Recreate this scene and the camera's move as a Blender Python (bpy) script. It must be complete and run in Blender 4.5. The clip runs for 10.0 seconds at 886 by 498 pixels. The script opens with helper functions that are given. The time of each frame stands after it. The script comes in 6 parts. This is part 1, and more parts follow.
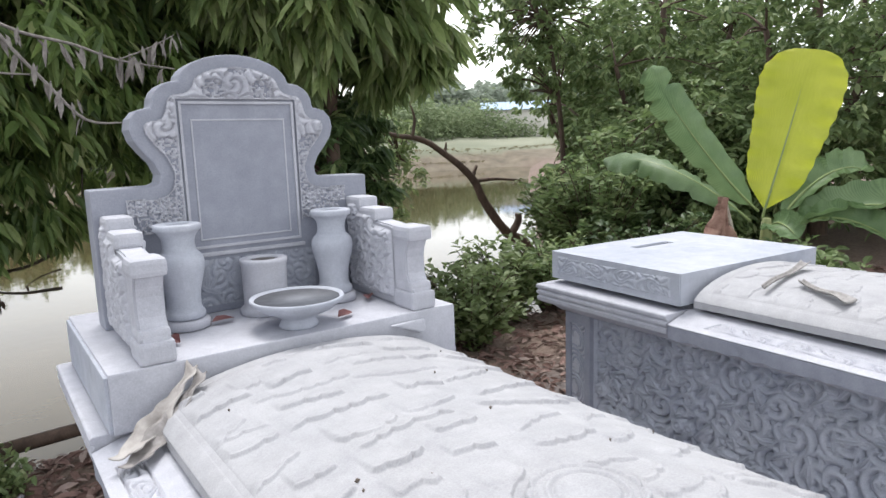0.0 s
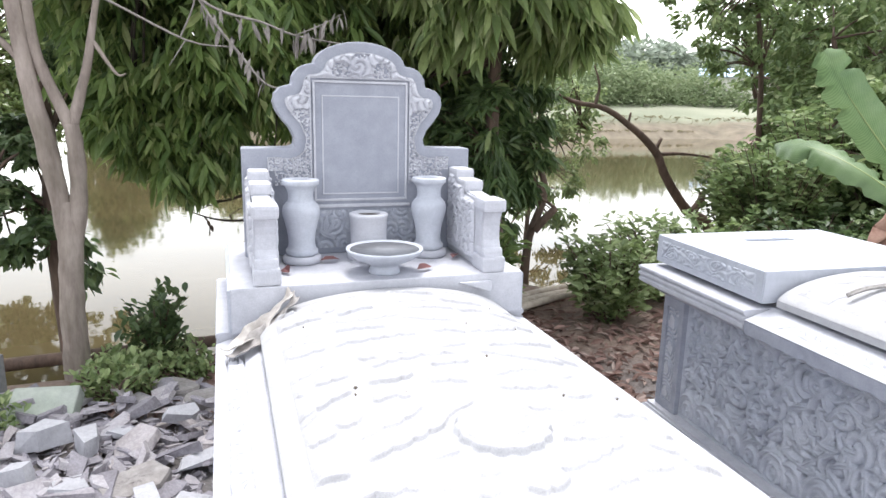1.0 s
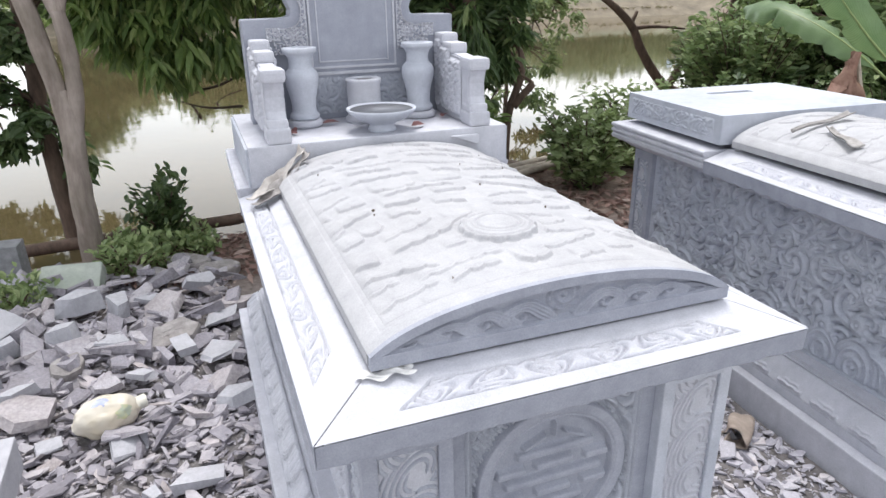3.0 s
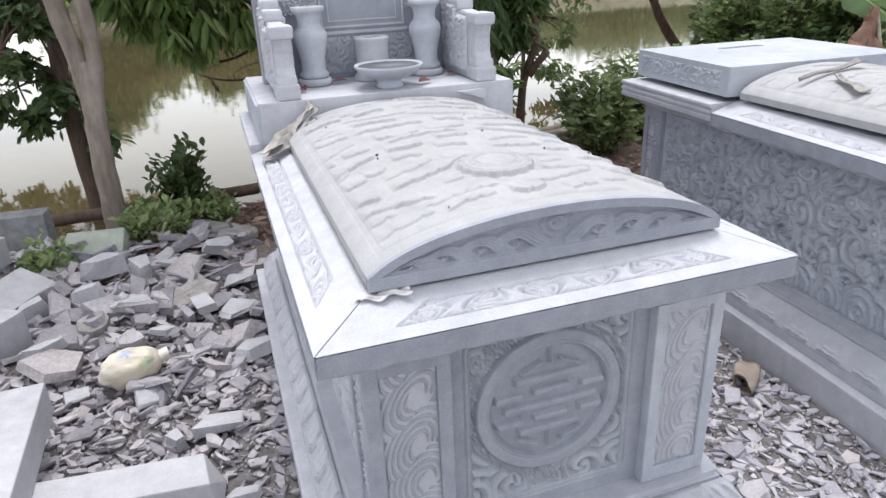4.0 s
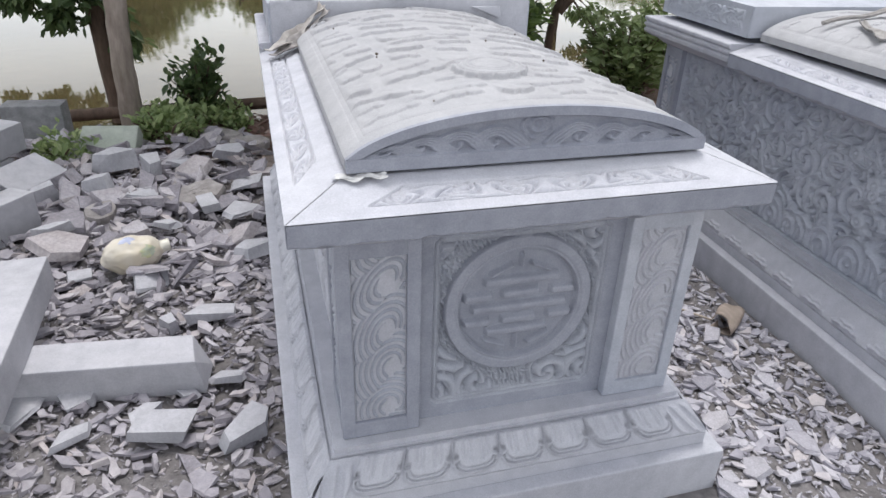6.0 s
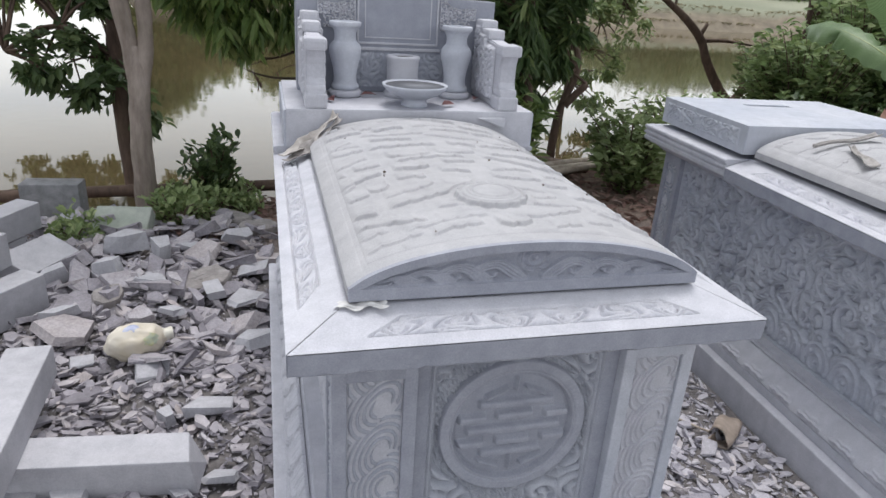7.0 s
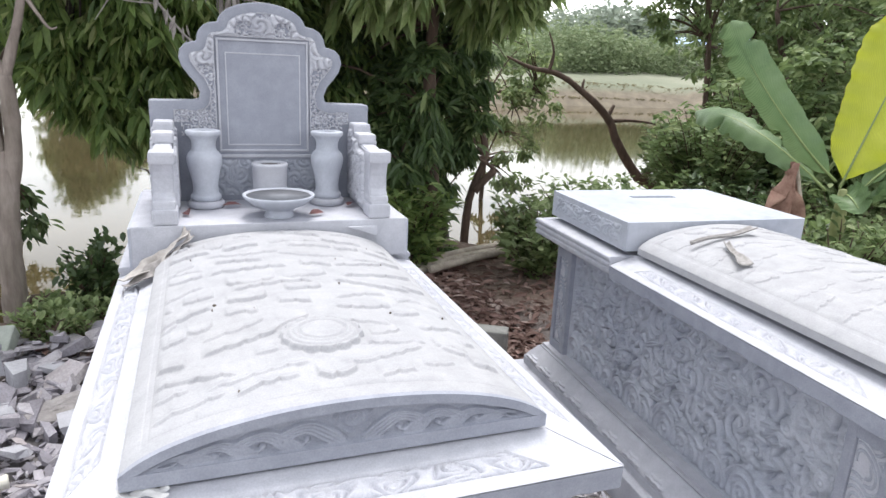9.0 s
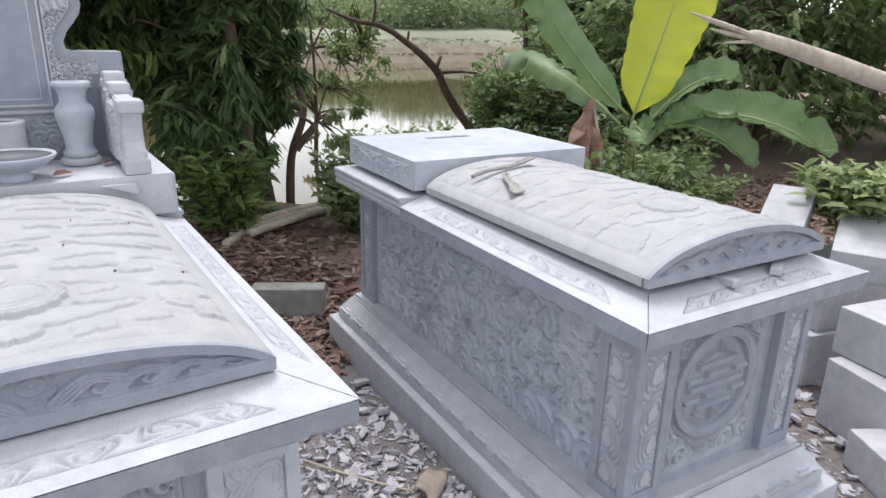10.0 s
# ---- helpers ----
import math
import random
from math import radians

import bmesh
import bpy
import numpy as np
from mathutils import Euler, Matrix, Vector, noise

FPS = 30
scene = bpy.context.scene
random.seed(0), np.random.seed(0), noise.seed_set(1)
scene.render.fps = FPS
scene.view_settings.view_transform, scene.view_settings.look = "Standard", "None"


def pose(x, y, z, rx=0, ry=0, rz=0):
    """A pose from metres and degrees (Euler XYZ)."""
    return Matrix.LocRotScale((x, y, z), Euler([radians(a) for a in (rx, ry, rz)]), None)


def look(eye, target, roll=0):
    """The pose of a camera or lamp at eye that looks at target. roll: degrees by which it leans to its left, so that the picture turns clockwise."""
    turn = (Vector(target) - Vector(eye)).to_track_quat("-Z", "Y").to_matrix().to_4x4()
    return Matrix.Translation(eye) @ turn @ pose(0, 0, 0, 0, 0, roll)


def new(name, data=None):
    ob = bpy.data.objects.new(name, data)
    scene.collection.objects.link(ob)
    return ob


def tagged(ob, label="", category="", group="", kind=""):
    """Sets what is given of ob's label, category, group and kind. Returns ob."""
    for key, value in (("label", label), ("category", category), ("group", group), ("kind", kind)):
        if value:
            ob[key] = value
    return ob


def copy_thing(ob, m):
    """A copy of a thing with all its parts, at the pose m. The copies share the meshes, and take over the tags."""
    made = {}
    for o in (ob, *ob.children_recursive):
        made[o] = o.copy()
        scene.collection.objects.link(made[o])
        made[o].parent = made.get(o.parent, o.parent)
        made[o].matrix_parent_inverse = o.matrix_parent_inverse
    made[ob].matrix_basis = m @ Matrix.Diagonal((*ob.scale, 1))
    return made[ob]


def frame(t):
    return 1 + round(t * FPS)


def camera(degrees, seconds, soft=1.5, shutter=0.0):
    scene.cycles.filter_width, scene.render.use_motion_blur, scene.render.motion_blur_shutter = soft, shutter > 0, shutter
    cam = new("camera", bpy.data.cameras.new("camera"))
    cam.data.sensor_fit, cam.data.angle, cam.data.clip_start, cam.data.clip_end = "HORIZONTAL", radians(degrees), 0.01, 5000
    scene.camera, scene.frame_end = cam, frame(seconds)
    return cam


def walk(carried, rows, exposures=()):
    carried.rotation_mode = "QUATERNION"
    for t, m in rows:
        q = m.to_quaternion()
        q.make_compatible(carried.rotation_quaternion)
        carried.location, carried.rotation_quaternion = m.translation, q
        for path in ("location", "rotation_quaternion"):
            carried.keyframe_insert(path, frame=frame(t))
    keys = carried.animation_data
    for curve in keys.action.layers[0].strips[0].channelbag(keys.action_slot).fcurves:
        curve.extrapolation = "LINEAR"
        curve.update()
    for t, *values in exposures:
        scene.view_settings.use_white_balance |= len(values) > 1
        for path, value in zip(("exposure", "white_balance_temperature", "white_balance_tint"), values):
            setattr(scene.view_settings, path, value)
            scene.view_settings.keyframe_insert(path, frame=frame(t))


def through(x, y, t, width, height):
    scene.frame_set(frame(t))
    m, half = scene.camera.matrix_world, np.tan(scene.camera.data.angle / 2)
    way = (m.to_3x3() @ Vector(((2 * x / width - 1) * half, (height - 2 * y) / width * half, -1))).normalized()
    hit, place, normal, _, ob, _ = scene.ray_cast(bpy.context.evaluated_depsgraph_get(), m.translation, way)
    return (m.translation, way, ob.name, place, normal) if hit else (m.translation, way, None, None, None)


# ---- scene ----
cam = camera(67.6, 10.0)
PATH = [
    (0, (-0.158, -0.19, 1.614), (0.985, 1.419, 1.29), -1.9),
    (0.5, (-0.029, -0.412, 1.69), (0.818, 1.359, 1.305), 2.3),
    (1, (0.052, -0.622, 1.688), (0.669, 1.232, 1.251), 1.3),
    (1.2, (0.063, -0.719, 1.69), (0.634, 1.143, 1.239), 1.5),
    (1.5, (0.065, -0.812, 1.636), (0.582, 1.036, 1.045), 0.4),
    (2, (-0.008, -0.88, 1.611), (0.565, 0.893, 0.886), -1.9),
    (2.2, (-0.035, -0.88, 1.62), (0.541, 0.896, 0.869), -1.7),
    (3.3, (-0.111, -0.923, 1.617), (0.545, 0.815, 0.876), -0.9),
    (3.5, (-0.112, -0.935, 1.602), (0.527, 0.8, 0.84), -0.9),
    (4, (-0.085, -1.009, 1.542), (0.486, 0.736, 0.748), -2.5),
    (4.5, (-0.057, -1.054, 1.491), (0.488, 0.664, 0.623), 0.0),
    (5, (-0.039, -1.053, 1.428), (0.46, 0.64, 0.487), -3.3),
    (5.2, (-0.045, -1.064, 1.415), (0.424, 0.626, 0.453), -3.4),
    (6.3, (-0.019, -1.114, 1.491), (0.501, 0.575, 0.558), 4.3),
    (6.5, (-0.021, -1.102, 1.521), (0.509, 0.616, 0.646), 4.8),
    (6.8, (-0.022, -1.115, 1.585), (0.497, 0.63, 0.782), 3.6),
    (7, (-0.016, -1.102, 1.592), (0.482, 0.681, 0.836), 3.8),
    (7.5, (-0.018, -1.061, 1.649), (0.419, 0.774, 0.985), 1.8),
    (8, (0.017, -1.07, 1.682), (0.47, 0.832, 1.261), 1.1),
    (8.5, (0.116, -0.99, 1.658), (0.676, 0.883, 1.236), 0.8),
    (8.7, (0.175, -0.999, 1.688), (0.713, 0.874, 1.237), 1.9),
    (9, (0.287, -0.972, 1.688), (0.965, 0.832, 1.153), 2.7),
    (9.4, (0.423, -1.021, 1.655), (1.176, 0.745, 1.087), 1.9),
    (9.5, (0.455, -1.027, 1.675), (1.227, 0.723, 1.092), 2.4),
    (10, (0.575, -1.041, 1.612), (1.616, 0.546, 0.982), 1.2),
]
EXPOSURES = [(0, 1.28), (0.5, 1.7), (1, 1.88), (1.5, 1.66), (2, 1.45), (3.5, 1.45), (4.5, 1.09), (5, 1.06), (6.5, 1.02), (7.5, 0.87), (8, 1.0), (8.5, 1.38), (9, 1.47), (9.5, 1.62), (10, 1.25)]
walk(cam, [(t, look(eye, target, roll)) for t, eye, target, roll in PATH], EXPOSURES)

# ---- world, sun, exposure ----
world = bpy.data.worlds.new("sky")
scene.world = world
world.use_nodes = True
_n, _l = world.node_tree.nodes, world.node_tree.links
_sky = _n.new("ShaderNodeTexSky")
_sky.sky_type = "NISHITA"
_sky.sun_disc = False
_sky.sun_elevation = radians(72)
_sky.sun_rotation = radians(18)
_sky.air_density, _sky.dust_density, _sky.ozone_density = 1.0, 0.8, 1.0
_hs = _n.new("ShaderNodeHueSaturation")
_hs.inputs["Saturation"].default_value = 0.15
_bg = _n["Background"]
_bg.inputs["Strength"].default_value = 0.15
_l.new(_sky.outputs["Color"], _hs.inputs["Color"])
_l.new(_hs.outputs["Color"], _bg.inputs["Color"])

sun = new("sun", bpy.data.lights.new("sun", "SUN"))
sun.data.energy, sun.data.angle, sun.data.color = 1.15, radians(22), (1.0, 0.968, 0.945)
sun.matrix_world = look((1.0, 4.1, 10), (0, 1.0, 0))


# ---- materials ----
def mat(name):
    m = bpy.data.materials.new(name)
    m.use_nodes = True
    return m, m.node_tree.nodes, m.node_tree.links, m.node_tree.nodes["Principled BSDF"]


def tex(n, l, scale, detail=6.0, rough=0.6, stretch=(1, 1, 1), offset=None):
    co = n.new("ShaderNodeTexCoord")
    mp = n.new("ShaderNodeMapping")
    mp.inputs["Scale"].default_value = stretch
    l.new(co.outputs["Object"], mp.inputs["Vector"])
    t = n.new("ShaderNodeTexNoise")
    t.inputs["Scale"].default_value, t.inputs["Detail"].default_value, t.inputs["Roughness"].default_value = scale, detail, rough
    l.new(mp.outputs["Vector"], t.inputs["Vector"])
    return t


def ramp(n, l, src, stops):
    r = n.new("ShaderNodeValToRGB")
    e = r.color_ramp.elements
    while len(e) < len(stops):
        e.new(0.5)
    for k, (p, c) in zip(e, stops):
        k.position, k.color = p, (*c, 1)
    l.new(src, r.inputs["Fac"])
    return r


def mix(n, l, kind, fac, a, b):
    m = n.new("ShaderNodeMix")
    m.data_type, m.blend_type = "RGBA", kind
    for sock, v in ((m.inputs["Factor"], fac), (m.inputs["A"], a), (m.inputs["B"], b)):
        if isinstance(v, (int, float)):
            sock.default_value = v
        elif isinstance(v, tuple):
            sock.default_value = (*v, 1)
        else:
            l.new(v, sock)
    return m.outputs["Result"]


def bump(n, l, b, src, strength, dist):
    k = n.new("ShaderNodeBump")
    k.inputs["Strength"].default_value, k.inputs["Distance"].default_value = strength, dist
    l.new(src, k.inputs["Height"])
    l.new(k.outputs["Normal"], b.inputs["Normal"])
    return k


def stone(name, dark, light, stain, rough=0.75, relief=0.4, island=0.0):
    m, n, l, b = mat(name)
    big = tex(n, l, 2.2, 5, 0.6)
    mid = tex(n, l, 17, 6, 0.65)
    fine = tex(n, l, 260, 3, 0.7)
    base = ramp(n, l, mid.outputs["Fac"], [(0.3, dark), (0.72, light)]).outputs["Color"]
    spot = ramp(n, l, big.outputs["Fac"], [(0.38, (1, 1, 1)), (0.68, stain)]).outputs["Color"]
    col = mix(n, l, "MULTIPLY", 1.0, base, spot)
    grain = ramp(n, l, fine.outputs["Fac"], [(0.25, (0.78, 0.78, 0.80)), (0.7, (1.1, 1.1, 1.1))]).outputs["Color"]
    col = mix(n, l, "MULTIPLY", 0.7, col, grain)
    streak = tex(n, l, 9, 4, 0.6, (1.0, 1.0, 0.12))
    col = mix(n, l, "MULTIPLY", 0.35, col, ramp(n, l, streak.outputs["Fac"], [(0.35, (0.8, 0.81, 0.83)), (0.6, (1, 1, 1))]).outputs["Color"])
    if island:
        oi = n.new("ShaderNodeObjectInfo")
        geo = n.new("ShaderNodeNewGeometry")
        add = n.new("ShaderNodeMath")
        l.new(oi.outputs["Random"], add.inputs[0])
        l.new(geo.outputs["Random Per Island"], add.inputs[1])
        fr = n.new("ShaderNodeMath")
        fr.operation = "FRACT"
        l.new(add.outputs[0], fr.inputs[0])
        v = ramp(n, l, fr.outputs[0], [(0.0, (0.62, 0.61, 0.65)), (0.4, (0.92, 0.91, 0.95)), (0.8, (1.2, 1.19, 1.2)), (1.0, (1.18, 1.11, 1.05))])
        col = mix(n, l, "MULTIPLY", island, col, v.outputs["Color"])
    l.new(col, b.inputs["Base Color"])
    b.inputs["Roughness"].default_value = rough
    b.inputs["Specular IOR Level"].default_value = 0.3
    bump(n, l, b, fine.outputs["Fac"], relief, 0.003)
    return m


def leafy(name, a, b2, under, through=0.35, rough=0.45):
    """Leaf: two greens by island, with light passing through."""
    m, n, l, b = mat(name)
    geo = n.new("ShaderNodeNewGeometry")
    col = ramp(n, l, geo.outputs["Random Per Island"], [(0.0, a), (0.8, b2), (1.0, under)]).outputs["Color"]
    t = tex(n, l, 30, 3, 0.6)
    col = mix(n, l, "MULTIPLY", 0.6, col, ramp(n, l, t.outputs["Fac"], [(0.3, (0.7, 0.7, 0.7)), (0.7, (1.1, 1.1, 1.1))]).outputs["Color"])
    l.new(col, b.inputs["Base Color"])
    b.inputs["Roughness"].default_value = rough
    tr = n.new("ShaderNodeBsdfTranslucent")
    l.new(col, tr.inputs["Color"])
    ms = n.new("ShaderNodeMixShader")
    ms.inputs["Fac"].default_value = through
    out = n["Material Output"]
    l.new(b.outputs["BSDF"], ms.inputs[1])
    l.new(tr.outputs["BSDF"], ms.inputs[2])
    l.new(ms.outputs["Shader"], out.inputs["Surface"])
    return m


def bark(name, dark, light, scale=18.0):
    m, n, l, b = mat(name)
    t = tex(n, l, scale, 8, 0.7, (1, 1, 0.25))
    t2 = tex(n, l, 3.0, 4, 0.6)
    col = ramp(n, l, t.outputs["Fac"], [(0.3, dark), (0.7, light)]).outputs["Color"]
    col = mix(n, l, "MULTIPLY", 0.7, col, ramp(n, l, t2.outputs["Fac"], [(0.35, (0.55, 0.56, 0.5)), (0.65, (1, 1, 1))]).outputs["Color"])
    l.new(col, b.inputs["Base Color"])
    b.inputs["Roughness"].default_value = 0.9
    bump(n, l, b, t.outputs["Fac"], 0.7, 0.01)
    return m


def plain(name, a, b2, scale=20.0, rough=0.6, relief=0.2, dist=0.004):
    m, n, l, b = mat(name)
    t = tex(n, l, scale, 6, 0.65)
    l.new(ramp(n, l, t.outputs["Fac"], [(0.3, a), (0.7, b2)]).outputs["Color"], b.inputs["Base Color"])
    b.inputs["Roughness"].default_value = rough
    bump(n, l, b, t.outputs["Fac"], relief, dist)
    return m


M_STONE = stone("carved_stone", (0.455, 0.462, 0.503), (0.55, 0.557, 0.602), (0.9, 0.905, 0.93))
M_STONE_B = stone("carved_stone_blue", (0.425, 0.445, 0.495), (0.54, 0.56, 0.615), (0.82, 0.84, 0.88))
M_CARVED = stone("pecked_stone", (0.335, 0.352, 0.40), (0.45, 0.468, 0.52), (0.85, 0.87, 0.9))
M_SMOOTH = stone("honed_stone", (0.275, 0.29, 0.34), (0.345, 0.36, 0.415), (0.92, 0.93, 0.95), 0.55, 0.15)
M_LID = stone("dusty_white_stone", (0.366, 0.368, 0.386), (0.445, 0.447, 0.466), (0.93, 0.925, 0.92))
M_SHEATH = plain("dry_sheath", (0.2, 0.19, 0.185), (0.38, 0.365, 0.355), 50, 0.85, 0.4)
# Smooth blue stone, darkened further so upright faces carry some painted shade.
M_SAWN_SHADED = stone("sawn_blue_stone_shaded", (0.28, 0.295, 0.345), (0.37, 0.385, 0.44), (0.9, 0.91, 0.93), 0.6, 0.2)
M_RUBBLE = stone("broken_stone", (0.29, 0.279, 0.299), (0.505, 0.488, 0.515), (0.8, 0.785, 0.765), 0.85, 0.6, 1.0)
M_CHIP = stone("fresh_stone_chips", (0.355, 0.352, 0.38), (0.565, 0.558, 0.592), (0.86, 0.85, 0.85), 0.85, 0.5, 1.0)
M_BLOCK = stone("cut_stone_block", (0.40, 0.40, 0.432), (0.53, 0.53, 0.565), (0.82, 0.82, 0.82), 0.8, 0.4)
M_BARK_L = bark("pale_bark", (0.17, 0.135, 0.118), (0.41, 0.35, 0.315), 11.0)
M_BARK_D = bark("dark_bark", (0.03, 0.024, 0.018), (0.09, 0.07, 0.055))
M_BARK_M = bark("brown_bark", (0.06, 0.04, 0.032), (0.17, 0.115, 0.09))
M_MANGO = leafy("mango_leaf", (0.092, 0.155, 0.048), (0.25, 0.345, 0.11), (0.40, 0.45, 0.2), 0.5)
# Mango leaf darkened so the colour holds the shade below the canopy.
M_SHADE_LEAF = leafy("shaded_mango_leaf", (0.062, 0.105, 0.043), (0.14, 0.215, 0.083), (0.26, 0.33, 0.13), 0.45)
M_DARKLEAF = leafy("dark_leaf", (0.055, 0.095, 0.04), (0.11, 0.165, 0.065), (0.17, 0.22, 0.10), 0.42)
M_LONGAN = leafy("longan_leaf", (0.12, 0.18, 0.075), (0.23, 0.31, 0.125), (0.35, 0.41, 0.21), 0.42, 0.6)
# Paler and greyer than near leaves: distance haze is mixed into this colour.
M_FAR = leafy("haze_paled_leaf", (0.17, 0.23, 0.12), (0.28, 0.34, 0.19), (0.37, 0.42, 0.27), 0.35, 0.8)
M_WEED = leafy("weed_leaf", (0.15, 0.22, 0.085), (0.31, 0.39, 0.17), (0.45, 0.50, 0.27), 0.4)
# New-leaf green, brightened so the colour also carries the sunlit look.
M_YOUNG_LIT = leafy("sunlit_young_leaf", (0.18, 0.26, 0.095), (0.36, 0.45, 0.185), (0.5, 0.56, 0.31), 0.5)
M_BUSH = leafy("bush_leaf", (0.13, 0.185, 0.07), (0.24, 0.31, 0.13), (0.4, 0.46, 0.28), 0.42, 0.55)
M_GRASS = leafy("grass_leaf", (0.19, 0.26, 0.11), (0.33, 0.40, 0.18), (0.4, 0.43, 0.25), 0.35)
M_DRYLEAF = leafy("dry_leaf", (0.13, 0.075, 0.06), (0.27, 0.17, 0.145), (0.4, 0.32, 0.285), 0.15, 0.8)
M_PALM = plain("dry_palm", (0.2, 0.185, 0.178), (0.36, 0.34, 0.33), 40, 0.8, 0.4)
M_WOOD = plain("weathered_wood", (0.29, 0.245, 0.20), (0.53, 0.47, 0.40), 14, 0.75, 0.4)
M_PAPER = plain("old_cardboard", (0.25, 0.228, 0.212), (0.52, 0.492, 0.47), 12, 0.9, 0.3)
M_TWIG = plain("dry_twig", (0.14, 0.125, 0.115), (0.28, 0.258, 0.242), 40, 0.85, 0.4)
M_ROOF = plain("blue_roof", (0.3, 0.42, 0.62), (0.4, 0.52, 0.7), 3, 0.5, 0.1)
M_WALL = plain("pale_wall", (0.6, 0.58, 0.54), (0.7, 0.68, 0.64), 3, 0.9, 0.1)


# ---- mesh helpers ----
def holder(name, m=None, **tags):
    e = new(name)
    e.empty_display_size = 0.05
    if m is not None:
        e.matrix_world = m
    return tagged(e, **tags)


def part(name, shape, material, parent=None, label="", smooth=False, m=None):
    """Links a bmesh or a mesh as one object, under a thing or a part."""
    if isinstance(shape, bmesh.types.BMesh):
        me = bpy.data.meshes.new(name)
        shape.to_mesh(me)
        shape.free()
    else:
        me = shape
    if material and not me.materials:
        me.materials.append(material)
    if smooth:
        me.polygons.foreach_set("use_smooth", [True] * len(me.polygons))
    ob = new(name, me)
    if parent is not None:
        ob.parent = parent
    if m is not None:
        ob.matrix_basis = m
    return tagged(ob, label=label) if label else ob


def rbox(x0, x1, y0, y1, z0, z1, bev=0.004, bm=None):
    """A box with softened edges."""
    b = bmesh.new()
    bmesh.ops.create_cube(b, size=1)
    for v in b.verts:
        v.co = ((x0 + x1) / 2 + v.co.x * (x1 - x0), (y0 + y1) / 2 + v.co.y * (y1 - y0), (z0 + z1) / 2 + v.co.z * (z1 - z0))
    if bev:
        bmesh.ops.bevel(b, geom=list(b.edges), offset=bev, segments=2, profile=0.6, affect="EDGES")
    if bm is not None:
        me = bpy.data.meshes.new("tmp")
        b.to_mesh(me)
        bm.from_mesh(me)
        bpy.data.meshes.remove(me)
        b.free()
        return bm
    return b


def lathe(profile, sides=40):
    """A turned solid from (radius, z) pairs."""
    b = bmesh.new()
    rings = []
    for r, z in profile:
        rings.append([b.verts.new((r * math.cos(2 * math.pi * k / sides), r * math.sin(2 * math.pi * k / sides), z)) for k in range(sides)])
    for a, c in zip(rings, rings[1:]):
        for k in range(sides):
            b.faces.new((a[k], a[(k + 1) % sides], c[(k + 1) % sides], c[k]))
    b.faces.new(rings[0][::-1])
    b.faces.new(rings[-1])
    return b


def tube(path, radii, sides=10, wob=0.0, seed=0, bm=None):
    """A tapered limb along a path."""
    rnd = random.Random(seed)
    b = bm or bmesh.new()
    pts = [Vector(p) for p in path]
    # finer path by Catmull-Rom
    fine, fr = [], []
    for i in range(len(pts) - 1):
        p0, p1, p2, p3 = pts[max(i - 1, 0)], pts[i], pts[i + 1], pts[min(i + 2, len(pts) - 1)]
        for k in range(4):
            t = k / 4
            fine.append(0.5 * ((2 * p1) + (p2 - p0) * t + (2 * p0 - 5 * p1 + 4 * p2 - p3) * t * t + (3 * p1 - p0 - 3 * p2 + p3) * t ** 3))
            fr.append(radii[i] + (radii[i + 1] - radii[i]) * t)
    fine.append(pts[-1])
    fr.append(radii[-1])
    rings = []
    for i, (p, r) in enumerate(zip(fine, fr)):
        d = (fine[min(i + 1, len(fine) - 1)] - fine[max(i - 1, 0)]).normalized()
        a = d.cross(Vector((0.31, 0.95, 0.1))).normalized()
        c = d.cross(a)
        rings.append([b.verts.new(p + (a * math.cos(2 * math.pi * k / sides) + c * math.sin(2 * math.pi * k / sides)) * r * (1 + wob * rnd.uniform(-1, 1))) for k in range(sides)])
    for a, c in zip(rings, rings[1:]):
        for k in range(sides):
            b.faces.new((a[k], a[(k + 1) % sides], c[(k + 1) % sides], c[k]))
    b.faces.new(rings[0][::-1])
    b.faces.new(rings[-1])
    return b


def sheet(name, place, keep=None):
    """A mesh from an array of places (rows, columns, 3); keep: which cells stay."""
    r, c, _ = place.shape
    idx = np.arange(r * c).reshape(r, c)
    f = np.stack([idx[:-1, :-1], idx[:-1, 1:], idx[1:, 1:], idx[1:, :-1]], -1)
    f = f[keep] if keep is not None else f.reshape(-1, 4)
    used, inv = np.unique(f.ravel(), return_inverse=True)
    me = bpy.data.meshes.new(name)
    me.from_pydata(place.reshape(-1, 3)[used].tolist(), [], inv.reshape(-1, 4).tolist())
    me.polygons.foreach_set("use_smooth", [True] * len(me.polygons))
    return me


def soup(name, verts, faces):
    me = bpy.data.meshes.new(name)
    me.from_pydata(np.asarray(verts, float).reshape(-1, 3).tolist(), [], faces)
    return me


def outline(pts, y0, y1, bev=0.004):
    """An upright plate from an outline in x and z."""
    b = bmesh.new()
    f = b.faces.new([b.verts.new((x, y0, z)) for x, z in pts])
    ext = bmesh.ops.extrude_face_region(b, geom=[f])
    for v in [g for g in ext["geom"] if isinstance(g, bmesh.types.BMVert)]:
        v.co.y = y1
    bmesh.ops.recalc_face_normals(b, faces=list(b.faces))
    sharp = [e for e in b.edges if len(e.link_faces) == 2 and e.calc_face_angle(0) > 0.7]
    if bev:
        bmesh.ops.bevel(b, geom=sharp, offset=bev, segments=2, profile=0.6, affect="EDGES")
    return b


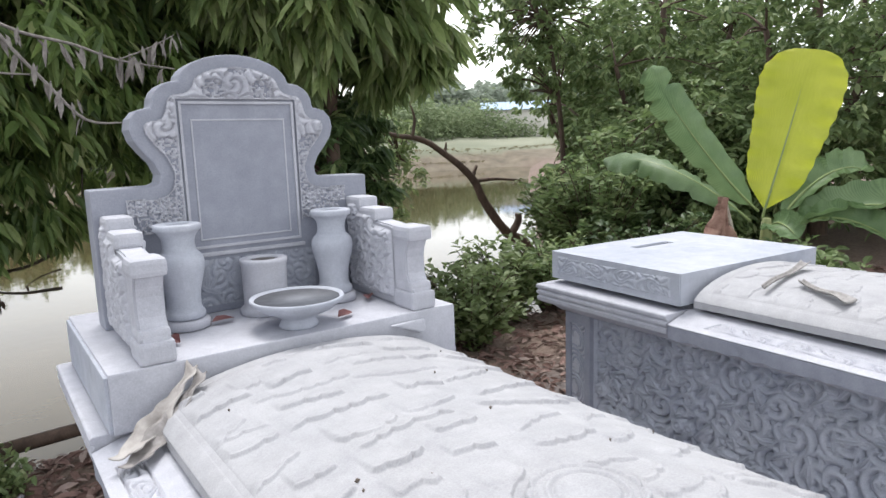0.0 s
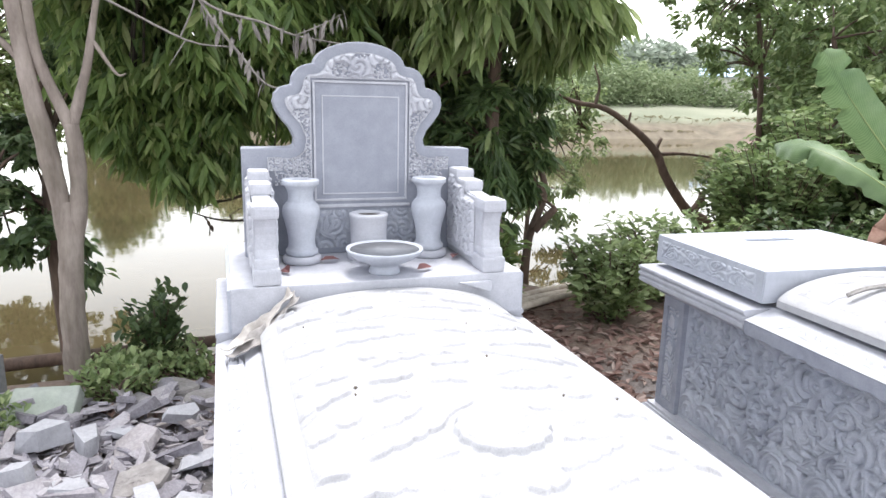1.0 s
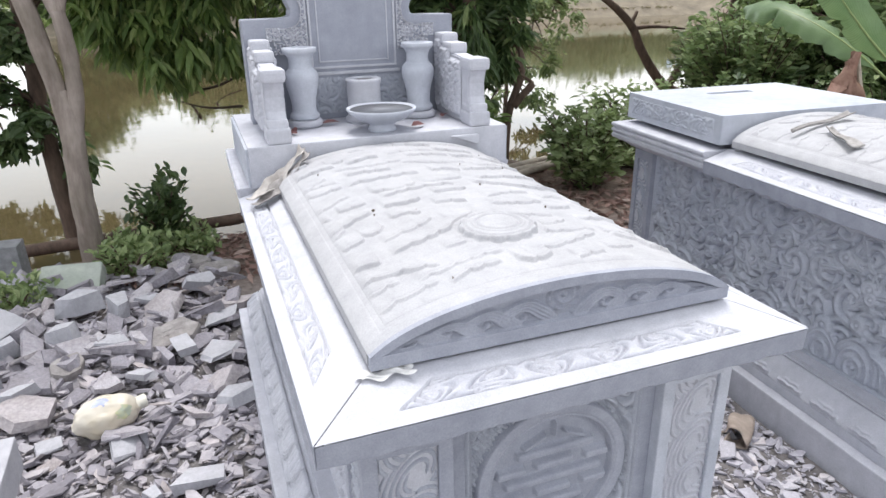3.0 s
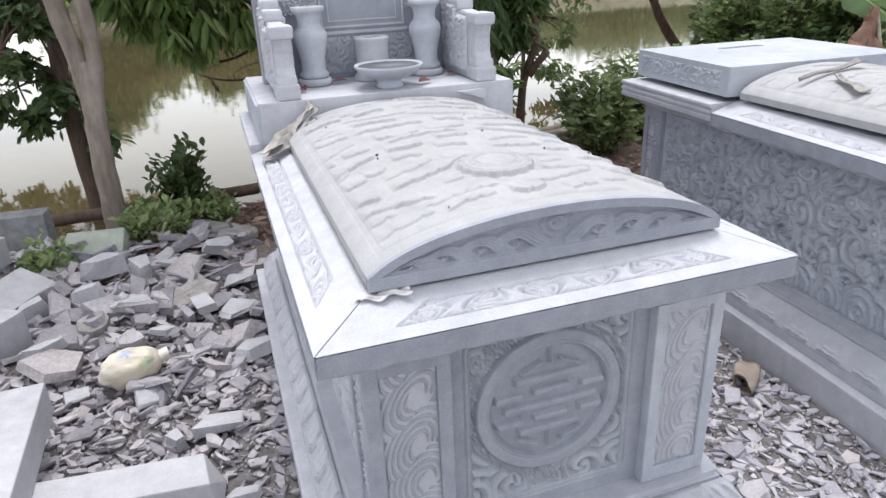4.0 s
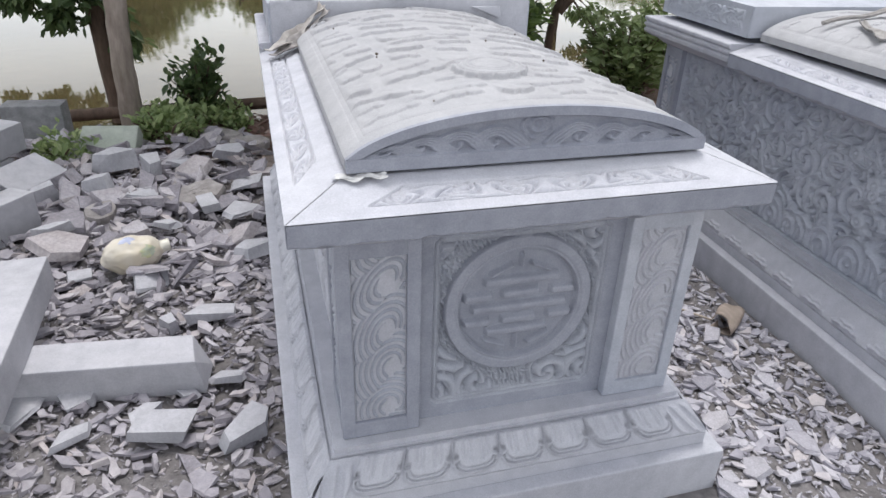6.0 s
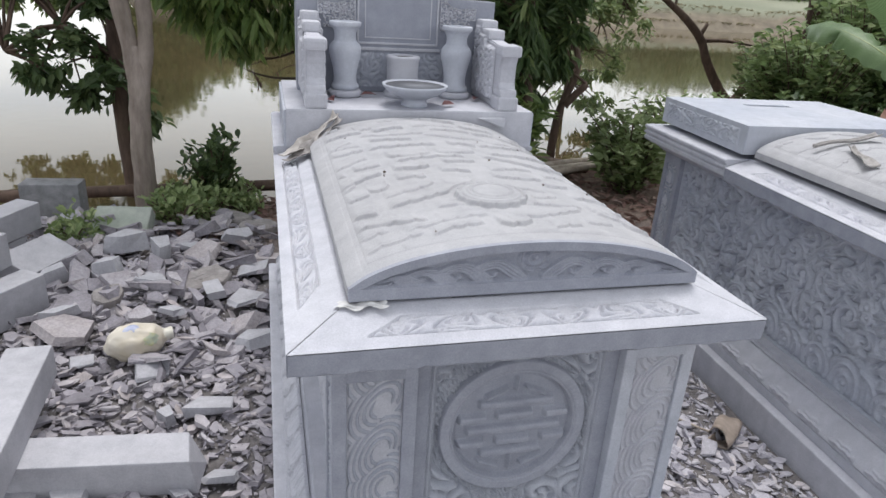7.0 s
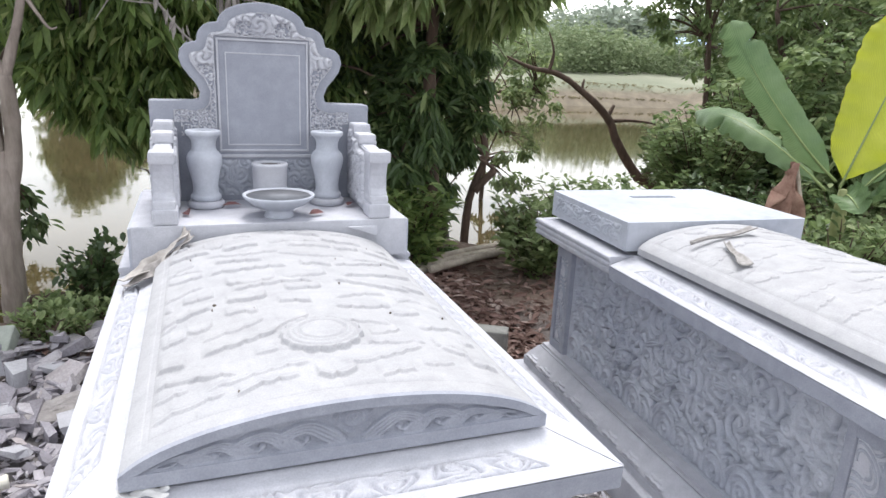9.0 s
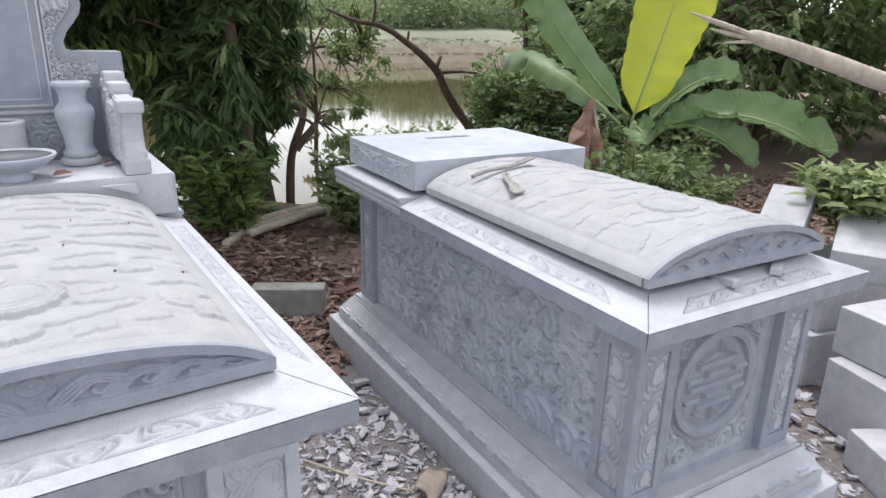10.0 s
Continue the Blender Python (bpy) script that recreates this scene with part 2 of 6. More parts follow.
# ---- carved relief: heights over (u, v) in metres ----
def swirls(u, v, w, h, step, pitch, seed, jitter=0.35):
    """Scrolls: fine ribs that run round the nearest of many centres."""
    g = np.random.RandomState(seed)
    nx, ny = max(1, round(w / step)), max(1, round(h / step))
    best = np.full(u.shape, 9.0)
    val = np.zeros(u.shape)
    for i in range(nx + 1):
        for j in range(ny + 1):
            cx = (i + 0.5 * (j % 2) + g.uniform(-jitter, jitter)) * w / nx
            cy = (j + g.uniform(-jitter, jitter)) * h / ny
            tw = g.choice([-1, 1])
            d = np.hypot(u - cx, (v - cy) * g.uniform(0.8, 1.25))
            ph = 2 * np.pi * d / pitch + 2 * tw * np.arctan2(v - cy, u - cx)
            near = d < best
            val = np.where(near, np.abs(np.sin(ph / 2)) ** 0.6, val)
            best = np.where(near, d, best)
    return val


def stipple(shape, seed):
    """Pecked ground: random pits a few millimetres wide."""
    g = np.random.RandomState(seed).rand(shape[0] // 2 + 1, shape[1] // 2 + 1)
    return np.kron(g, np.ones((2, 2)))[: shape[0], : shape[1]]


def ribs_along(u, v, lines, half):
    """Rounded ribs along drawn lines: 1 on the crest, 0 off the rib."""
    best = np.full(u.shape, 9.0)
    for line in lines:
        pts = np.array(line, float)
        t = np.linspace(0, len(pts) - 1, 9 * len(pts))
        k = np.minimum(t.astype(int), len(pts) - 2)
        f = (t - k)[:, None]
        p0, p1, p2, p3 = pts[np.maximum(k - 1, 0)], pts[k], pts[k + 1], pts[np.minimum(k + 2, len(pts) - 1)]
        fine = 0.5 * (2 * p1 + (p2 - p0) * f + (2 * p0 - 5 * p1 + 4 * p2 - p3) * f ** 2 + (3 * p1 - p0 - 3 * p2 + p3) * f ** 3)
        for x, y in fine:
            best = np.minimum(best, (u - x) ** 2 + (v - y) ** 2)
    return np.sqrt(np.clip(1 - best / half ** 2, 0, 1))


def crest(cx, cy, w, h, spread, count):
    """A breaking crest: parallel lines that sweep up and curl over to an eye."""
    out = []
    for i in range(count):
        o = i * spread
        out.append([(cx - 0.62 * w - 0.1 * o, cy - 0.62 * h + 0.75 * o), (cx - 0.28 * w - 0.3 * o, cy - 0.18 * h + 0.9 * o), (cx + 0.02 * w - 0.1 * o, cy + 0.30 * h + 0.85 * o), (cx + 0.26 * w + 0.45 * o, cy + 0.26 * h + 0.6 * o), (cx + 0.34 * w + 0.8 * o, cy + 0.02 * h), (cx + 0.22 * w + 0.5 * o, cy - 0.18 * h - 0.5 * o)])
    out[0].append((cx + 0.06 * w, cy - 0.14 * h))
    out[0].append((cx + 0.04 * w, cy + 0.02 * h))
    return out


def smooth01(x):
    x = np.clip(x, 0, 1)
    return x * x * (3 - 2 * x)


def stream(s, c, pitch, thick, skew, lift=0.62):
    """Streamlines round a row of curls; s runs along the row, c across it from the middle."""
    y = c / thick
    return np.log(np.cosh(y) + lift * np.cos(2 * np.pi * s / pitch + skew * y))


def frieze_height(u, v, w, h, seed):
    """A sunken band with slanted ends: flowing ribs that break into curls, mirrored about the middle."""
    edge = np.minimum.reduce([(np.minimum(u, w - u) - 0.9 * v) * 0.74, v, h - v])
    s = np.abs(u - w / 2)
    n = max(2, round(w / 2 / (h * 2.2)))
    pitch = w / 2 / n
    sway = 0.16 * h * np.sin(2 * np.pi * s / (pitch * 2) + seed)
    psi = stream(s, v - h / 2 + sway, pitch, h * 0.25, 1.5 * np.cos(np.pi * s / pitch + 0.6), 0.72)
    rib = np.abs(np.sin(np.pi * (psi - 0.2) / 0.80)) ** 0.7
    z = -0.0135 + 0.0140 * rib * smooth01((edge - 0.005) / 0.003)
    return np.where(edge < 0.003, 0.0, z)


def cloud_height(u, v, w, h, seed):
    """Rows of low cloud scrolls with scalloped front edges round a sun disc."""
    g = np.random.RandomState(seed)
    z = np.zeros(u.shape)
    rows = 15
    for j in range(rows + 1):
        x = g.uniform(-0.12, 0.03)
        while x < w:
            ln = g.choice([0.075, 0.11, 0.15, 0.2]) * g.uniform(0.85, 1.2)
            lobes = max(2, round(ln / 0.044))
            cy = (j + g.uniform(-0.6, 0.6)) * h / rows
            lean = g.uniform(-0.4, 0.4)
            t = (u - x) / ln
            lw = t * lobes + 0.22 * np.sin(t * 9 + g.uniform(0, 6))
            f = 2 * (lw % 1.0) - 1
            lobe = np.sqrt(np.clip(1 - 0.97 * f * f, 0, 1))
            bow = g.uniform(-0.014, 0.03)
            front = cy + lean * (u - x - ln / 2) - bow * 4 * t * (1 - t) - g.uniform(0.010, 0.019) * lobe
            reach = g.uniform(0.06, 0.10)
            back = (v - front) / reach
            ok = (t > 0) & (t < 1) & (back > 0) & (back < 1)
            ends = smooth01(np.minimum(t, 1 - t) / 0.10)
            lift = g.uniform(0.005, 0.0095) * smooth01((v - front) / 0.0045) * ends * np.clip(1 - back, 0, 1) ** 1.15
            line = -0.0016 * np.exp(-((v - front - 0.015) / 0.0028) ** 2) * ends
            z = np.where(ok, np.maximum(z, lift + line), z)
            x += ln + g.uniform(0.0, 0.05)
    cx, cy = w * 0.49, h * 0.232
    r = np.hypot(u - cx, v - cy)
    th = np.arctan2(v - cy, u - cx)
    rim = 0.088 + 0.009 * np.abs(np.sin(th * 7))
    disc = 0.012 * smooth01((rim - r) / 0.006) - 0.004 * np.exp(-((r - 0.079) / 0.004) ** 2) + 0.003 * smooth01((0.066 - r) / 0.005) - 0.004 * np.exp(-((r - 0.052) / 0.004) ** 2)
    z = np.where(r < 0.112, np.where(r < rim, disc, np.minimum(z, 0.002)), z)
    edge = np.minimum.reduce([u, w - u, v, h - v])
    return z * smooth01((edge - 0.045) / 0.015) - 0.004 * np.exp(-((edge - 0.04) / 0.005) ** 2)


def strokes(shape_u, shape_v, n, seed, lmin, lmax, wmin, wmax, lay=None):
    """Crowded leaf strokes: the highest of many short curved ridges with a midline."""
    g = np.random.RandomState(seed)
    u1, v1 = shape_u[0], shape_v[:, 0]
    z = np.zeros(shape_u.shape)
    for _ in range(n):
        cx, cy = g.uniform(u1[0], u1[-1]), g.uniform(v1[0], v1[-1])
        a = g.uniform(0, np.pi) if lay is None else g.normal(lay, 0.6)
        ln, wd, hh, cv = g.uniform(lmin, lmax), g.uniform(wmin, wmax), g.uniform(0.45, 1.0), g.uniform(-6, 6)
        i0, i1 = np.searchsorted(u1, (cx - ln, cx + ln))
        j0, j1 = np.searchsorted(v1, (cy - ln, cy + ln))
        if i1 - i0 < 2 or j1 - j0 < 2:
            continue
        du, dv = shape_u[j0:j1, i0:i1] - cx, shape_v[j0:j1, i0:i1] - cy
        p = du * np.cos(a) + dv * np.sin(a)
        q = dv * np.cos(a) - du * np.sin(a) + cv * p * p
        half = wd * np.clip(1 - (p / ln) ** 2, 0, 1)
        r = np.abs(q) / (half + 1e-6)
        k = hh * np.sqrt(np.clip(1 - r ** 2, 0, 1)) * (np.abs(p) < ln) - 0.35 * hh * np.exp(-(q / (wd * 0.2)) ** 2) * (r < 1)
        z[j0:j1, i0:i1] = np.maximum(z[j0:j1, i0:i1], k)
    return z


MEDAL = 0.19


def panel_edges(u, v, w, h):
    """Distance in from the panel's rim, with the corners cut off."""
    du, dv = np.minimum(u, w - u), np.minimum(v, h - v)
    return np.minimum(np.minimum(du, dv), (du + dv) * 0.707 - 0.028)


def longevity_honed(u, v, w, h):
    """Where the panel is left smooth: its frame and the ring of the medal."""
    r = np.hypot(u - w / 2, v - h * 0.555)
    return (panel_edges(u, v, w, h) < 0.040) | (r < MEDAL)


def longevity_height(u, v, w, h, seed):
    """Round medal of barred strokes, scrolls in the corners, pecked ground, moulded frame."""
    e = panel_edges(u, v, w, h)
    x, y = u - w / 2, v - h * 0.555
    r = np.hypot(x, y)
    R = MEDAL
    pits = stipple(u.shape, seed)
    z = -0.024 + 0.020 * pits ** 2
    scroll = swirls(u, v, w, h, 0.10, 0.034, seed + 3, 0.3) ** 1.2
    leaf = strokes(u, v, 60, seed + 5, 0.03, 0.055, 0.008, 0.013)
    right = 0.16 * smooth01(x / (0.3 * w)) + 0.10 * smooth01(-y / (0.3 * h))
    corner = smooth01((r - R * 1.05) / 0.012) * smooth01((np.abs(x) / w + np.abs(y) / h - 0.60 + right) / 0.05)
    z = np.where(corner > 0.2, np.maximum(-0.025 + 0.024 * np.maximum(scroll, 0.8 * leaf) * corner, -0.024), z)
    ring = smooth01((R - r) / 0.005) * smooth01((r - R * 0.79) / 0.005)
    z = np.where((r < R) & (r > R * 0.79), -0.020 + 0.020 * ring - 0.004 * np.exp(-((r - R * 0.84) / 0.0026) ** 2), z)
    q = R * 0.79
    inner = r <= q
    bar = np.zeros(u.shape)

    def stroke(x0, x1, y0, half=0.072, lean=0.0):
        nonlocal bar
        across = np.abs(y - y0 * q - lean * (x - (x0 + x1) / 2 * q)) / (half * q)
        ends = smooth01(np.minimum(x - x0 * q, x1 * q - x) / 0.004)
        bar = np.maximum(bar, np.sqrt(np.clip(1 - across ** 5, 0, 1)) * ends)

    for x0, x1, y0 in ((-0.62, 0.66, 0.46), (-0.95, -0.46, 0.20), (-0.31, 0.33, 0.22), (0.52, 0.95, 0.20), (-0.80, 0.82, -0.03), (-0.95, -0.47, -0.28), (-0.29, 0.31, -0.27), (0.50, 0.95, -0.27), (-0.54, 0.52, -0.48)):
        stroke(x0, x1, y0)
    for sx in (-1, 1):
        stroke(min(sx * 0.14, sx * 0.52), max(sx * 0.14, sx * 0.52), 0.66, 0.035, -0.45 * sx)
        stroke(min(sx * 0.18, sx * 0.58), max(sx * 0.18, sx * 0.58), -0.70, 0.040, 0.42 * sx)
    stroke(-0.035, 0.035, 0.80, 0.13)
    stroke(-0.035, 0.035, -0.70, 0.20)
    z = np.where(inner, -0.0175 + 0.0175 * bar * smooth01((q * 0.97 - r) / 0.006) - 0.003 * np.exp(-((r - q) / 0.004) ** 2), z)
    z = np.where(e < 0.058, -0.003, z)
    z = z - 0.007 * np.exp(-((e - 0.0435) / 0.0024) ** 2) - 0.007 * np.exp(-((e - 0.0545) / 0.0024) ** 2)
    return np.where(e < 0.040, 0.0, z)


def garden_height(u, v, w, h, seed):
    """Crowded leaves, blossoms and rocks, with scale waves along the foot."""
    edge = np.minimum.reduce([u, w - u, v, h - v])
    a = swirls(u, v, w, h, 0.11, 0.040, seed, 0.45)
    z = -0.040 + 0.026 * a ** 1.3
    z = np.maximum(z, -0.040 + 0.042 * strokes(u, v, int(300 * w), seed + 1, 0.025, 0.06, 0.009, 0.017))
    g = np.random.RandomState(seed + 4)
    for _ in range(int(13 * w)):
        cx, cy, rad = g.uniform(0, w), g.uniform(0.12, h), g.uniform(0.026, 0.045)
        d = np.hypot(u - cx, v - cy)
        th = np.arctan2(v - cy, u - cx)
        rim = rad * (0.82 + 0.18 * np.abs(np.sin(th * 2.5)))
        z = np.where(d < rim, -0.012 + 0.012 * np.sqrt(np.clip(1 - (d / rim) ** 2, 0, 1)) - 0.008 * np.exp(-((d - rad * 0.35) / 0.004) ** 2), z)
    for k, amp in ((0, 1.0), (1, 0.8)):
        g = np.random.RandomState(seed + 20 + k)
        for cx in np.arange(0.06, w, 0.105):
            cx2 = cx + g.uniform(-0.03, 0.03)
            rad = g.uniform(0.06, 0.115) * amp
            d = np.hypot(u - cx2, (v - 0.015 - 0.03 * k) * 0.8)
            ringz = -0.020 + 0.024 * (0.5 + 0.5 * np.cos(2 * np.pi * d / 0.030))
            z = np.where((d < rad) & (v > 0.012), np.maximum(ringz, z * 0.3 - 0.006), z)
    return np.where(edge < 0.008, 0.0, z - 0.003 * np.exp(-((edge - 0.016) / 0.004) ** 2))


def post_height(u, v, w, h, seed):
    """A climbing row of breaking crests: nested ribs arch over pecked pockets and hook into them."""
    edge = np.minimum.reduce([u, w - u, v, h - v])
    n = max(3, round(h / 0.112))
    cell = h / n
    eu = 0.66 * w
    s = v - 0.62 * (u - eu) + 0.10 * cell * np.sin(2 * np.pi * u / w)
    k = np.floor(s / cell)
    ev = (k + 0.34) * cell + 0.008 * np.sin(k * 2.4)
    du = u - eu - 0.06 * w * np.sin(k * 1.9)
    dv = 0.95 * (v - ev) - 0.35 * du
    r = np.hypot(du, dv)
    th = np.arctan2(dv, du)
    wide = 0.0150 + 0.0025 * np.sin(k * 3.1)
    rib = np.abs(np.sin(np.pi * ((r + 0.12 * r * np.sin(2 * th + k)) / wide - th / np.pi))) ** 0.7
    z = -0.022 + 0.022 * rib
    pits = -0.034 + 0.024 * stipple(u.shape, seed) ** 2
    z = np.where((r < 0.019) | ((th < -0.3) & (th > -1.9) & (r < 0.034)), pits, z)
    return np.where(edge < 0.002, 0.0, -0.020 + (z + 0.020) * smooth01((edge - 0.003) / 0.004))


def relief(name, w, h, step, fn, seed, frame_of, honed=None, rough_mat=None, honed_mat=None):
    """A carved field w by h; frame_of(u, v, z) gives its place in the thing; honed tells where it is left smooth."""
    nu, nv = max(6, int(w / step)), max(6, int(h / step))
    u, v = np.meshgrid(np.linspace(0, w, nu), np.linspace(0, h, nv))
    z = fn(u, v, w, h, seed)
    me = sheet(name, np.stack(frame_of(u, v, z), -1))
    if honed is not None:
        me.materials.append(rough_mat)
        me.materials.append(honed_mat)
        flat = honed(u, v, w, h)
        flat = flat[:-1, :-1] & flat[1:, 1:]
        me.polygons.foreach_set("material_index", flat.ravel().astype(np.int32))
    return me


# ---- tombs ----
TW, TL, TCUT = 1.07, 2.17, 1.478


def ring_side(profile, a, b, turn_in, mitre_a, mitre_b):
    """A straight moulding from a to b; profile of (inward, z); ends mitred or square."""
    a, b, nrm = Vector(a), Vector(b), Vector(turn_in)
    d = (b - a).normalized()
    bm = bmesh.new()
    ends = []
    for p, s, m in ((a, 1, mitre_a), (b, -1, mitre_b)):
        ends.append([bm.verts.new((p.x + nrm.x * i + d.x * s * (i * m + 0.0014), p.y + nrm.y * i + d.y * s * (i * m + 0.0014), z)) for i, z in profile])
    n = len(profile)
    for k in range(n):
        bm.faces.new((ends[0][k], ends[0][(k + 1) % n], ends[1][(k + 1) % n], ends[1][k]))
    bm.faces.new(ends[0][::-1])
    bm.faces.new(ends[1])
    bmesh.ops.recalc_face_normals(bm, faces=list(bm.faces))
    sharp = [e for e in bm.edges if e.calc_face_angle(0) > 0.5]
    bmesh.ops.bevel(bm, geom=sharp, offset=0.003, segments=2, profile=0.5, affect="EDGES")
    # worn lower arris
    low = [e for e in bm.edges if (e.verts[0].co - e.verts[1].co).length > 0.5]
    bmesh.ops.subdivide_edges(bm, edges=low, cuts=46)
    for v in bm.verts:
        if 0.848 < v.co.z < 0.874:
            j = noise.noise(v.co * 22.0) * 0.008 + noise.noise(v.co * 70.0) * 0.004
            v.co += Vector((nrm.x * abs(j), nrm.y * abs(j), j))
    return bm


CORNICE = [(0.0, 0.868), (0.0, 0.9185), (0.008, 0.904), (0.122, 0.939), (0.21, 0.939), (0.21, 0.83), (0.088, 0.83), (0.060, 0.842), (0.026, 0.853)]
FLUTED = [(0.006, 0.955), (0.0, 0.95), (0.0, 0.937), (0.008, 0.933), (0.008, 0.927), (0.001, 0.923), (0.001, 0.911), (0.009, 0.907), (0.009, 0.901), (0.003, 0.897), (0.005, 0.88), (0.03, 0.868), (0.055, 0.852), (0.078, 0.838), (0.096, 0.83), (0.25, 0.83), (0.25, 0.955)]


def petals(name, length, flowers, to_place):
    """The sloping base moulding with lotus petals or sparse cloud marks."""
    n = int(length / 0.0034)
    s, v = np.meshgrid(np.linspace(0, length, n), np.linspace(0, 1, 34))
    if flowers:
        k = max(3, round((length - 0.16) / 0.13))
        cell = (length - 0.16) / k
        uu = ((s - 0.08) % cell) / cell * 2 - 1
        ok = (s > 0.08) & (s < length - 0.08)
        q = (np.abs(uu) / 0.985) ** 4.0 + (np.clip(1.0 - v, 0, 1) / 0.95) ** 4.0
        q = q ** 0.25
        body_ = smooth01((1.0 - q) / 0.05)
        z = 0.005 * body_ - 0.005 * np.exp(-((q - 0.90) / 0.016) ** 2) - 0.004 * np.exp(-((q - 0.80) / 0.014) ** 2)
        z = z - 0.0016 * smooth01(0.5 + 1.4 * np.sin(uu * 24 + v * 3)) * (q < 0.68) * smooth01((0.66 - q) / 0.05) * (np.abs(uu) > 0.12)
        z = z * ok * smooth01((1 - v) / 0.05) + 0.003 * smooth01(0.5 + np.sin(s * 170 + v * 5)) * (~ok) * smooth01((0.9 - v) / 0.1) * smooth01(v / 0.1)
    else:
        k = max(3, round(length / 0.16))
        cell = length / k
        uu = (s % cell) / cell * 2 - 1
        rim = 0.10 + 0.05 * np.abs(np.sin(uu * 6))
        z = 0.007 * np.exp(-((v - rim) / 0.05) ** 2) * (np.abs(uu) < 0.7) + 0.003 * np.exp(-((v - rim - 0.15) / 0.05) ** 2) * (np.abs(uu) < 0.4)
    return sheet(name, np.stack(to_place(s, v, 2.4 * z), -1))


def arch(x, w, rise):
    """Height of the cover's vault at x across its width."""
    return rise * np.sqrt(np.clip(1 - ((x - w / 2) / (w / 2)) ** 2 * 0.93, 0, 1)) - rise * math.sqrt(0.07)


def build_tomb(stone_mat, flowers, label, seed, TW=TW, TL=TL, TCUT=TCUT):
    """The chest of a tomb: plinth, lotus base, carved body and cornice."""
    T = holder("stone_tomb", label=label, category="tomb")
    part("plinth", rbox(-0.04, TW + 0.04, -0.04, TL + 0.04, -0.06, 0.145, 0.006), stone_mat, T)
    base = part("base", rbox(0.0, TW, 0.0, TL, 0.145, 0.185, 0.004), stone_mat, T)
    for nm, z0, z1, i0, i1 in (("slope", 0.185, 0.262, 0.004, 0.058), ("fillet", 0.262, 0.27, 0.062, 0.062), ("step", 0.27, 0.285, 0.07, 0.07)):
        bm = bmesh.new()
        lo = [bm.verts.new((x, y, z0)) for x, y in ((i0, i0), (TW - i0, i0), (TW - i0, TL - i0), (i0, TL - i0))]
        hi = [bm.verts.new((x, y, z1)) for x, y in ((i1, i1), (TW - i1, i1), (TW - i1, TL - i1), (i1, TL - i1))]
        for k in range(4):
            bm.faces.new((lo[k], lo[(k + 1) % 4], hi[(k + 1) % 4], hi[k]))
        bm.faces.new(hi)
        bm.faces.new(lo[::-1])
        part(nm, bm, stone_mat, base)
    sl, sh, zl, zh = 0.001, 0.056, 0.188, 0.266

    def front(s, v, z):
        i = sl + (sh - sl) * v
        return s * (TW - 2 * i) / TW + i, i - z * 0.8, zl + (zh - zl) * v + z * 0.6

    def back(s, v, z):
        x, y, zz = front(s, v, z)
        return x, TL - y, zz

    def left(s, v, z):
        i = sl + (sh - sl) * v
        return i - z * 0.8, s * (TL - 2 * i) / TL + i, zl + (zh - zl) * v + z * 0.6

    def right(s, v, z):
        x, y, zz = left(s, v, z)
        return TW - x, y, zz

    for fn, ln in ((front, TW), (back, TW), (left, TL), (right, TL)):
        part("petal_carving", petals("petal_carving", ln, flowers, fn), stone_mat, base)
    # body
    bx0, bx1, by0, by1, bz0, bz1 = 0.095, TW - 0.095, 0.095, TL - 0.095, 0.285, 0.84
    body = part("body", rbox(bx0 + 0.068, bx1 - 0.068, by0 + 0.068, by1 - 0.068, bz0, bz1, 0), stone_mat, T)
    pw = 0.188 if flowers else 0.152
    for cx, cy in ((bx0, by0), (bx1 - pw, by0), (bx0, by1 - pw), (bx1 - pw, by1 - pw)):
        # The near tomb's right posts get paler stones than all other posts.
        edge_mat, field_mat = (M_STONE_B, M_STONE) if flowers and cx > 0.5 else (M_SAWN_SHADED, M_CARVED)
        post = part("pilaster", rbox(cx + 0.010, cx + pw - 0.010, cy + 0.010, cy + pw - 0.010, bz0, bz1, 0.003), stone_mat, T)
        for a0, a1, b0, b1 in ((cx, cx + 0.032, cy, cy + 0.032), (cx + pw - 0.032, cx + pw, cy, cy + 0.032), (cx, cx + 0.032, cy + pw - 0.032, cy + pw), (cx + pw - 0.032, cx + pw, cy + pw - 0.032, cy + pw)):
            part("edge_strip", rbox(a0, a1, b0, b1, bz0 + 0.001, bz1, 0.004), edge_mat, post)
        fw, fh = pw - 0.056, bz1 - bz0 - 0.10
        yf = cy if cy < 1 else cy + pw
        sg = 1 if cy < 1 else -1
        for z0, z1 in ((bz0 + 0.001, bz0 + 0.045), (bz1 - 0.06, bz1)):
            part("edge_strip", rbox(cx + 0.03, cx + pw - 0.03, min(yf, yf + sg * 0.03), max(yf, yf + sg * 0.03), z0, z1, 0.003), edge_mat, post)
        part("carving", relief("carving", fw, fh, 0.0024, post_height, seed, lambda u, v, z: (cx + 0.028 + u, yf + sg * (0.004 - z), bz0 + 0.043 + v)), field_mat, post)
        xf = cx if cx < 0.5 else cx + pw
        sx = 1 if cx < 0.5 else -1
        for z0, z1 in ((bz0 + 0.001, bz0 + 0.045), (bz1 - 0.06, bz1)):
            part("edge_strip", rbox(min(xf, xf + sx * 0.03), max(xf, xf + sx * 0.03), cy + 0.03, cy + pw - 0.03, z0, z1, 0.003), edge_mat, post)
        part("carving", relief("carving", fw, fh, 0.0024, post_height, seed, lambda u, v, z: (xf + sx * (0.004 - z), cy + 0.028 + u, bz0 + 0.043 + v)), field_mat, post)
    fw = bx1 - bx0 - 2 * pw + 0.01
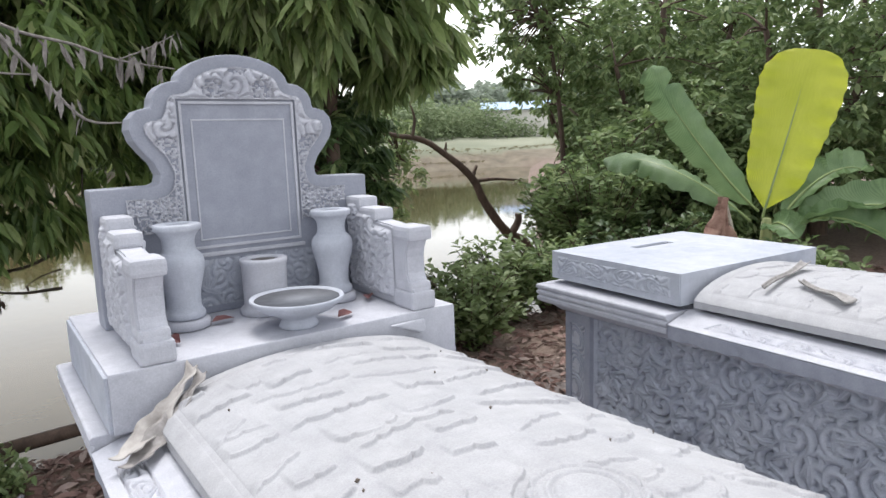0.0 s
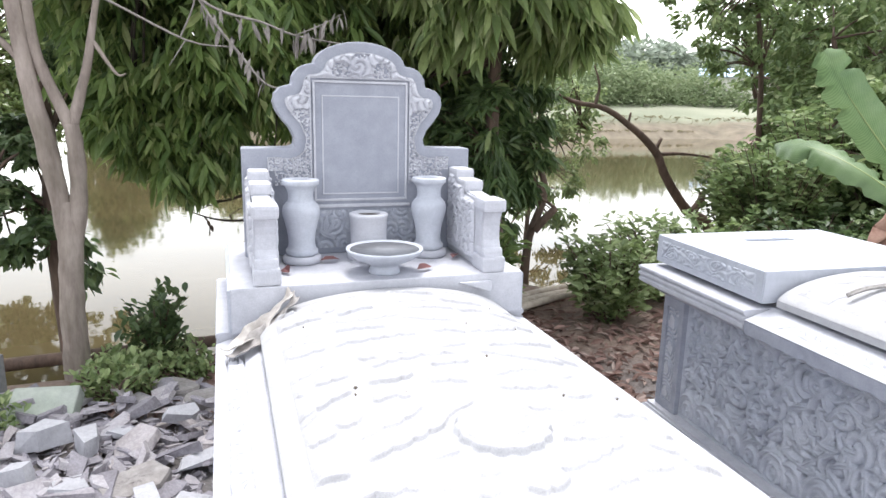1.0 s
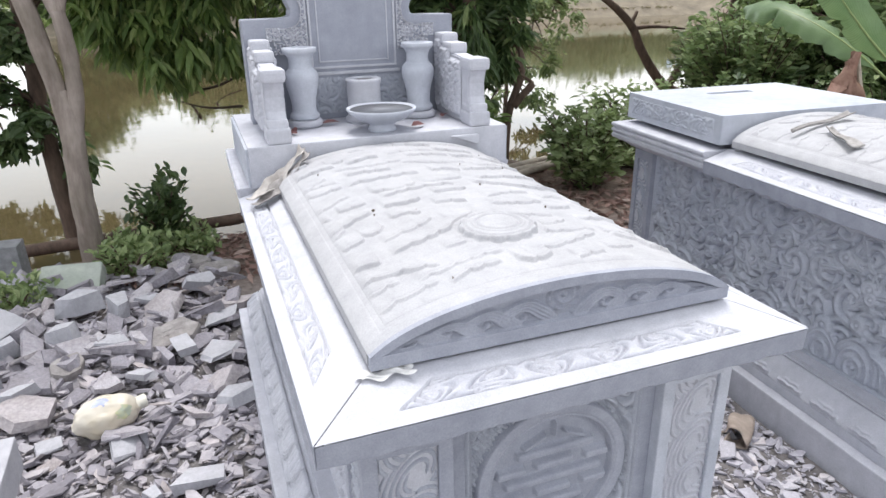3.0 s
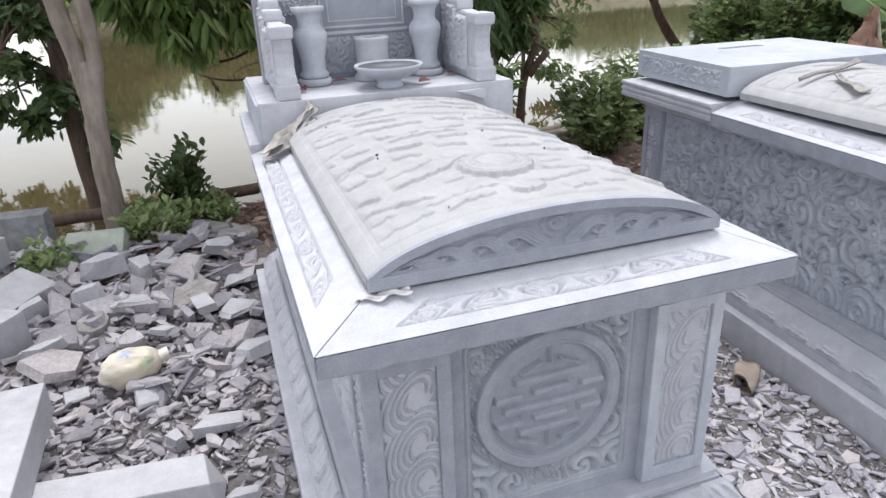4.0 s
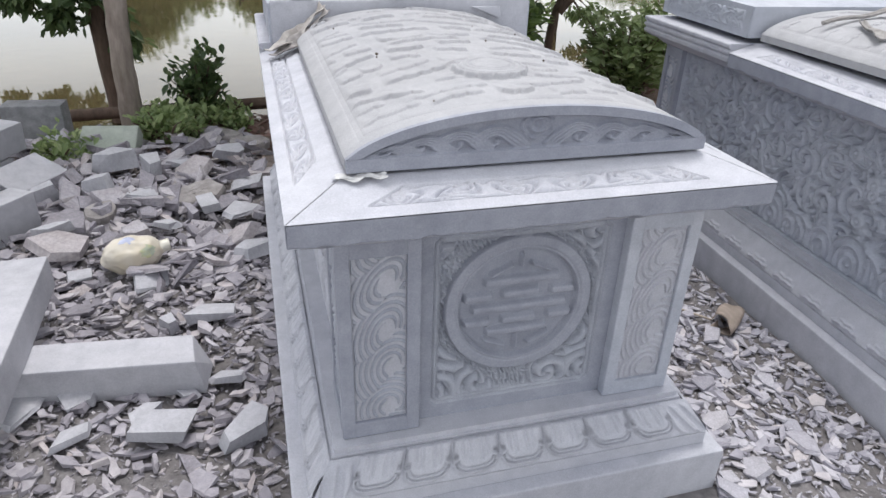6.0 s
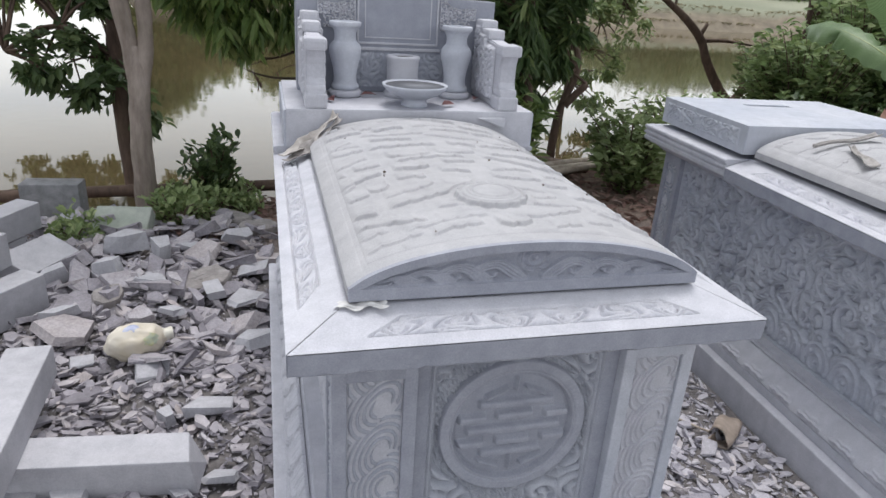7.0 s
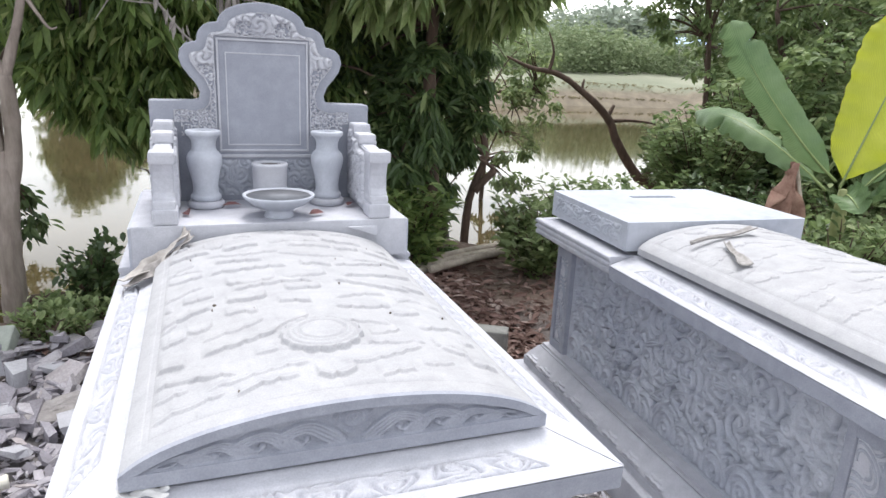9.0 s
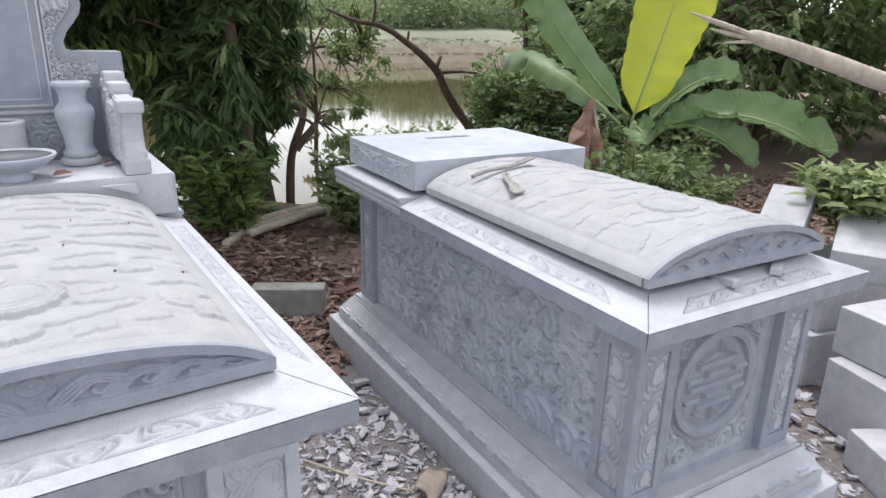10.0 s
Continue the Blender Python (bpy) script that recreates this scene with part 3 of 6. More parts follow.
    fh = bz1 - bz0
    part("front_panel", relief("front_panel", fw, fh, 0.0022, longevity_height, seed, lambda u, v, z: (bx0 + pw - 0.005 + u, by0 + 0.030 - z, bz0 + v), longevity_honed, M_CARVED, M_SAWN_SHADED), None, T)
    part("back_panel", relief("back_panel", fw, fh, 0.006, longevity_height, seed, lambda u, v, z: (bx0 + pw - 0.005 + u, by1 - 0.030 + z, bz0 + v)), stone_mat, T)
    sw = by1 - by0 - 2 * pw + 0.01
    for sx, xf in ((1, bx0), (-1, bx1)):
        part("side_panel", relief("side_panel", sw, fh, 0.0035, garden_height, seed + 1, lambda u, v, z: (xf + sx * (0.026 - z), by0 + pw - 0.005 + u, bz0 + v)), stone_mat if flowers else M_STONE_B, T)
    # cornice in separate lengths
    for a, b, nin, ma, mb in (((0, 0), (TW, 0), (0, 1), 1, 1), ((0, 0), (0, TCUT), (1, 0), 1, 0), ((TW, 0), (TW, TCUT), (-1, 0), 1, 0)):
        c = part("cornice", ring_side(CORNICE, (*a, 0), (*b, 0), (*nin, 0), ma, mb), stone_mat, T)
        c.data.materials.append(M_SAWN_SHADED)
        # Upright faces take the darker stone; part of that dark is painted shade.
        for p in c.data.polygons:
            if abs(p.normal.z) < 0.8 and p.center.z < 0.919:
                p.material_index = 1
        # carved frieze sunk in the sloping top
        ln = TW if nin[1] else TCUT
        slope = (0.957 - 0.9195) / 0.122

        def on_top(u, v, z, nin=nin, ln=ln):
            s = u / ln
            zz = 0.9195 + slope * v + z
            if nin[1]:
                return v + 0.0015 + s * (TW - 2 * v - 0.003), v, zz
            y = v + 0.0015 + s * (TCUT - v - 0.003)
            return (v, y, zz) if nin[0] > 0 else (TW - v, y, zz)

        def band(u, v, w, h, s):
            hu, hv = u - 0.125, v - 0.028
            cut = 0.0
            inside_ = (hu > cut) & (hu < w - 0.25 - cut) & (hv > 0) & (hv < 0.058)
            return np.where(inside_, frieze_height(np.clip(hu, 0, w), np.clip(hv, 0, 0.058), w - 0.25, 0.058, s), 0.0)

        part("frieze", relief("frieze", ln, 0.122, 0.0026, band, seed + 2, on_top), stone_mat, c)
    for a, b, nin, ma, mb in (((0, TCUT + 0.003), (0, TL), (1, 0), 0, 1), ((0, TL), (TW, TL), (0, -1), 1, 1), ((TW, TCUT + 0.003), (TW, TL), (-1, 0), 0, 1)):
        part("fluted_cornice", ring_side(FLUTED, (*a, 0), (*b, 0), (*nin, 0), ma, mb), stone_mat, T)
    part("rear_slab", rbox(0.2, TW - 0.2, TCUT - 0.05, TL - 0.2, 0.86, 0.952, 0), stone_mat, T)
    part("bed", rbox(0.121, TW - 0.121, 0.121, TCUT - 0.002, 0.935, 0.9568, 0), stone_mat, T)
    return T


def build_cover(stone_mat, label, seed, length=1.295, w=0.815, carve=1.3):
    """The vaulted cover slab; its foot lies along y = 0, its underside on z = 0."""
    rise, lip = 0.125, 0.026
    C = holder("tomb_cover", label=label, category="tomb cover")
    nx, ny = 330, 500
    u, v = np.meshgrid(np.linspace(0, w, nx), np.linspace(0, length, ny))
    z = arch(u, w, rise) + lip + carve * cloud_height(u, v, w, length, seed)
    top = sheet("top", np.stack((u, v, z), -1))
    part("top", top, stone_mat, C)
    xs = np.linspace(0, w, 80)
    pts = [(0, 0.0), (w, 0.0)] + [(x, float(arch(x, w, rise) + lip - 0.0015)) for x in xs[::-1]]
    part("slab", outline(pts, 0.010, length, 0.0), stone_mat, C)
    part("bearing", rbox(0.035, w - 0.035, 0.035, length - 0.02, -0.008, 0.002, 0), stone_mat, C)
    # foot end: raised border and carved field
    x0, x1 = 0.016, w - 0.016
    g = np.linspace(0, 1, 320)
    k = np.linspace(0, 1, 44)
    gx, gk = np.meshgrid(x0 + (x1 - x0) * g, k)
    lo = 0.028
    hi = np.maximum(arch(gx, w, rise) + lip - 0.020, lo + 0.001)
    vv = lo + (hi - lo) * gk
    sx = np.abs(gx - w / 2)
    tall = np.clip((hi - lo) / 0.118, 0.05, 1)
    flames = []
    for c0 in (0.085, 0.165, 0.245, 0.315):
        flames += crest(c0, 0.058, 0.10, 0.075, 0.0125, 4)
    h = ribs_along(sx, lo + (vv - lo) / tall, flames, 0.0060)
    edge = np.minimum(np.minimum(vv - lo, hi - vv), np.minimum(gx - x0, x1 - gx))
    rose = np.hypot(sx, (vv - 0.075) * 1.25)
    petal = 0.030 + 0.010 * np.abs(np.sin(2.5 * np.arctan2(vv - 0.075, gx - w / 2)))
    cut = np.where(rose < petal, 0.011 * np.abs(np.sin(rose * 170)), 0.010 * (1 - h))
    dep = 0.002 + cut * smooth01(edge / 0.006) + 0.003 * smooth01(edge / 0.003)
    # Foot carving and border are darker than the top: shade is painted in.
    part("foot_carving", sheet("foot_carving", np.stack((gx, -0.012 + dep, vv), -1)), M_SAWN_SHADED, C)
    rim = [(x, float(arch(x, w, rise) + lip)) for x in xs]
    inner = [(x, max(lo, z1 - 0.020)) for x, z1 in rim]
    bm = bmesh.new()
    a = [bm.verts.new((x, -0.014, z1)) for x, z1 in rim]
    b = [bm.verts.new((x, -0.014, z1)) for x, z1 in inner]
    c = [bm.verts.new((x, 0.004, z1)) for x, z1 in rim]
    d = [bm.verts.new((x, 0.004, z1)) for x, z1 in inner]
    for i in range(len(xs) - 1):
        bm.faces.new((a[i], a[i + 1], b[i + 1], b[i]))
        bm.faces.new((c[i], c[i + 1], a[i + 1], a[i]))
        bm.faces.new((b[i], b[i + 1], d[i + 1], d[i]))
    rbox(0, w, -0.014, 0.004, 0.0, lo, 0.002, bm)
    bmesh.ops.recalc_face_normals(bm, faces=list(bm.faces))
    part("foot_border", bm, M_SAWN_SHADED, C)
    return C


build_tomb(M_STONE, True, "pale grey carved stone tomb with a lotus base, by the pond", 4)
tomb_far = build_tomb(M_STONE, False, "blue-grey carved stone tomb with no headstone yet", 11, 0.97, 2.08, 1.35)
TOMB2 = pose(1.796, -0.095, 0, 0, 0, -2.8)
tomb_far.matrix_world = TOMB2
cover_near = build_cover(M_LID, "white vaulted stone cover carved with clouds, on the tomb", 3)
cover_near.matrix_world = pose(0.130, 0.128, 0.965)
cover_far = build_cover(M_LID, "white vaulted stone cover propped on shims over the tomb", 8, 1.20, 0.76, 0.8)
cover_far.matrix_world = TOMB2 @ pose(0.095, 0.115, 0.982, -0.4, 0, -0.5)


# crumbs of leaf and grit on the near cover
rs = np.random.RandomState(88)
V, F = [], []
for k in range(13):
    u, v, s, a = rs.uniform(0.05, 0.76), rs.uniform(0.05, 1.25), 0.0025 + 0.004 * rs.rand() ** 2, rs.uniform(0, 6.28)
    z = 0.965 + 0.026 + float(arch(u, 0.815, 0.125)) + 0.004
    c, d = math.cos(a) * s, math.sin(a) * s
    V += [(0.13 + u - c, 0.128 + v - d, z), (0.13 + u + d * 0.5, 0.128 + v - c * 0.5, z + 0.002), (0.13 + u + c, 0.128 + v + d, z), (0.13 + u - d * 0.5, 0.128 + v + c * 0.5, z + 0.003), (0.13 + u, 0.128 + v, z - 0.006)]
    n0 = 5 * k
    F += [(n0, n0 + 1, n0 + 2, n0 + 3), (n0 + 1, n0, n0 + 4), (n0 + 2, n0 + 1, n0 + 4), (n0 + 3, n0 + 2, n0 + 4), (n0, n0 + 3, n0 + 4)]
crumbs = part("leaf_crumbs", soup("leaf_crumbs", V, F), plain("dark_crumb", (0.07, 0.06, 0.05), (0.2, 0.16, 0.13), 60, 0.9, 0.2))
tagged(crumbs, "tiny dark crumbs of leaf on the white cover", "debris", kind="stuff")

# ---- altar, headstone and vessels of the near tomb ----
AZ = 1.106
altar = holder("altar_platform", label="grey stone altar platform at the head of the tomb", category="altar")
part("slab", rbox(0.05, 1.04, 1.448, 2.15, 0.957, AZ, 0.005), M_STONE, altar)
for x0, x1 in ((0.041, 0.0515), (1.0385, 1.049)):
    part("side_facing", rbox(x0, x1, 1.458, 2.14, 0.959, AZ - 0.008, 0.003), M_STONE_B, altar)
HC = 0.546


def headstone_outline(inset=0.0):
    """Half outline mirrored: shoulders, waist, three lobes."""
    half = [(0.434, AZ), (0.434, 1.507), (0.268, 1.509), (0.248, 1.516), (0.243, 1.540), (0.258, 1.575), (0.285, 1.607), (0.308, 1.64), (0.317, 1.672), (0.311, 1.703), (0.291, 1.725), (0.262, 1.734), (0.252, 1.733)]
    half += [(0.178 + 0.070 * math.cos(t), 1.744 + 0.066 * math.sin(t)) for t in (0.0, 0.3, 0.6, 0.9, 1.2, 1.45, 1.6)]
    half += [(0.168 * math.cos(t), 1.808 + 0.084 * math.sin(t)) for t in (0.05, 0.25, 0.45, 0.65, 0.85, 1.05, 1.25, 1.45)]
    pts = [(HC - x, z) for x, z in half] + [(HC, 1.892)] + [(HC + x, z) for x, z in half[::-1]]
    return pts


def inside(px, pz, pts):
    """Even-odd test and distance to an outline, over arrays."""
    odd = np.zeros(px.shape, bool)
    dist = np.full(px.shape, 9.0)
    for (xa, za), (xb, zb) in zip(pts, pts[1:] + pts[:1]):
        cross = ((za > pz) != (zb > pz)) & (px < (xb - xa) * (pz - za) / (zb - za + 1e-12) + xa)
        odd ^= cross
        t = np.clip(((px - xa) * (xb - xa) + (pz - za) * (zb - za)) / ((xb - xa) ** 2 + (zb - za) ** 2 + 1e-12), 0, 1)
        dist = np.minimum(dist, np.hypot(px - xa - t * (xb - xa), pz - za - t * (zb - za)))
    return odd, dist


headstone = holder("headstone", label="grey stone headstone with a blank panel and carved scrolls", category="headstone")
HY = 1.868
SHAPE = headstone_outline()
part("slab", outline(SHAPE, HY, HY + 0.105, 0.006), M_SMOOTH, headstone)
gx, gz = np.meshgrid(np.arange(HC - 0.32, HC + 0.321, 0.003), np.arange(1.36, 1.888, 0.003))
odd, dist = inside(gx, gz, SHAPE)
fx, fz0, fz1 = 0.178, 1.31, 1.752
panel_gap = np.maximum(np.abs(gx - HC) - fx, np.maximum(fz0 - gz, gz - fz1))
field = odd & (dist > 0.036) & (panel_gap > 0.004) & (gz > 1.37)
soft_edge = np.minimum(dist - 0.036, panel_gap - 0.004)
scrolled = swirls(gx - HC + 0.33, gz - 1.3, 0.66, 0.62, 0.085, 0.028, 5) ** 0.8 * 0.017
pecked = -0.004 + 0.020 * stipple(gx.shape, 8) ** 2
among = smooth01((np.sin(gx * 41 + 1.0) * np.cos(gz * 37) + 0.35 - 1.6 * smooth01((1.66 - gz) / 0.1)) / 0.3)
carve = np.where(among > 0.3, scrolled, pecked)
hh = np.where(soft_edge < 0.006, 0.004, -0.004 + carve * smooth01(soft_edge / 0.012))
keep = field[:-1, :-1] & field[1:, :-1] & field[:-1, 1:] & field[1:, 1:]
part("scroll_carving", sheet("scroll_carving", np.stack((gx, HY - 0.0045 - hh, gz), -1), keep), M_STONE, headstone)
for k, (ix, z0, z1, d, w) in enumerate(((0.178, 1.31, 1.752, 0.007, 0.008), (0.146, 1.335, 1.70, 0.004, 0.005))):
    bm = bmesh.new()
    rbox(HC - ix, HC + ix, HY - d, HY + 0.003, z0, z0 + w, 0.001, bm)
    rbox(HC - ix, HC + ix, HY - d, HY + 0.003, z1 - w, z1, 0.001, bm)
    rbox(HC - ix, HC - ix + w, HY - d, HY + 0.003, z0 + w, z1 - w, 0.001, bm)
    rbox(HC + ix - w, HC + ix, HY - d, HY + 0.003, z0 + w, z1 - w, 0.001, bm)
    part("panel_border", bm, M_STONE, headstone)
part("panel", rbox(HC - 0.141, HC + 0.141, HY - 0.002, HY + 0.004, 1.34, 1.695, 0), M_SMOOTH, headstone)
part("band", rbox(HC - 0.19, HC + 0.19, HY - 0.008, HY + 0.003, 1.285, 1.297, 0.002), M_STONE, headstone)
part("wave_carving", relief("wave_carving", 0.44, 0.145, 0.003, lambda u, v, w, h, s: 0.012 * np.maximum(0.7 * swirls(u, v, w, h, 0.08, 0.024, s), strokes(u, v, 40, s, 0.03, 0.06, 0.007, 0.012)) - 0.004, 6, lambda u, v, z: (HC - 0.22 + u, HY - 0.003 - z, 1.13 + v)), M_CARVED, headstone)
for sx in (-1, 1):
    for off, ww in ((0.345, 0.052), (0.255, 0.05)):
        x0 = HC + sx * off - (ww if sx > 0 else 0)
        part("flower_carving", relief("flower_carving", ww, 0.05, 0.0025, lambda u, v, w, h, s: 0.012 * stipple(u.shape, s) ** 2 - 0.005 + 0.006 * (np.minimum.reduce([u, w - u, v, h - v]) < 0.004), 7 + sx, lambda u, v, z: (min(x0, x0 + ww) + u, HY - 0.003 - z, 1.425 + v)), M_STONE, headstone)


def build_armrest(sx):
    """A carved side wing that steps down in scrolls to a front post."""
    A = holder("altar_wing", label="carved stone side wing with stepped scrolls on the altar", category="altar wing", group="wings of the altar")
    prof = [(1.866, AZ), (1.866, 1.428), (1.80, 1.43), (1.775, 1.422), (1.765, 1.41), (1.772, 1.40), (1.70, 1.40), (1.672, 1.392), (1.665, 1.38), (1.672, 1.365), (1.60, 1.36), (1.56, 1.355), (1.54, 1.345), (1.535, 1.30), (1.52, 1.25), (1.515, 1.20), (1.515, AZ)]
    bm = bmesh.new()
    f = bm.faces.new([bm.verts.new((0, y, z)) for y, z in prof])
    ext = bmesh.ops.extrude_face_region(bm, geom=[f])
    for v in [g for g in ext["geom"] if isinstance(g, bmesh.types.BMVert)]:
        v.co.x = 0.062
    bmesh.ops.recalc_face_normals(bm, faces=list(bm.faces))
    bmesh.ops.bevel(bm, geom=[e for e in bm.edges if e.calc_face_angle(0) > 0.6], offset=0.005, segments=2, affect="EDGES")
    part("wing_plate", bm, M_STONE, A)
    pp = [(1.462, AZ), (1.458, 1.155), (1.462, 1.172), (1.478, 1.188), (1.490, 1.215), (1.492, 1.265), (1.486, 1.290), (1.474, 1.315), (1.468, 1.337), (1.474, 1.353), (1.49, 1.36), (1.56, 1.36), (1.56, AZ)]
    bm = bmesh.new()
    f = bm.faces.new([bm.verts.new((-0.004, y, z)) for y, z in pp])
    ext = bmesh.ops.extrude_face_region(bm, geom=[f])
    for v in [g for g in ext["geom"] if isinstance(g, bmesh.types.BMVert)]:
        v.co.x = 0.066
    bmesh.ops.recalc_face_normals(bm, faces=list(bm.faces))
    bmesh.ops.bevel(bm, geom=[e for e in bm.edges if e.calc_face_angle(0) > 0.6], offset=0.005, segments=2, affect="EDGES")
    part("scroll_post", bm, M_STONE, A)
    part("post_cap", rbox(-0.012, 0.074, 1.455, 1.556, 1.316, 1.362, 0.013), M_STONE, A)
    part("post_foot", rbox(-0.012, 0.074, 1.450, 1.558, AZ, AZ + 0.055, 0.010), M_STONE, A)
    part("post_collar", rbox(-0.007, 0.069, 1.462, 1.557, AZ + 0.05, AZ + 0.085, 0.012), M_STONE, A)
    for y0, y1, z0, z1 in ((1.765, 1.866, 1.395, 1.437), (1.665, 1.775, 1.362, 1.405)):
        part("scroll_step", rbox(-0.006, 0.068, y0, y1, z0, z1, 0.012), M_STONE, A)
    for side, xf in ((-1, -0.002), (1, 0.064)):
        u, v = np.meshgrid(np.linspace(1.566, 1.86, 150), np.linspace(AZ + 0.02, 1.42, 160))
        ok, dd = inside(u, v, prof)
        ok &= dd > 0.012
        z = 0.017 * np.maximum(0.8 * swirls(u - 1.55, v - AZ, 0.32, 0.36, 0.06, 0.03, 21 + side), strokes(u, v, 120, 24 + side, 0.02, 0.045, 0.006, 0.012)) * smooth01((dd - 0.012) / 0.015) * smooth01((u - 1.568) / 0.014) * smooth01((1.858 - u) / 0.010) * smooth01((v - AZ - 0.021) / 0.012)
        kp = ok[:-1, :-1] & ok[1:, :-1] & ok[:-1, 1:] & ok[1:, 1:]
        part("dragon_carving", sheet("dragon_carving", np.stack((xf + side * (z + 0.0006), u, v), -1), kp), M_STONE, A)
    return A


wing = build_armrest(1)
wing.matrix_world = pose(0.133, 0, 0)
copy_thing(wing, pose(0.900, 0, 0))

VASE = [(0.0500, 0.0290), (0.0575, 0.0340), (0.0580, 0.0440), (0.0555, 0.0500), (0.0520, 0.0508), (0.0478, 0.0635), (0.0470, 0.0816), (0.0490, 0.1043), (0.0545, 0.1315), (0.0610, 0.1559), (0.0650, 0.1741), (0.0660, 0.1868), (0.0645, 0.1995), (0.0600, 0.2103), (0.0540, 0.2171), (0.0530, 0.2190), (0.0500, 0.2203), (0.0455, 0.2285), (0.0440, 0.2430), (0.0450, 0.2575), (0.0500, 0.2702), (0.0570, 0.2792), (0.0630, 0.2838), (0.0645, 0.2874), (0.0648, 0.2965), (0.0635, 0.3001), (0.0600, 0.3010), (0.0360, 0.3010), (0.0330, 0.2974), (0.0310, 0.1995)]
vase = holder("vase", pose(0.305, 1.752, AZ), label="grey turned stone flower vase standing on the altar", category="vase", group="pair of vases")
# Body uses the darker stone to stand for tree shade over the altar.
part("body", lathe(VASE, 48), M_STONE_B, vase, smooth=True)
part("foot_ring", lathe([(0.059, 0.0005), (0.0685, 0.004), (0.0695, 0.021), (0.061, 0.0295), (0.05, 0.029)], 48), M_STONE, vase, smooth=True)
copy_thing(vase, pose(0.782, 1.756, AZ, 0, 0, 70))
CUP = [(0.078, 0.0), (0.080, 0.006), (0.078, 0.018), (0.068, 0.028), (0.066, 0.04), (0.068, 0.15), (0.072, 0.16), (0.072, 0.168), (0.069, 0.171), (0.046, 0.171), (0.043, 0.167), (0.041, 0.03)]
cup = holder("incense_pot", pose(0.552, 1.765, AZ), label="short cylindrical stone incense pot with a thick rim", category="incense pot")
part("body", lathe(CUP, 48), M_STONE, cup, smooth=True)
# Dark disc just below the rim stands in for the pot's unlit hollow.
part("mouth_shade", lathe([(0.0445, 0.164), (0.03, 0.1665), (0.006, 0.165)], 24), plain("mouth_shade_grey", (0.06, 0.055, 0.05), (0.14, 0.13, 0.125), 60, 0.95, 0.6), cup)
BOWL = [(0.052, 0.0), (0.055, 0.004), (0.052, 0.014), (0.045, 0.024), (0.06, 0.034), (0.10, 0.052), (0.126, 0.072), (0.133, 0.082), (0.131, 0.087), (0.124, 0.086), (0.116, 0.076), (0.085, 0.056), (0.04, 0.046), (0.004, 0.044)]
bowl = holder("offering_dish", pose(0.562, 1.545, AZ), label="wide footed stone offering dish on the altar", category="dish")
part("body", lathe(BOWL, 56), M_STONE_B, bowl, smooth=True)
# A darker grey lining covers the inside of the dish.
part("basin", lathe([(0.119, 0.0815), (0.085, 0.0585), (0.04, 0.0485), (0.004, 0.0465)], 56), plain("dark_basin", (0.15, 0.158, 0.18), (0.23, 0.24, 0.265), 12, 0.8, 0.3), bowl, smooth=True)

# ---- head slab of the far tomb, with its slot ----
head = holder("head_slab", TOMB2 @ pose(0.065, 1.345, 0.978, 0, 0, -1.0), label="thick grey stone slab with a slot, resting on the tomb", category="stone slab")
bm = bmesh.new()
W, D, H0, sx0, sx1, sy0, sy1 = 0.90, 0.71, 0.122, 0.33, 0.57, 0.50, 0.54
xs_, ys_ = (0, sx0, sx1, W), (0, sy0, sy1, D)
for i in range(3):
    for j in range(3):
        if (i, j) != (1, 1):
            q = [(xs_[i], ys_[j]), (xs_[i + 1], ys_[j]), (xs_[i + 1], ys_[j + 1]), (xs_[i], ys_[j + 1])]
            bm.faces.new([bm.verts.new((x, y, H0)) for x, y in q])
            bm.faces.new([bm.verts.new((x, y, 0)) for x, y in q[::-1]])
for q in (((0, 0), (W, 0)), ((W, 0), (W, D)), ((W, D), (0, D)), ((0, D), (0, 0)), ((sx0, sy0), (sx0, sy1)), ((sx0, sy1), (sx1, sy1)), ((sx1, sy1), (sx1, sy0)), ((sx1, sy0), (sx0, sy0))):
    (xa, ya), (xb, yb) = q
    bm.faces.new([bm.verts.new(p) for p in ((xa, ya, 0), (xb, yb, 0), (xb, yb, H0), (xa, ya, H0))])
bmesh.ops.remove_doubles(bm, verts=list(bm.verts), dist=1e-5)
bmesh.ops.recalc_face_normals(bm, faces=list(bm.faces))
bmesh.ops.bevel(bm, geom=[e for e in bm.edges if len(e.link_faces) == 2 and e.calc_face_angle(0) > 0.6], offset=0.004, segments=2, affect="EDGES")
part("block", bm, M_STONE_B, head)
part("side_carving", relief("side_carving", D - 0.08, 0.085, 0.0035, lambda u, v, w, h, s: frieze_height(u, v, w, h, s) + 0.007 * swirls(u, v, w, h, 0.07, 0.03, 4) * (np.minimum.reduce([u, w - u, v, h - v]) > 0.005) - 0.003, 3, lambda u, v, z: (-0.003 - z * 0.8, 0.04 + u, 0.02 + v)), M_STONE_B, head)
for x, y in ((0.12, 0.12), (0.8, 0.15), (0.1, 0.6), (0.75, 0.55)):
    part("shim", rbox(x, x + 0.06, y, y + 0.05, -0.022, 0.001, 0.003), M_STONE_B, head)
for k, (x, y) in enumerate(((0.62, 0.09), (0.4, 0.1))):
    shim = holder("stone_wedge", TOMB2 @ pose(x, y, 0.946, 0, 4, 30 + 60 * k), label="small broken stone wedge under the cover edge", category="stone wedge")
    part("body", rbox(-0.042, 0.042, -0.016, 0.016, 0, 0.022, 0.004), M_STONE, shim)


# ---- ground, pond ----
def wave(x, y, f, s):
    return np.sin(x * f + s) * np.cos(y * f * 1.13 + s * 2.1) + 0.5 * np.sin(x * f * 2.3 + y * f * 1.7 + s * 3)


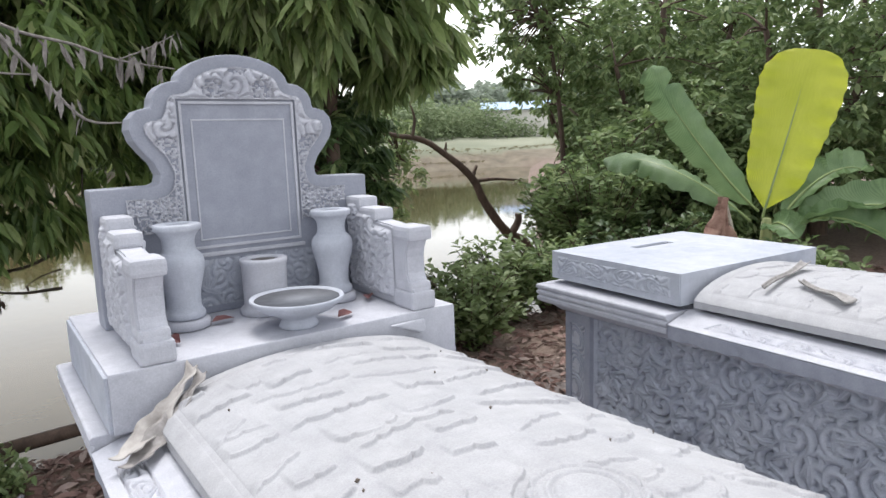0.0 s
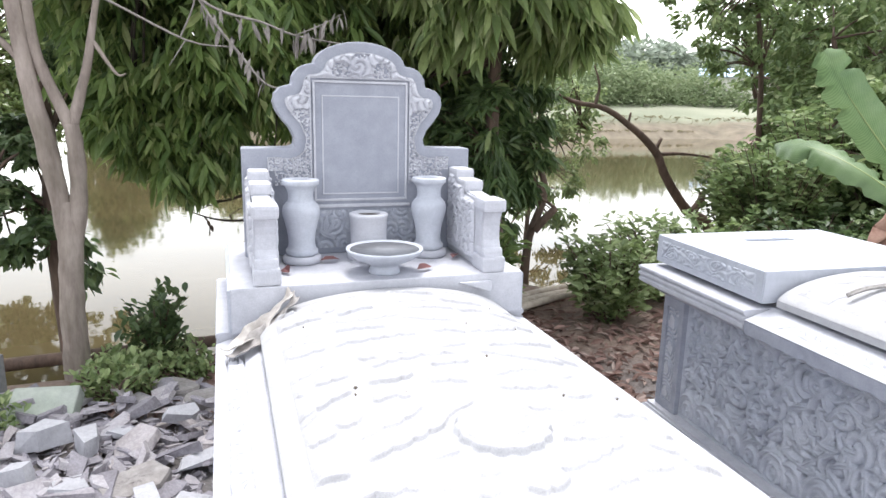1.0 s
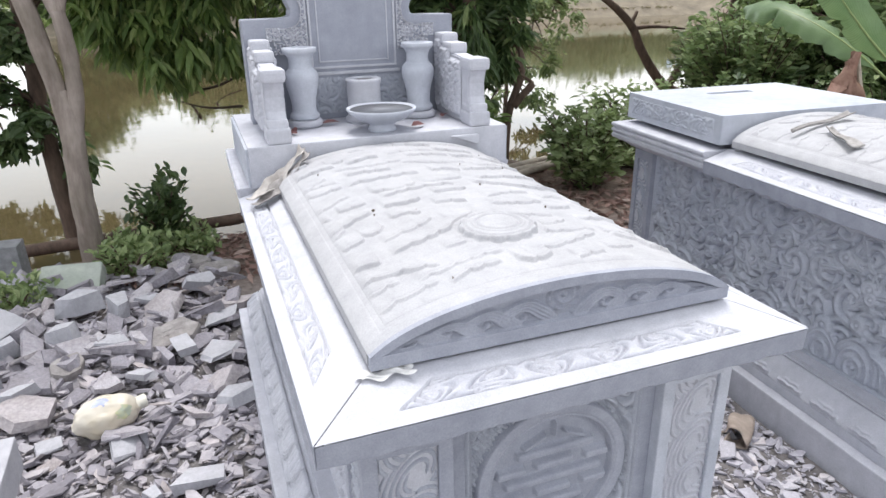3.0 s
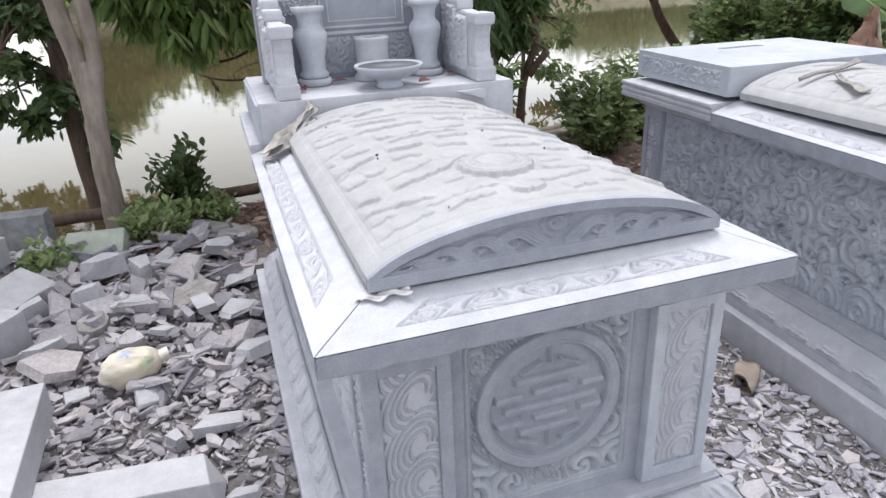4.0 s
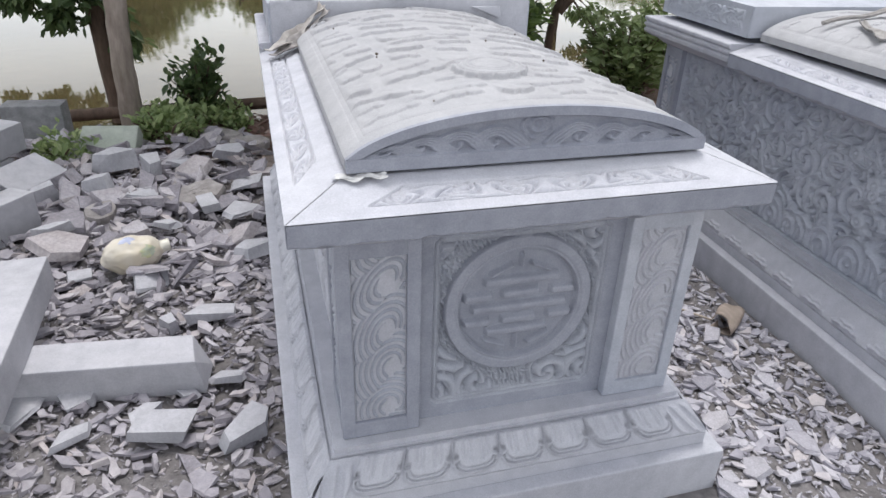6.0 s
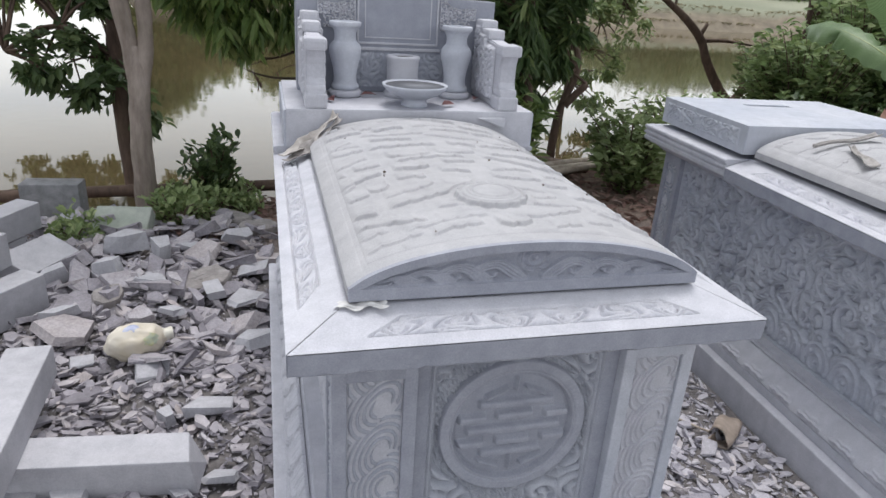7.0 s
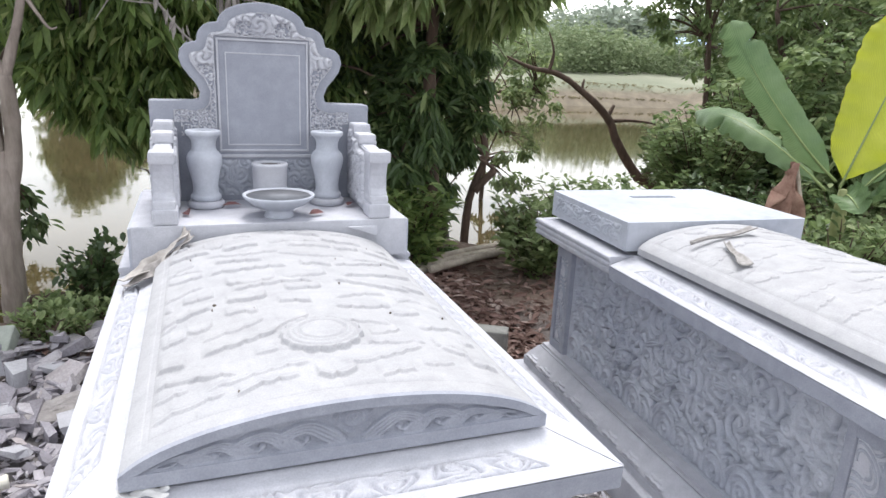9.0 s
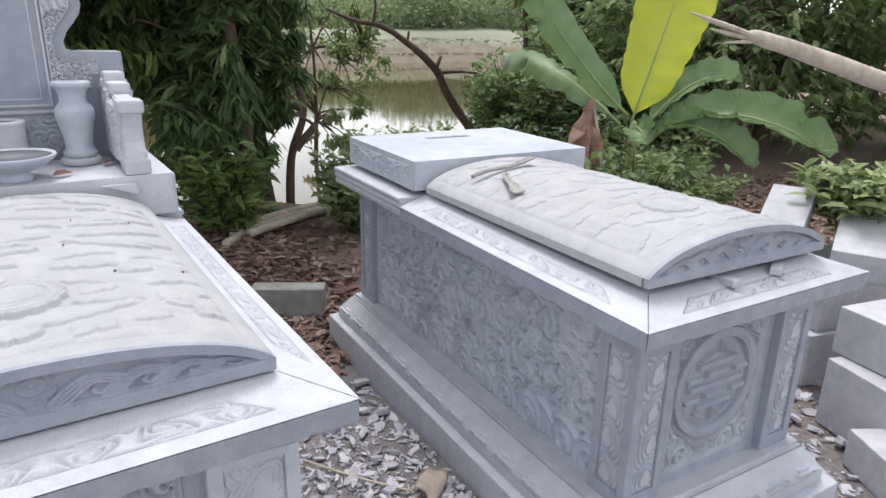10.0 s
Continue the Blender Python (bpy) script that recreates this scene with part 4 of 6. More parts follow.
def pond_in(x, y):
    """Metres inside the pond's edge (negative on land)."""
    near = y - (3.78 + 0.84 * smooth01((x - 0.6) / 1.2) + 0.10 * np.sin(x * 1.3) - 0.12 * np.clip(x - 2, 0, 3) + 0.9 * np.exp(-((x - 2.1) / 0.8) ** 2))
    right = 0.76 * (4.9 + (y - 4.4) * 0.92 - x)
    far = (37.0 + 80.0 * smooth01((-6 - x) / 8) + 1.2 * np.sin(x * 0.21) + 0.7 * np.sin(x * 0.63)) - y
    return np.minimum(np.minimum(near, right), far)


WATER = -0.42


def ground_z(x, y):
    x, y = np.asarray(x, float), np.asarray(y, float)
    s = pond_in(x, y)
    z = 0.012 * wave(x, y, 2.1, 1.0) + 0.006 * wave(x, y, 7.0, 2.0)
    heap = np.exp(-((x + 1.2) / 0.9) ** 2 - ((y - 2.3) / 0.9) ** 2)
    z = z + 0.07 * heap
    z = z + 0.35 * smooth01((x - 5.0) / 5.0) * smooth01((7.0 - y) / 4.0)
    z = z - 1.5 * smooth01((s + 0.15) / 1.6)
    beyond = np.clip(y - 37.5 - 80.0 * smooth01((-6 - x) / 8), 0, 400)
    z = z + np.where(y > 26, 0.95 * smooth01(beyond / 1.6) * 0.9 + 0.9 * smooth01((beyond - 2) / 9) + 0.15 * wave(x, y, 0.5, 1.0) * smooth01(beyond / 3), 0)
    return z


def stretch(lo, hi, step, far):
    mid = list(np.arange(lo, hi + 1e-6, step))
    out, a, d = [], lo, step
    while a > -far:
        d *= 1.16
        a -= d
        out.append(a)
    out2, a, d = [], hi, step
    while a < far:
        d *= 1.16
        a += d
        out2.append(a)
    return np.array(out[::-1] + mid + out2)


gx, gy = np.meshgrid(stretch(-4, 6, 0.07, 500), stretch(-3, 7, 0.07, 500))
m, n, l, b = mat("soil")
t1, t2, t3 = tex(n, l, 1.3, 6, 0.6), tex(n, l, 26, 8, 0.7), tex(n, l, 0.09, 5, 0.6)
c1 = ramp(n, l, t2.outputs["Fac"], [(0.3, (0.095, 0.090, 0.093)), (0.7, (0.24, 0.23, 0.232))]).outputs["Color"]
c2 = ramp(n, l, t1.outputs["Fac"], [(0.35, (0.85, 0.82, 0.80)), (0.65, (1.12, 1.11, 1.12))]).outputs["Color"]
c = mix(n, l, "MULTIPLY", 1.0, c1, c2)
geo = n.new("ShaderNodeNewGeometry")
sep = n.new("ShaderNodeSeparateXYZ")
l.new(geo.outputs["Position"], sep.inputs["Vector"])
mr = n.new("ShaderNodeMapRange")
mr.inputs["From Min"].default_value, mr.inputs["From Max"].default_value = 38.0, 38.8
l.new(sep.outputs["Y"], mr.inputs["Value"])
earth = ramp(n, l, t2.outputs["Fac"], [(0.3, (0.105, 0.073, 0.058)), (0.7, (0.25, 0.185, 0.15))]).outputs["Color"]
over = []
for axis, a0, a1 in (("X", 3.0, 3.9), ("Y", 2.3, 3.3)):
    mr3 = n.new("ShaderNodeMapRange")
    mr3.inputs["From Min"].default_value, mr3.inputs["From Max"].default_value = a0, a1
    l.new(sep.outputs[axis], mr3.inputs["Value"])
    over.append(mr3)
near_bank = n.new("ShaderNodeMath")
near_bank.operation = "LESS_THAN"
near_bank.inputs[1].default_value = 9.0
l.new(sep.outputs["Y"], near_bank.inputs[0])
strip = n.new("ShaderNodeMath")
strip.operation = "MULTIPLY"
l.new(over[1].outputs["Result"], strip.inputs[0])
l.new(near_bank.outputs[0], strip.inputs[1])
top = n.new("ShaderNodeMath")
top.operation = "MAXIMUM"
l.new(over[0].outputs["Result"], top.inputs[0])
l.new(strip.outputs[0], top.inputs[1])
c = mix(n, l, "MIX", top.outputs[0], c, earth)
mud = ramp(n, l, t1.outputs["Fac"], [(0.3, (0.102, 0.086, 0.062)), (0.7, (0.20, 0.168, 0.122))]).outputs["Color"]
mr2 = n.new("ShaderNodeMapRange")
mr2.inputs["From Min"].default_value, mr2.inputs["From Max"].default_value = 33.0, 36.0
l.new(sep.outputs["Y"], mr2.inputs["Value"])
c = mix(n, l, "MIX", mr2.outputs["Result"], c, mud)
grass = ramp(n, l, t3.outputs["Fac"], [(0.35, (0.16, 0.175, 0.12)), (0.65, (0.25, 0.26, 0.19))]).outputs["Color"]
l.new(mix(n, l, "MIX", mr.outputs["Result"], c, grass), b.inputs["Base Color"])
b.inputs["Roughness"].default_value = 0.95
bump(n, l, b, t2.outputs["Fac"], 0.8, 0.02)
M_SOIL = m
ground = part("ground", sheet("ground", np.stack((gx, gy, ground_z(gx, gy)), -1)), M_SOIL)
tagged(ground, "bare grey-brown earth sloping down to a pond", "ground", kind="structure")

m, n, l, b = mat("pond_water")
t = tex(n, l, 0.5, 4, 0.55)
l.new(ramp(n, l, t.outputs["Fac"], [(0.35, (0.062, 0.048, 0.024)), (0.65, (0.088, 0.069, 0.036))]).outputs["Color"], b.inputs["Base Color"])
b.inputs["Roughness"].default_value = 0.03
b.inputs["IOR"].default_value = 1.33
b.inputs["Specular IOR Level"].default_value = 0.36
rip = tex(n, l, 5.0, 3, 0.5)
bump(n, l, b, rip.outputs["Fac"], 0.05, 0.02)
M_WATER = m
bm = bmesh.new()
bm.faces.new([bm.verts.new(p) for p in ((-400, 3.6, WATER), (60, 3.6, WATER), (60, 140, WATER), (-400, 140, WATER))])
water = part("water", bm, M_WATER)
tagged(water, "still muddy brown pond water mirroring trees and sky", "water", kind="structure")


# ---- broken stone ----
def shard(rnd, chunky=False):
    """A flat broken piece about one unit across; a chunky one is a thick offcut."""
    k = rnd.choice((4, 4, 5)) if chunky else rnd.choice((4, 4, 5, 5, 6))
    a0 = rnd.uniform(0, 6.28)
    flat = rnd.choice((0.45, 0.6, 0.75)) if chunky else rnd.choice((0.2, 0.35, 0.55, 0.75, 0.95))
    ring = []
    for i in range(k):
        a = a0 + 2 * math.pi * (i + rnd.uniform(-0.28, 0.28)) / k
        r = rnd.uniform(0.38, 0.62)
        ring.append((r * math.cos(a), r * math.sin(a) * flat))
    th = rnd.uniform(0.25, 0.5) if chunky else rnd.uniform(0.06, 0.22)
    tilt = (rnd.uniform(-0.15, 0.15), rnd.uniform(-0.15, 0.15))
    v = [(x, y, -th / 2) for x, y in ring]
    s = rnd.uniform(0.8, 1.0)
    v += [(x * s + rnd.uniform(-0.05, 0.05), y * s + rnd.uniform(-0.05, 0.05), th / 2 + tilt[0] * x + tilt[1] * y) for x, y in ring]
    f = [tuple(range(k))[::-1], tuple(range(k, 2 * k))] + [(i, (i + 1) % k, k + (i + 1) % k, k + i) for i in range(k)]
    return v, f


_rnd = random.Random(5)
SHARDS = [shard(_rnd) for _ in range(26)] + [shard(_rnd, True) for _ in range(10)]
SHARD_MESH = []
SLABS_FLAT = [max(y for _, y, _ in v) > 0.26 for v, _ in SHARDS]
for v, f in SHARDS:
    me = bpy.data.meshes.new("shard")
    me.from_pydata(v, [], f)
    me.materials.append(M_RUBBLE)
    SHARD_MESH.append(me)


def rubble(label, spots, loose, material):
    """A spread of broken stone: spots are pieces of their own, loose the small rest in one mesh."""
    R = holder("rubble", label=label, category="rubble")
    pieces = {}
    for k, x, y, z, s, e in spots:
        if k not in pieces:
            pieces[k] = SHARD_MESH[k].copy()
            pieces[k].materials[0] = material
        o = part("shard", pieces[k], None, R)
        o.matrix_basis = Matrix.LocRotScale((x, y, z), Euler(e), (s, s, s))
    V, F, n0 = [], [], 0
    for k, x, y, z, s, e in loose:
        m4 = Matrix.LocRotScale((x, y, z), Euler(e), (s, s, s))
        v, f = SHARDS[k]
        V += [tuple(m4 @ Vector(p)) for p in v]
        F += [tuple(i + n0 for i in q) for q in f]
        n0 += len(v)
    rest = part("chips", soup("chips", V, F), material, R, "small chips of broken grey stone")
    rest["kind"] = "stuff"
    return R


def strew(rnd, n, region, smin, smax, tilt, power=2.0, lift=0.0):
    out = []
    while len(out) < n:
        x, y = region(rnd)
        if x is None:
            continue
        s = smin + (smax - smin) * rnd.random() ** power
        z = float(ground_z(x, y)) + s * 0.05 + lift * rnd.random()
        out.append((rnd.randrange(26), x, y, z, s, (rnd.gauss(0, tilt), rnd.gauss(0, tilt), rnd.uniform(0, 6.28))))
    return out


def left_region(rnd):
    x, y = rnd.uniform(-2.9, -0.03), rnd.uniform(-1.5, 3.5)
    lim = 0.25 + 0.75 * math.exp(-((x + 1.0) / 1.1) ** 2 - ((y - 1.9) / 1.3) ** 2)
    lim *= smooth01((x + 2.9 + 0.3 * math.sin(y * 3)) / 1.1) * smooth01((y + 1.5 + 0.2 * math.sin(x * 4)) / 1.0)
    if y > 3.1 + 0.25 * math.sin(x * 5) or rnd.random() > lim:
        return None, None
    return x, y


def heap_region(rnd):
    x, y = rnd.uniform(-1.35, -0.06), rnd.uniform(1.3, 3.2)
    return (x, y) if rnd.random() < 0.3 + 0.7 * smooth01((y - 1.5) / 0.6) else (None, None)


def gap_region(rnd):
    y = rnd.uniform(-1.7, 1.6)
    x = rnd.uniform(1.10, 1.74 + 0.05 * y) if y > -0.1 else rnd.uniform(0.9, 1.95)
    lim = (0.35 + 0.65 * math.exp(-((y - 0.3) / 0.8) ** 2)) * smooth01((y + 1.7) / 1.1)
    return (x, y) if rnd.random() < lim else (None, None)


def right_region(rnd):
    x, y = rnd.uniform(2.85, 4.7), rnd.uniform(-1.5, 1.7)
    far = math.hypot((x - 3.6) / 0.95, (y - 0.1) / 1.5) + 0.1 * math.sin(x * 7 + y * 5)
    return (x, y) if rnd.random() < smooth01((1.05 - far) / 0.5) else (None, None)


def near_region(rnd):
    x, y = rnd.uniform(-1.7, -0.03), rnd.uniform(-1.1, 1.7)
    return (x, y) if rnd.random() < smooth01((x + 1.7) / 0.5) * smooth01((y + 1.1) / 0.8) else (None, None)


_r = random.Random(9)
rubble("heap of broken grey stone slabs and chips beside the tomb", strew(_r, 215, heap_region, 0.11, 0.28, 0.30, 1.1, 0.07) + strew(_r, 85, left_region, 0.08, 0.2, 0.18, 1.5, 0.03), strew(_r, 8000, left_region, 0.015, 0.11, 0.22, 2.2, 0.03) + strew(_r, 2300, near_region, 0.012, 0.085, 0.2, 2.0, 0.010) + strew(_r, 5000, near_region, 0.006, 0.028, 0.3, 1.5, 0.004), M_RUBBLE)
rubble("pale stone chips scattered between the two tombs", strew(_r, 110, gap_region, 0.05, 0.13, 0.25, 1.6, 0.02), strew(_r, 2600, gap_region, 0.012, 0.08, 0.2, 2.2, 0.010) + strew(_r, 2600, gap_region, 0.006, 0.03, 0.3, 1.5, 0.004), M_CHIP)
rubble("stone chips scattered beside a stack of blocks", strew(_r, 110, right_region, 0.08, 0.24, 0.25, 1.6, 0.03), strew(_r, 1900, right_region, 0.012, 0.09, 0.3, 2.0, 0.01), M_CHIP)


# large offcuts that stand out of the heap: place, length, turn, and whether thick
SLABS = ((-0.61, 2.15, 0.15, 20, 0), (-0.60, 2.50, 0.19, 75, 1), (-0.78, 2.57, 0.21, 10, 1), (-0.82, 2.22, 0.20, -15, 1), (-0.30, 1.99, 0.13, -50, 1), (-0.15, 1.91, 0.20, 60, 0), (-0.49, 1.40, 0.17, 25, 0), (-0.24, 1.12, 0.20, 5, 0), (-0.23, 1.67, 0.14, 20, 0), (-1.04, 2.18, 0.16, 40, 1), (-0.22, 2.74, 0.20, 15, 1), (-0.42, 1.08, 0.11, -50, 1), (-0.10, 1.55, 0.16, 10, 1), (-0.12, 2.28, 0.19, 30, 0), (-0.39, 0.52, 0.15, 25, 1), (-0.63, 0.54, 0.13, 40, 0), (-0.81, 0.70, 0.17, 80, 0), (-0.33, 0.68, 0.10, -40, 0), (-0.16, 0.46, 0.19, 40, 1), (-0.66, 0.72, 0.13, 10, 0), (-0.45, 0.57, 0.12, 60, 1), (-0.78, 1.51, 0.12, 30, 0), (-0.93, 1.80, 0.13, 10, 1), (-0.20, 0.75, 0.13, 20, 0), (-0.47, 1.82, 0.14, -20, 0), (-0.45, 2.62, 0.18, -10, 0))
_r = random.Random(12)
offcuts = holder("offcuts", label="larger pale sawn stone offcuts lying on the rubble", category="rubble")
for x, y, s, a, thick in SLABS:
    k = 26 + _r.randrange(10) if thick else _r.choice([i for i in range(26) if SLABS_FLAT[i]])
    me = SHARD_MESH[k].copy()
    me.materials[0] = M_BLOCK
    o = part("offcut", me, None, offcuts)
    o.matrix_basis = Matrix.LocRotScale((x, y, float(ground_z(x, y)) + (0.07 if y > 1.7 else 0.035) + (0.12 * s if thick else 0)), Euler((_r.gauss(0.05, 0.13), _r.gauss(0, 0.13), math.radians(a))), (s * 1.1, s * 1.1, s * 1.1))


def block(label, size, m4, bev=0.006, material=None, chip=0):
    """A sawn stone block with worn arrises; its base centre at the pose."""
    B = holder("stone_block", m4, label=label, category="stone block")
    bm = rbox(-size[0] / 2, size[0] / 2, -size[1] / 2, size[1] / 2, 0, size[2], bev)
    if chip:
        for v in bm.verts:
            if v.co.x > size[0] / 2 - 0.02 and v.co.z > size[2] * 0.3:
                v.co.x -= chip * (0.4 + 0.6 * (v.co.y > 0)) * v.co.z / size[2]
    part("body", bm, material or M_BLOCK, B)
    return B


# ---- leaves ----
def leaf_shape(kind):
    """Places along a leaf: (along, half width, drop)."""
    if kind == "long":
        return [(0.0, 0.01), (0.3, 0.12), (0.65, 0.13), (1.0, 0.0)], 0.28
    if kind == "oval":
        return [(0.0, 0.02), (0.35, 0.22), (0.7, 0.2), (1.0, 0.0)], 0.18
    if kind == "blade":
        return [(0.0, 0.03), (0.35, 0.05), (0.7, 0.035), (1.0, 0.0)], 0.5
    return [(0.0, 0.02), (0.5, 0.26), (1.0, 0.0)], 0.1


def leaves(name, base, heading, length, kind, rs, roll=0.8):
    """One mesh of many leaves: base places, headings (unit), lengths."""
    prof, sag = leaf_shape(kind)
    nl, np_ = len(base), len(prof)
    d = heading / np.linalg.norm(heading, axis=1, keepdims=True)
    side = np.cross(d, (0, 0, 1.0)) + rs.normal(0, 0.05, (nl, 3))
    side /= np.linalg.norm(side, axis=1, keepdims=True)
    up = np.cross(side, d)
    ang = rs.normal(0, roll, (nl, 1))
    side, up = side * np.cos(ang) + up * np.sin(ang), up * np.cos(ang) - side * np.sin(ang)
    L = length[:, None]
    verts, faces, rows = [], [], []
    cols = []
    for t, w in prof:
        mid = base + d * t * L - np.array([0, 0, 1.0]) * sag * t * t * L
        fold = up * w * 0.35 * L
        cols.append((mid, mid + side * w * L + fold, mid - side * w * L + fold))
    per = np_ * 3
    V = np.stack([c for col in cols for c in col], 1).reshape(-1, 3)
    quads = []
    for k in range(np_ - 1):
        m0, a0, b0, m1, a1, b1 = (3 * k, 3 * k + 1, 3 * k + 2, 3 * k + 3, 3 * k + 4, 3 * k + 5)
        if prof[k + 1][1] == 0:
            quads += [(m0, a0, m1, m1), (m0, m1, b0, b0)]
        else:
            quads += [(m0, a0, a1, m1), (m0, m1, b1, b0)]
    F = []
    for q in quads:
        q3 = q[:3] if q[2] == q[3] else q
        F.append(np.array(q3)[None, :] + (np.arange(nl) * per)[:, None])
    F = [row for block_ in F for row in block_.tolist()]
    return soup(name, V, F)


def tufts(rs, centres, out, per, spread, length, droop):
    """Leaves in whorls at shoot tips: bases, headings, lengths."""
    nc = len(centres)
    a = rs.uniform(0, 2 * np.pi, (nc, per))
    h = np.stack((np.cos(a), np.sin(a), rs.uniform(-droop - 0.5, -droop + 0.5, (nc, per))), -1) * spread
    h = h + out[:, None, :] * 0.6
    base = centres[:, None, :] + rs.normal(0, 0.03, (nc, per, 3))
    ln = length * rs.uniform(0.6, 1.15, (nc, per))
    return base.reshape(-1, 3), h.reshape(-1, 3), ln.reshape(-1)


def crown_points(rs, n, blobs):
    """Shoot tips in clumps near the skin of several overlapping blobs (centre, radii)."""
    w = np.array([b[1][0] * b[1][1] + b[1][1] * b[1][2] for b in blobs])
    nc = max(3, n // 11)
    pick = rs.choice(len(blobs), nc, p=w / w.sum())
    c = np.array([blobs[i][0] for i in pick])
    r = np.array([blobs[i][1] for i in pick])
    d = rs.normal(0, 1, (nc, 3))
    d /= np.linalg.norm(d, axis=1, keepdims=True)
    q = rs.uniform(0.35, 1.05, (nc, 1)) ** 0.6
    own = rs.randint(0, nc, n)
    size = 0.17 * r.mean(1)[own] * rs.uniform(0.6, 1.3, nc)[own]
    loose = rs.normal(0, 1, (n, 3)) * size[:, None] * (1.0, 1.0, 0.7)
    return (c + d * r * q)[own] + loose, d[own] + rs.normal(0, 0.3, (n, 3))


def tree(label, limbs, bark_mat, blobs, tips, per, kind, length, droop, leaf_mat, seed, spread=1.0, category="tree", name="tree", twigs=0, shoots=None):
    """A tree: a trunk with limbs, twigs to the shoots, and a crown of leaves."""
    rs = np.random.RandomState(seed)
    first = limbs[0][0][0]
    T = holder(name, label=label, category=category)
    bm = bmesh.new()
    for k, (path, radii) in enumerate(limbs):
        tube(path, radii, 10, 0.10, seed + k, bm)
    c, d = crown_points(rs, tips, blobs)
    tips_at = np.array([p for path, _ in limbs for p in path])
    for k in range(min(twigs, tips)):
        e = c[k]
        j = np.argmin(np.linalg.norm(tips_at - e, axis=1) + rs.uniform(0, 0.5, len(tips_at)))
        s = Vector(tips_at[j])
        e = Vector(e)
        mid = (s + e) / 2 + Vector((0, 0, 0.1 * (s - e).length))
        tube([s, mid, e], [0.018, 0.011, 0.004], 5, 0.0, k, bm)
    part("trunk", bm, bark_mat, T, smooth=True)
    bases, heads, lens = tufts(rs, c, d, per, spread, length, droop)
    part("crown", leaves("crown", bases, heads, lens, kind, rs), leaf_mat, T)
    if shoots:
        c, d = crown_points(rs, shoots[1], shoots[0])
        bases, heads, lens = tufts(rs, c, d, per, spread, shoots[2], droop)
        part("young_foliage", leaves("young_foliage", bases, heads, lens, kind, rs), M_YOUNG_LIT, T, "young leaves in a lighter, sunlit tint")
    return T


# ---- trees by the pond ----
tree("large dark mango tree with long drooping leaves behind the headstone",
     [([(2.55, 5.35, -0.3), (2.5, 5.35, 0.7), (2.35, 5.3, 1.6), (2.25, 5.1, 2.6), (1.9, 4.8, 3.8)], [0.17, 0.15, 0.14, 0.11, 0.07]),
      ([(2.1, 5.5, -0.4), (2.05, 5.45, 0.8), (2.0, 5.4, 1.9), (1.6, 5.0, 3.0), (0.9, 4.6, 4.0)], [0.16, 0.13, 0.12, 0.09, 0.06]),
      ([(2.3, 5.2, 2.3), (2.6, 4.6, 3.0), (2.7, 4.0, 3.4)], [0.08, 0.06, 0.03]),
      ([(1.7, 5.1, 2.6), (0.6, 4.5, 2.9), (-0.3, 4.2, 2.9)], [0.07, 0.05, 0.03])],
     M_BARK_D,
     [((1.2, 4.9, 3.5), (2.0, 1.2, 0.85)), ((-0.1, 4.5, 2.3), (0.95, 0.8, 0.72)), ((1.15, 5.3, 1.9), (0.9, 0.5, 1.1)), ((0.7, 4.2, 2.85), (1.1, 0.5, 0.4)), ((-0.6, 4.3, 3.3), (0.9, 0.8, 0.5)), ((-0.1, 4.6, 1.75), (0.62, 0.42, 0.72)), ((0.35, 4.7, 2.2), (0.7, 0.5, 0.6)), ((-0.45, 4.5, 1.32), (0.38, 0.3, 0.38)), ((-0.35, 4.6, 1.6), (0.45, 0.3, 0.4))],
     4800, 11, "long", 0.165, 0.85, M_MANGO, 31, 1.0, "mango tree", twigs=160,
     shoots=([((2.0, 3.85, 2.62), (0.85, 0.55, 0.52)), ((1.5, 3.95, 2.75), (0.5, 0.4, 0.4)), ((2.55, 4.1, 2.3), (0.25, 0.3, 0.4))], 520, 0.24))

# Canopy shade on this tree is painted through its darker leaf colour.
tree("dark dense mango tree with leaves down to the ground",
     [([(2.26, 4.48, -0.2), (2.21, 4.46, 0.6), (2.14, 4.44, 1.3), (2.13, 4.42, 2.0), (2.3, 4.6, 3.2)], [0.075, 0.060, 0.052, 0.048, 0.04]),
      ([(2.75, 5.0, -0.3), (2.78, 5.0, 0.4), (2.95, 5.05, 0.85), (2.85, 5.1, 1.2), (2.55, 5.2, 1.8)], [0.045, 0.04, 0.033, 0.024, 0.015]),
      ([(2.83, 5.0, 0.5), (3.02, 4.95, 0.72)], [0.045, 0.035])],
     M_BARK_M,
     [((2.08, 4.98, 1.0), (0.48, 0.35, 0.85)), ((1.85, 4.5, 0.95), (0.2, 0.22, 0.8)), ((2.45, 5.2, 2.2), (0.55, 0.4, 0.75)), ((1.75, 5.2, 2.3), (0.6, 0.4, 0.7)), ((1.95, 5.3, 1.4), (0.55, 0.35, 0.7)), ((2.2, 4.5, 0.30), (0.34, 0.30, 0.38)), ((2.6, 5.4, 1.3), (0.3, 0.3, 0.5)), ((1.2, 5.5, 2.2), (0.8, 0.4, 0.8)), ((2.08, 4.22, 1.5), (0.22, 0.12, 0.5)), ((2.25, 4.2, 0.75), (0.16, 0.1, 0.3)), ((2.7, 5.1, 1.75), (0.3, 0.3, 0.35)), ((2.72, 4.9, 1.1), (0.22, 0.2, 0.35))],
     2300, 10, "long", 0.15, 0.55, M_SHADE_LEAF, 33, 1.0, "mango tree", twigs=120)

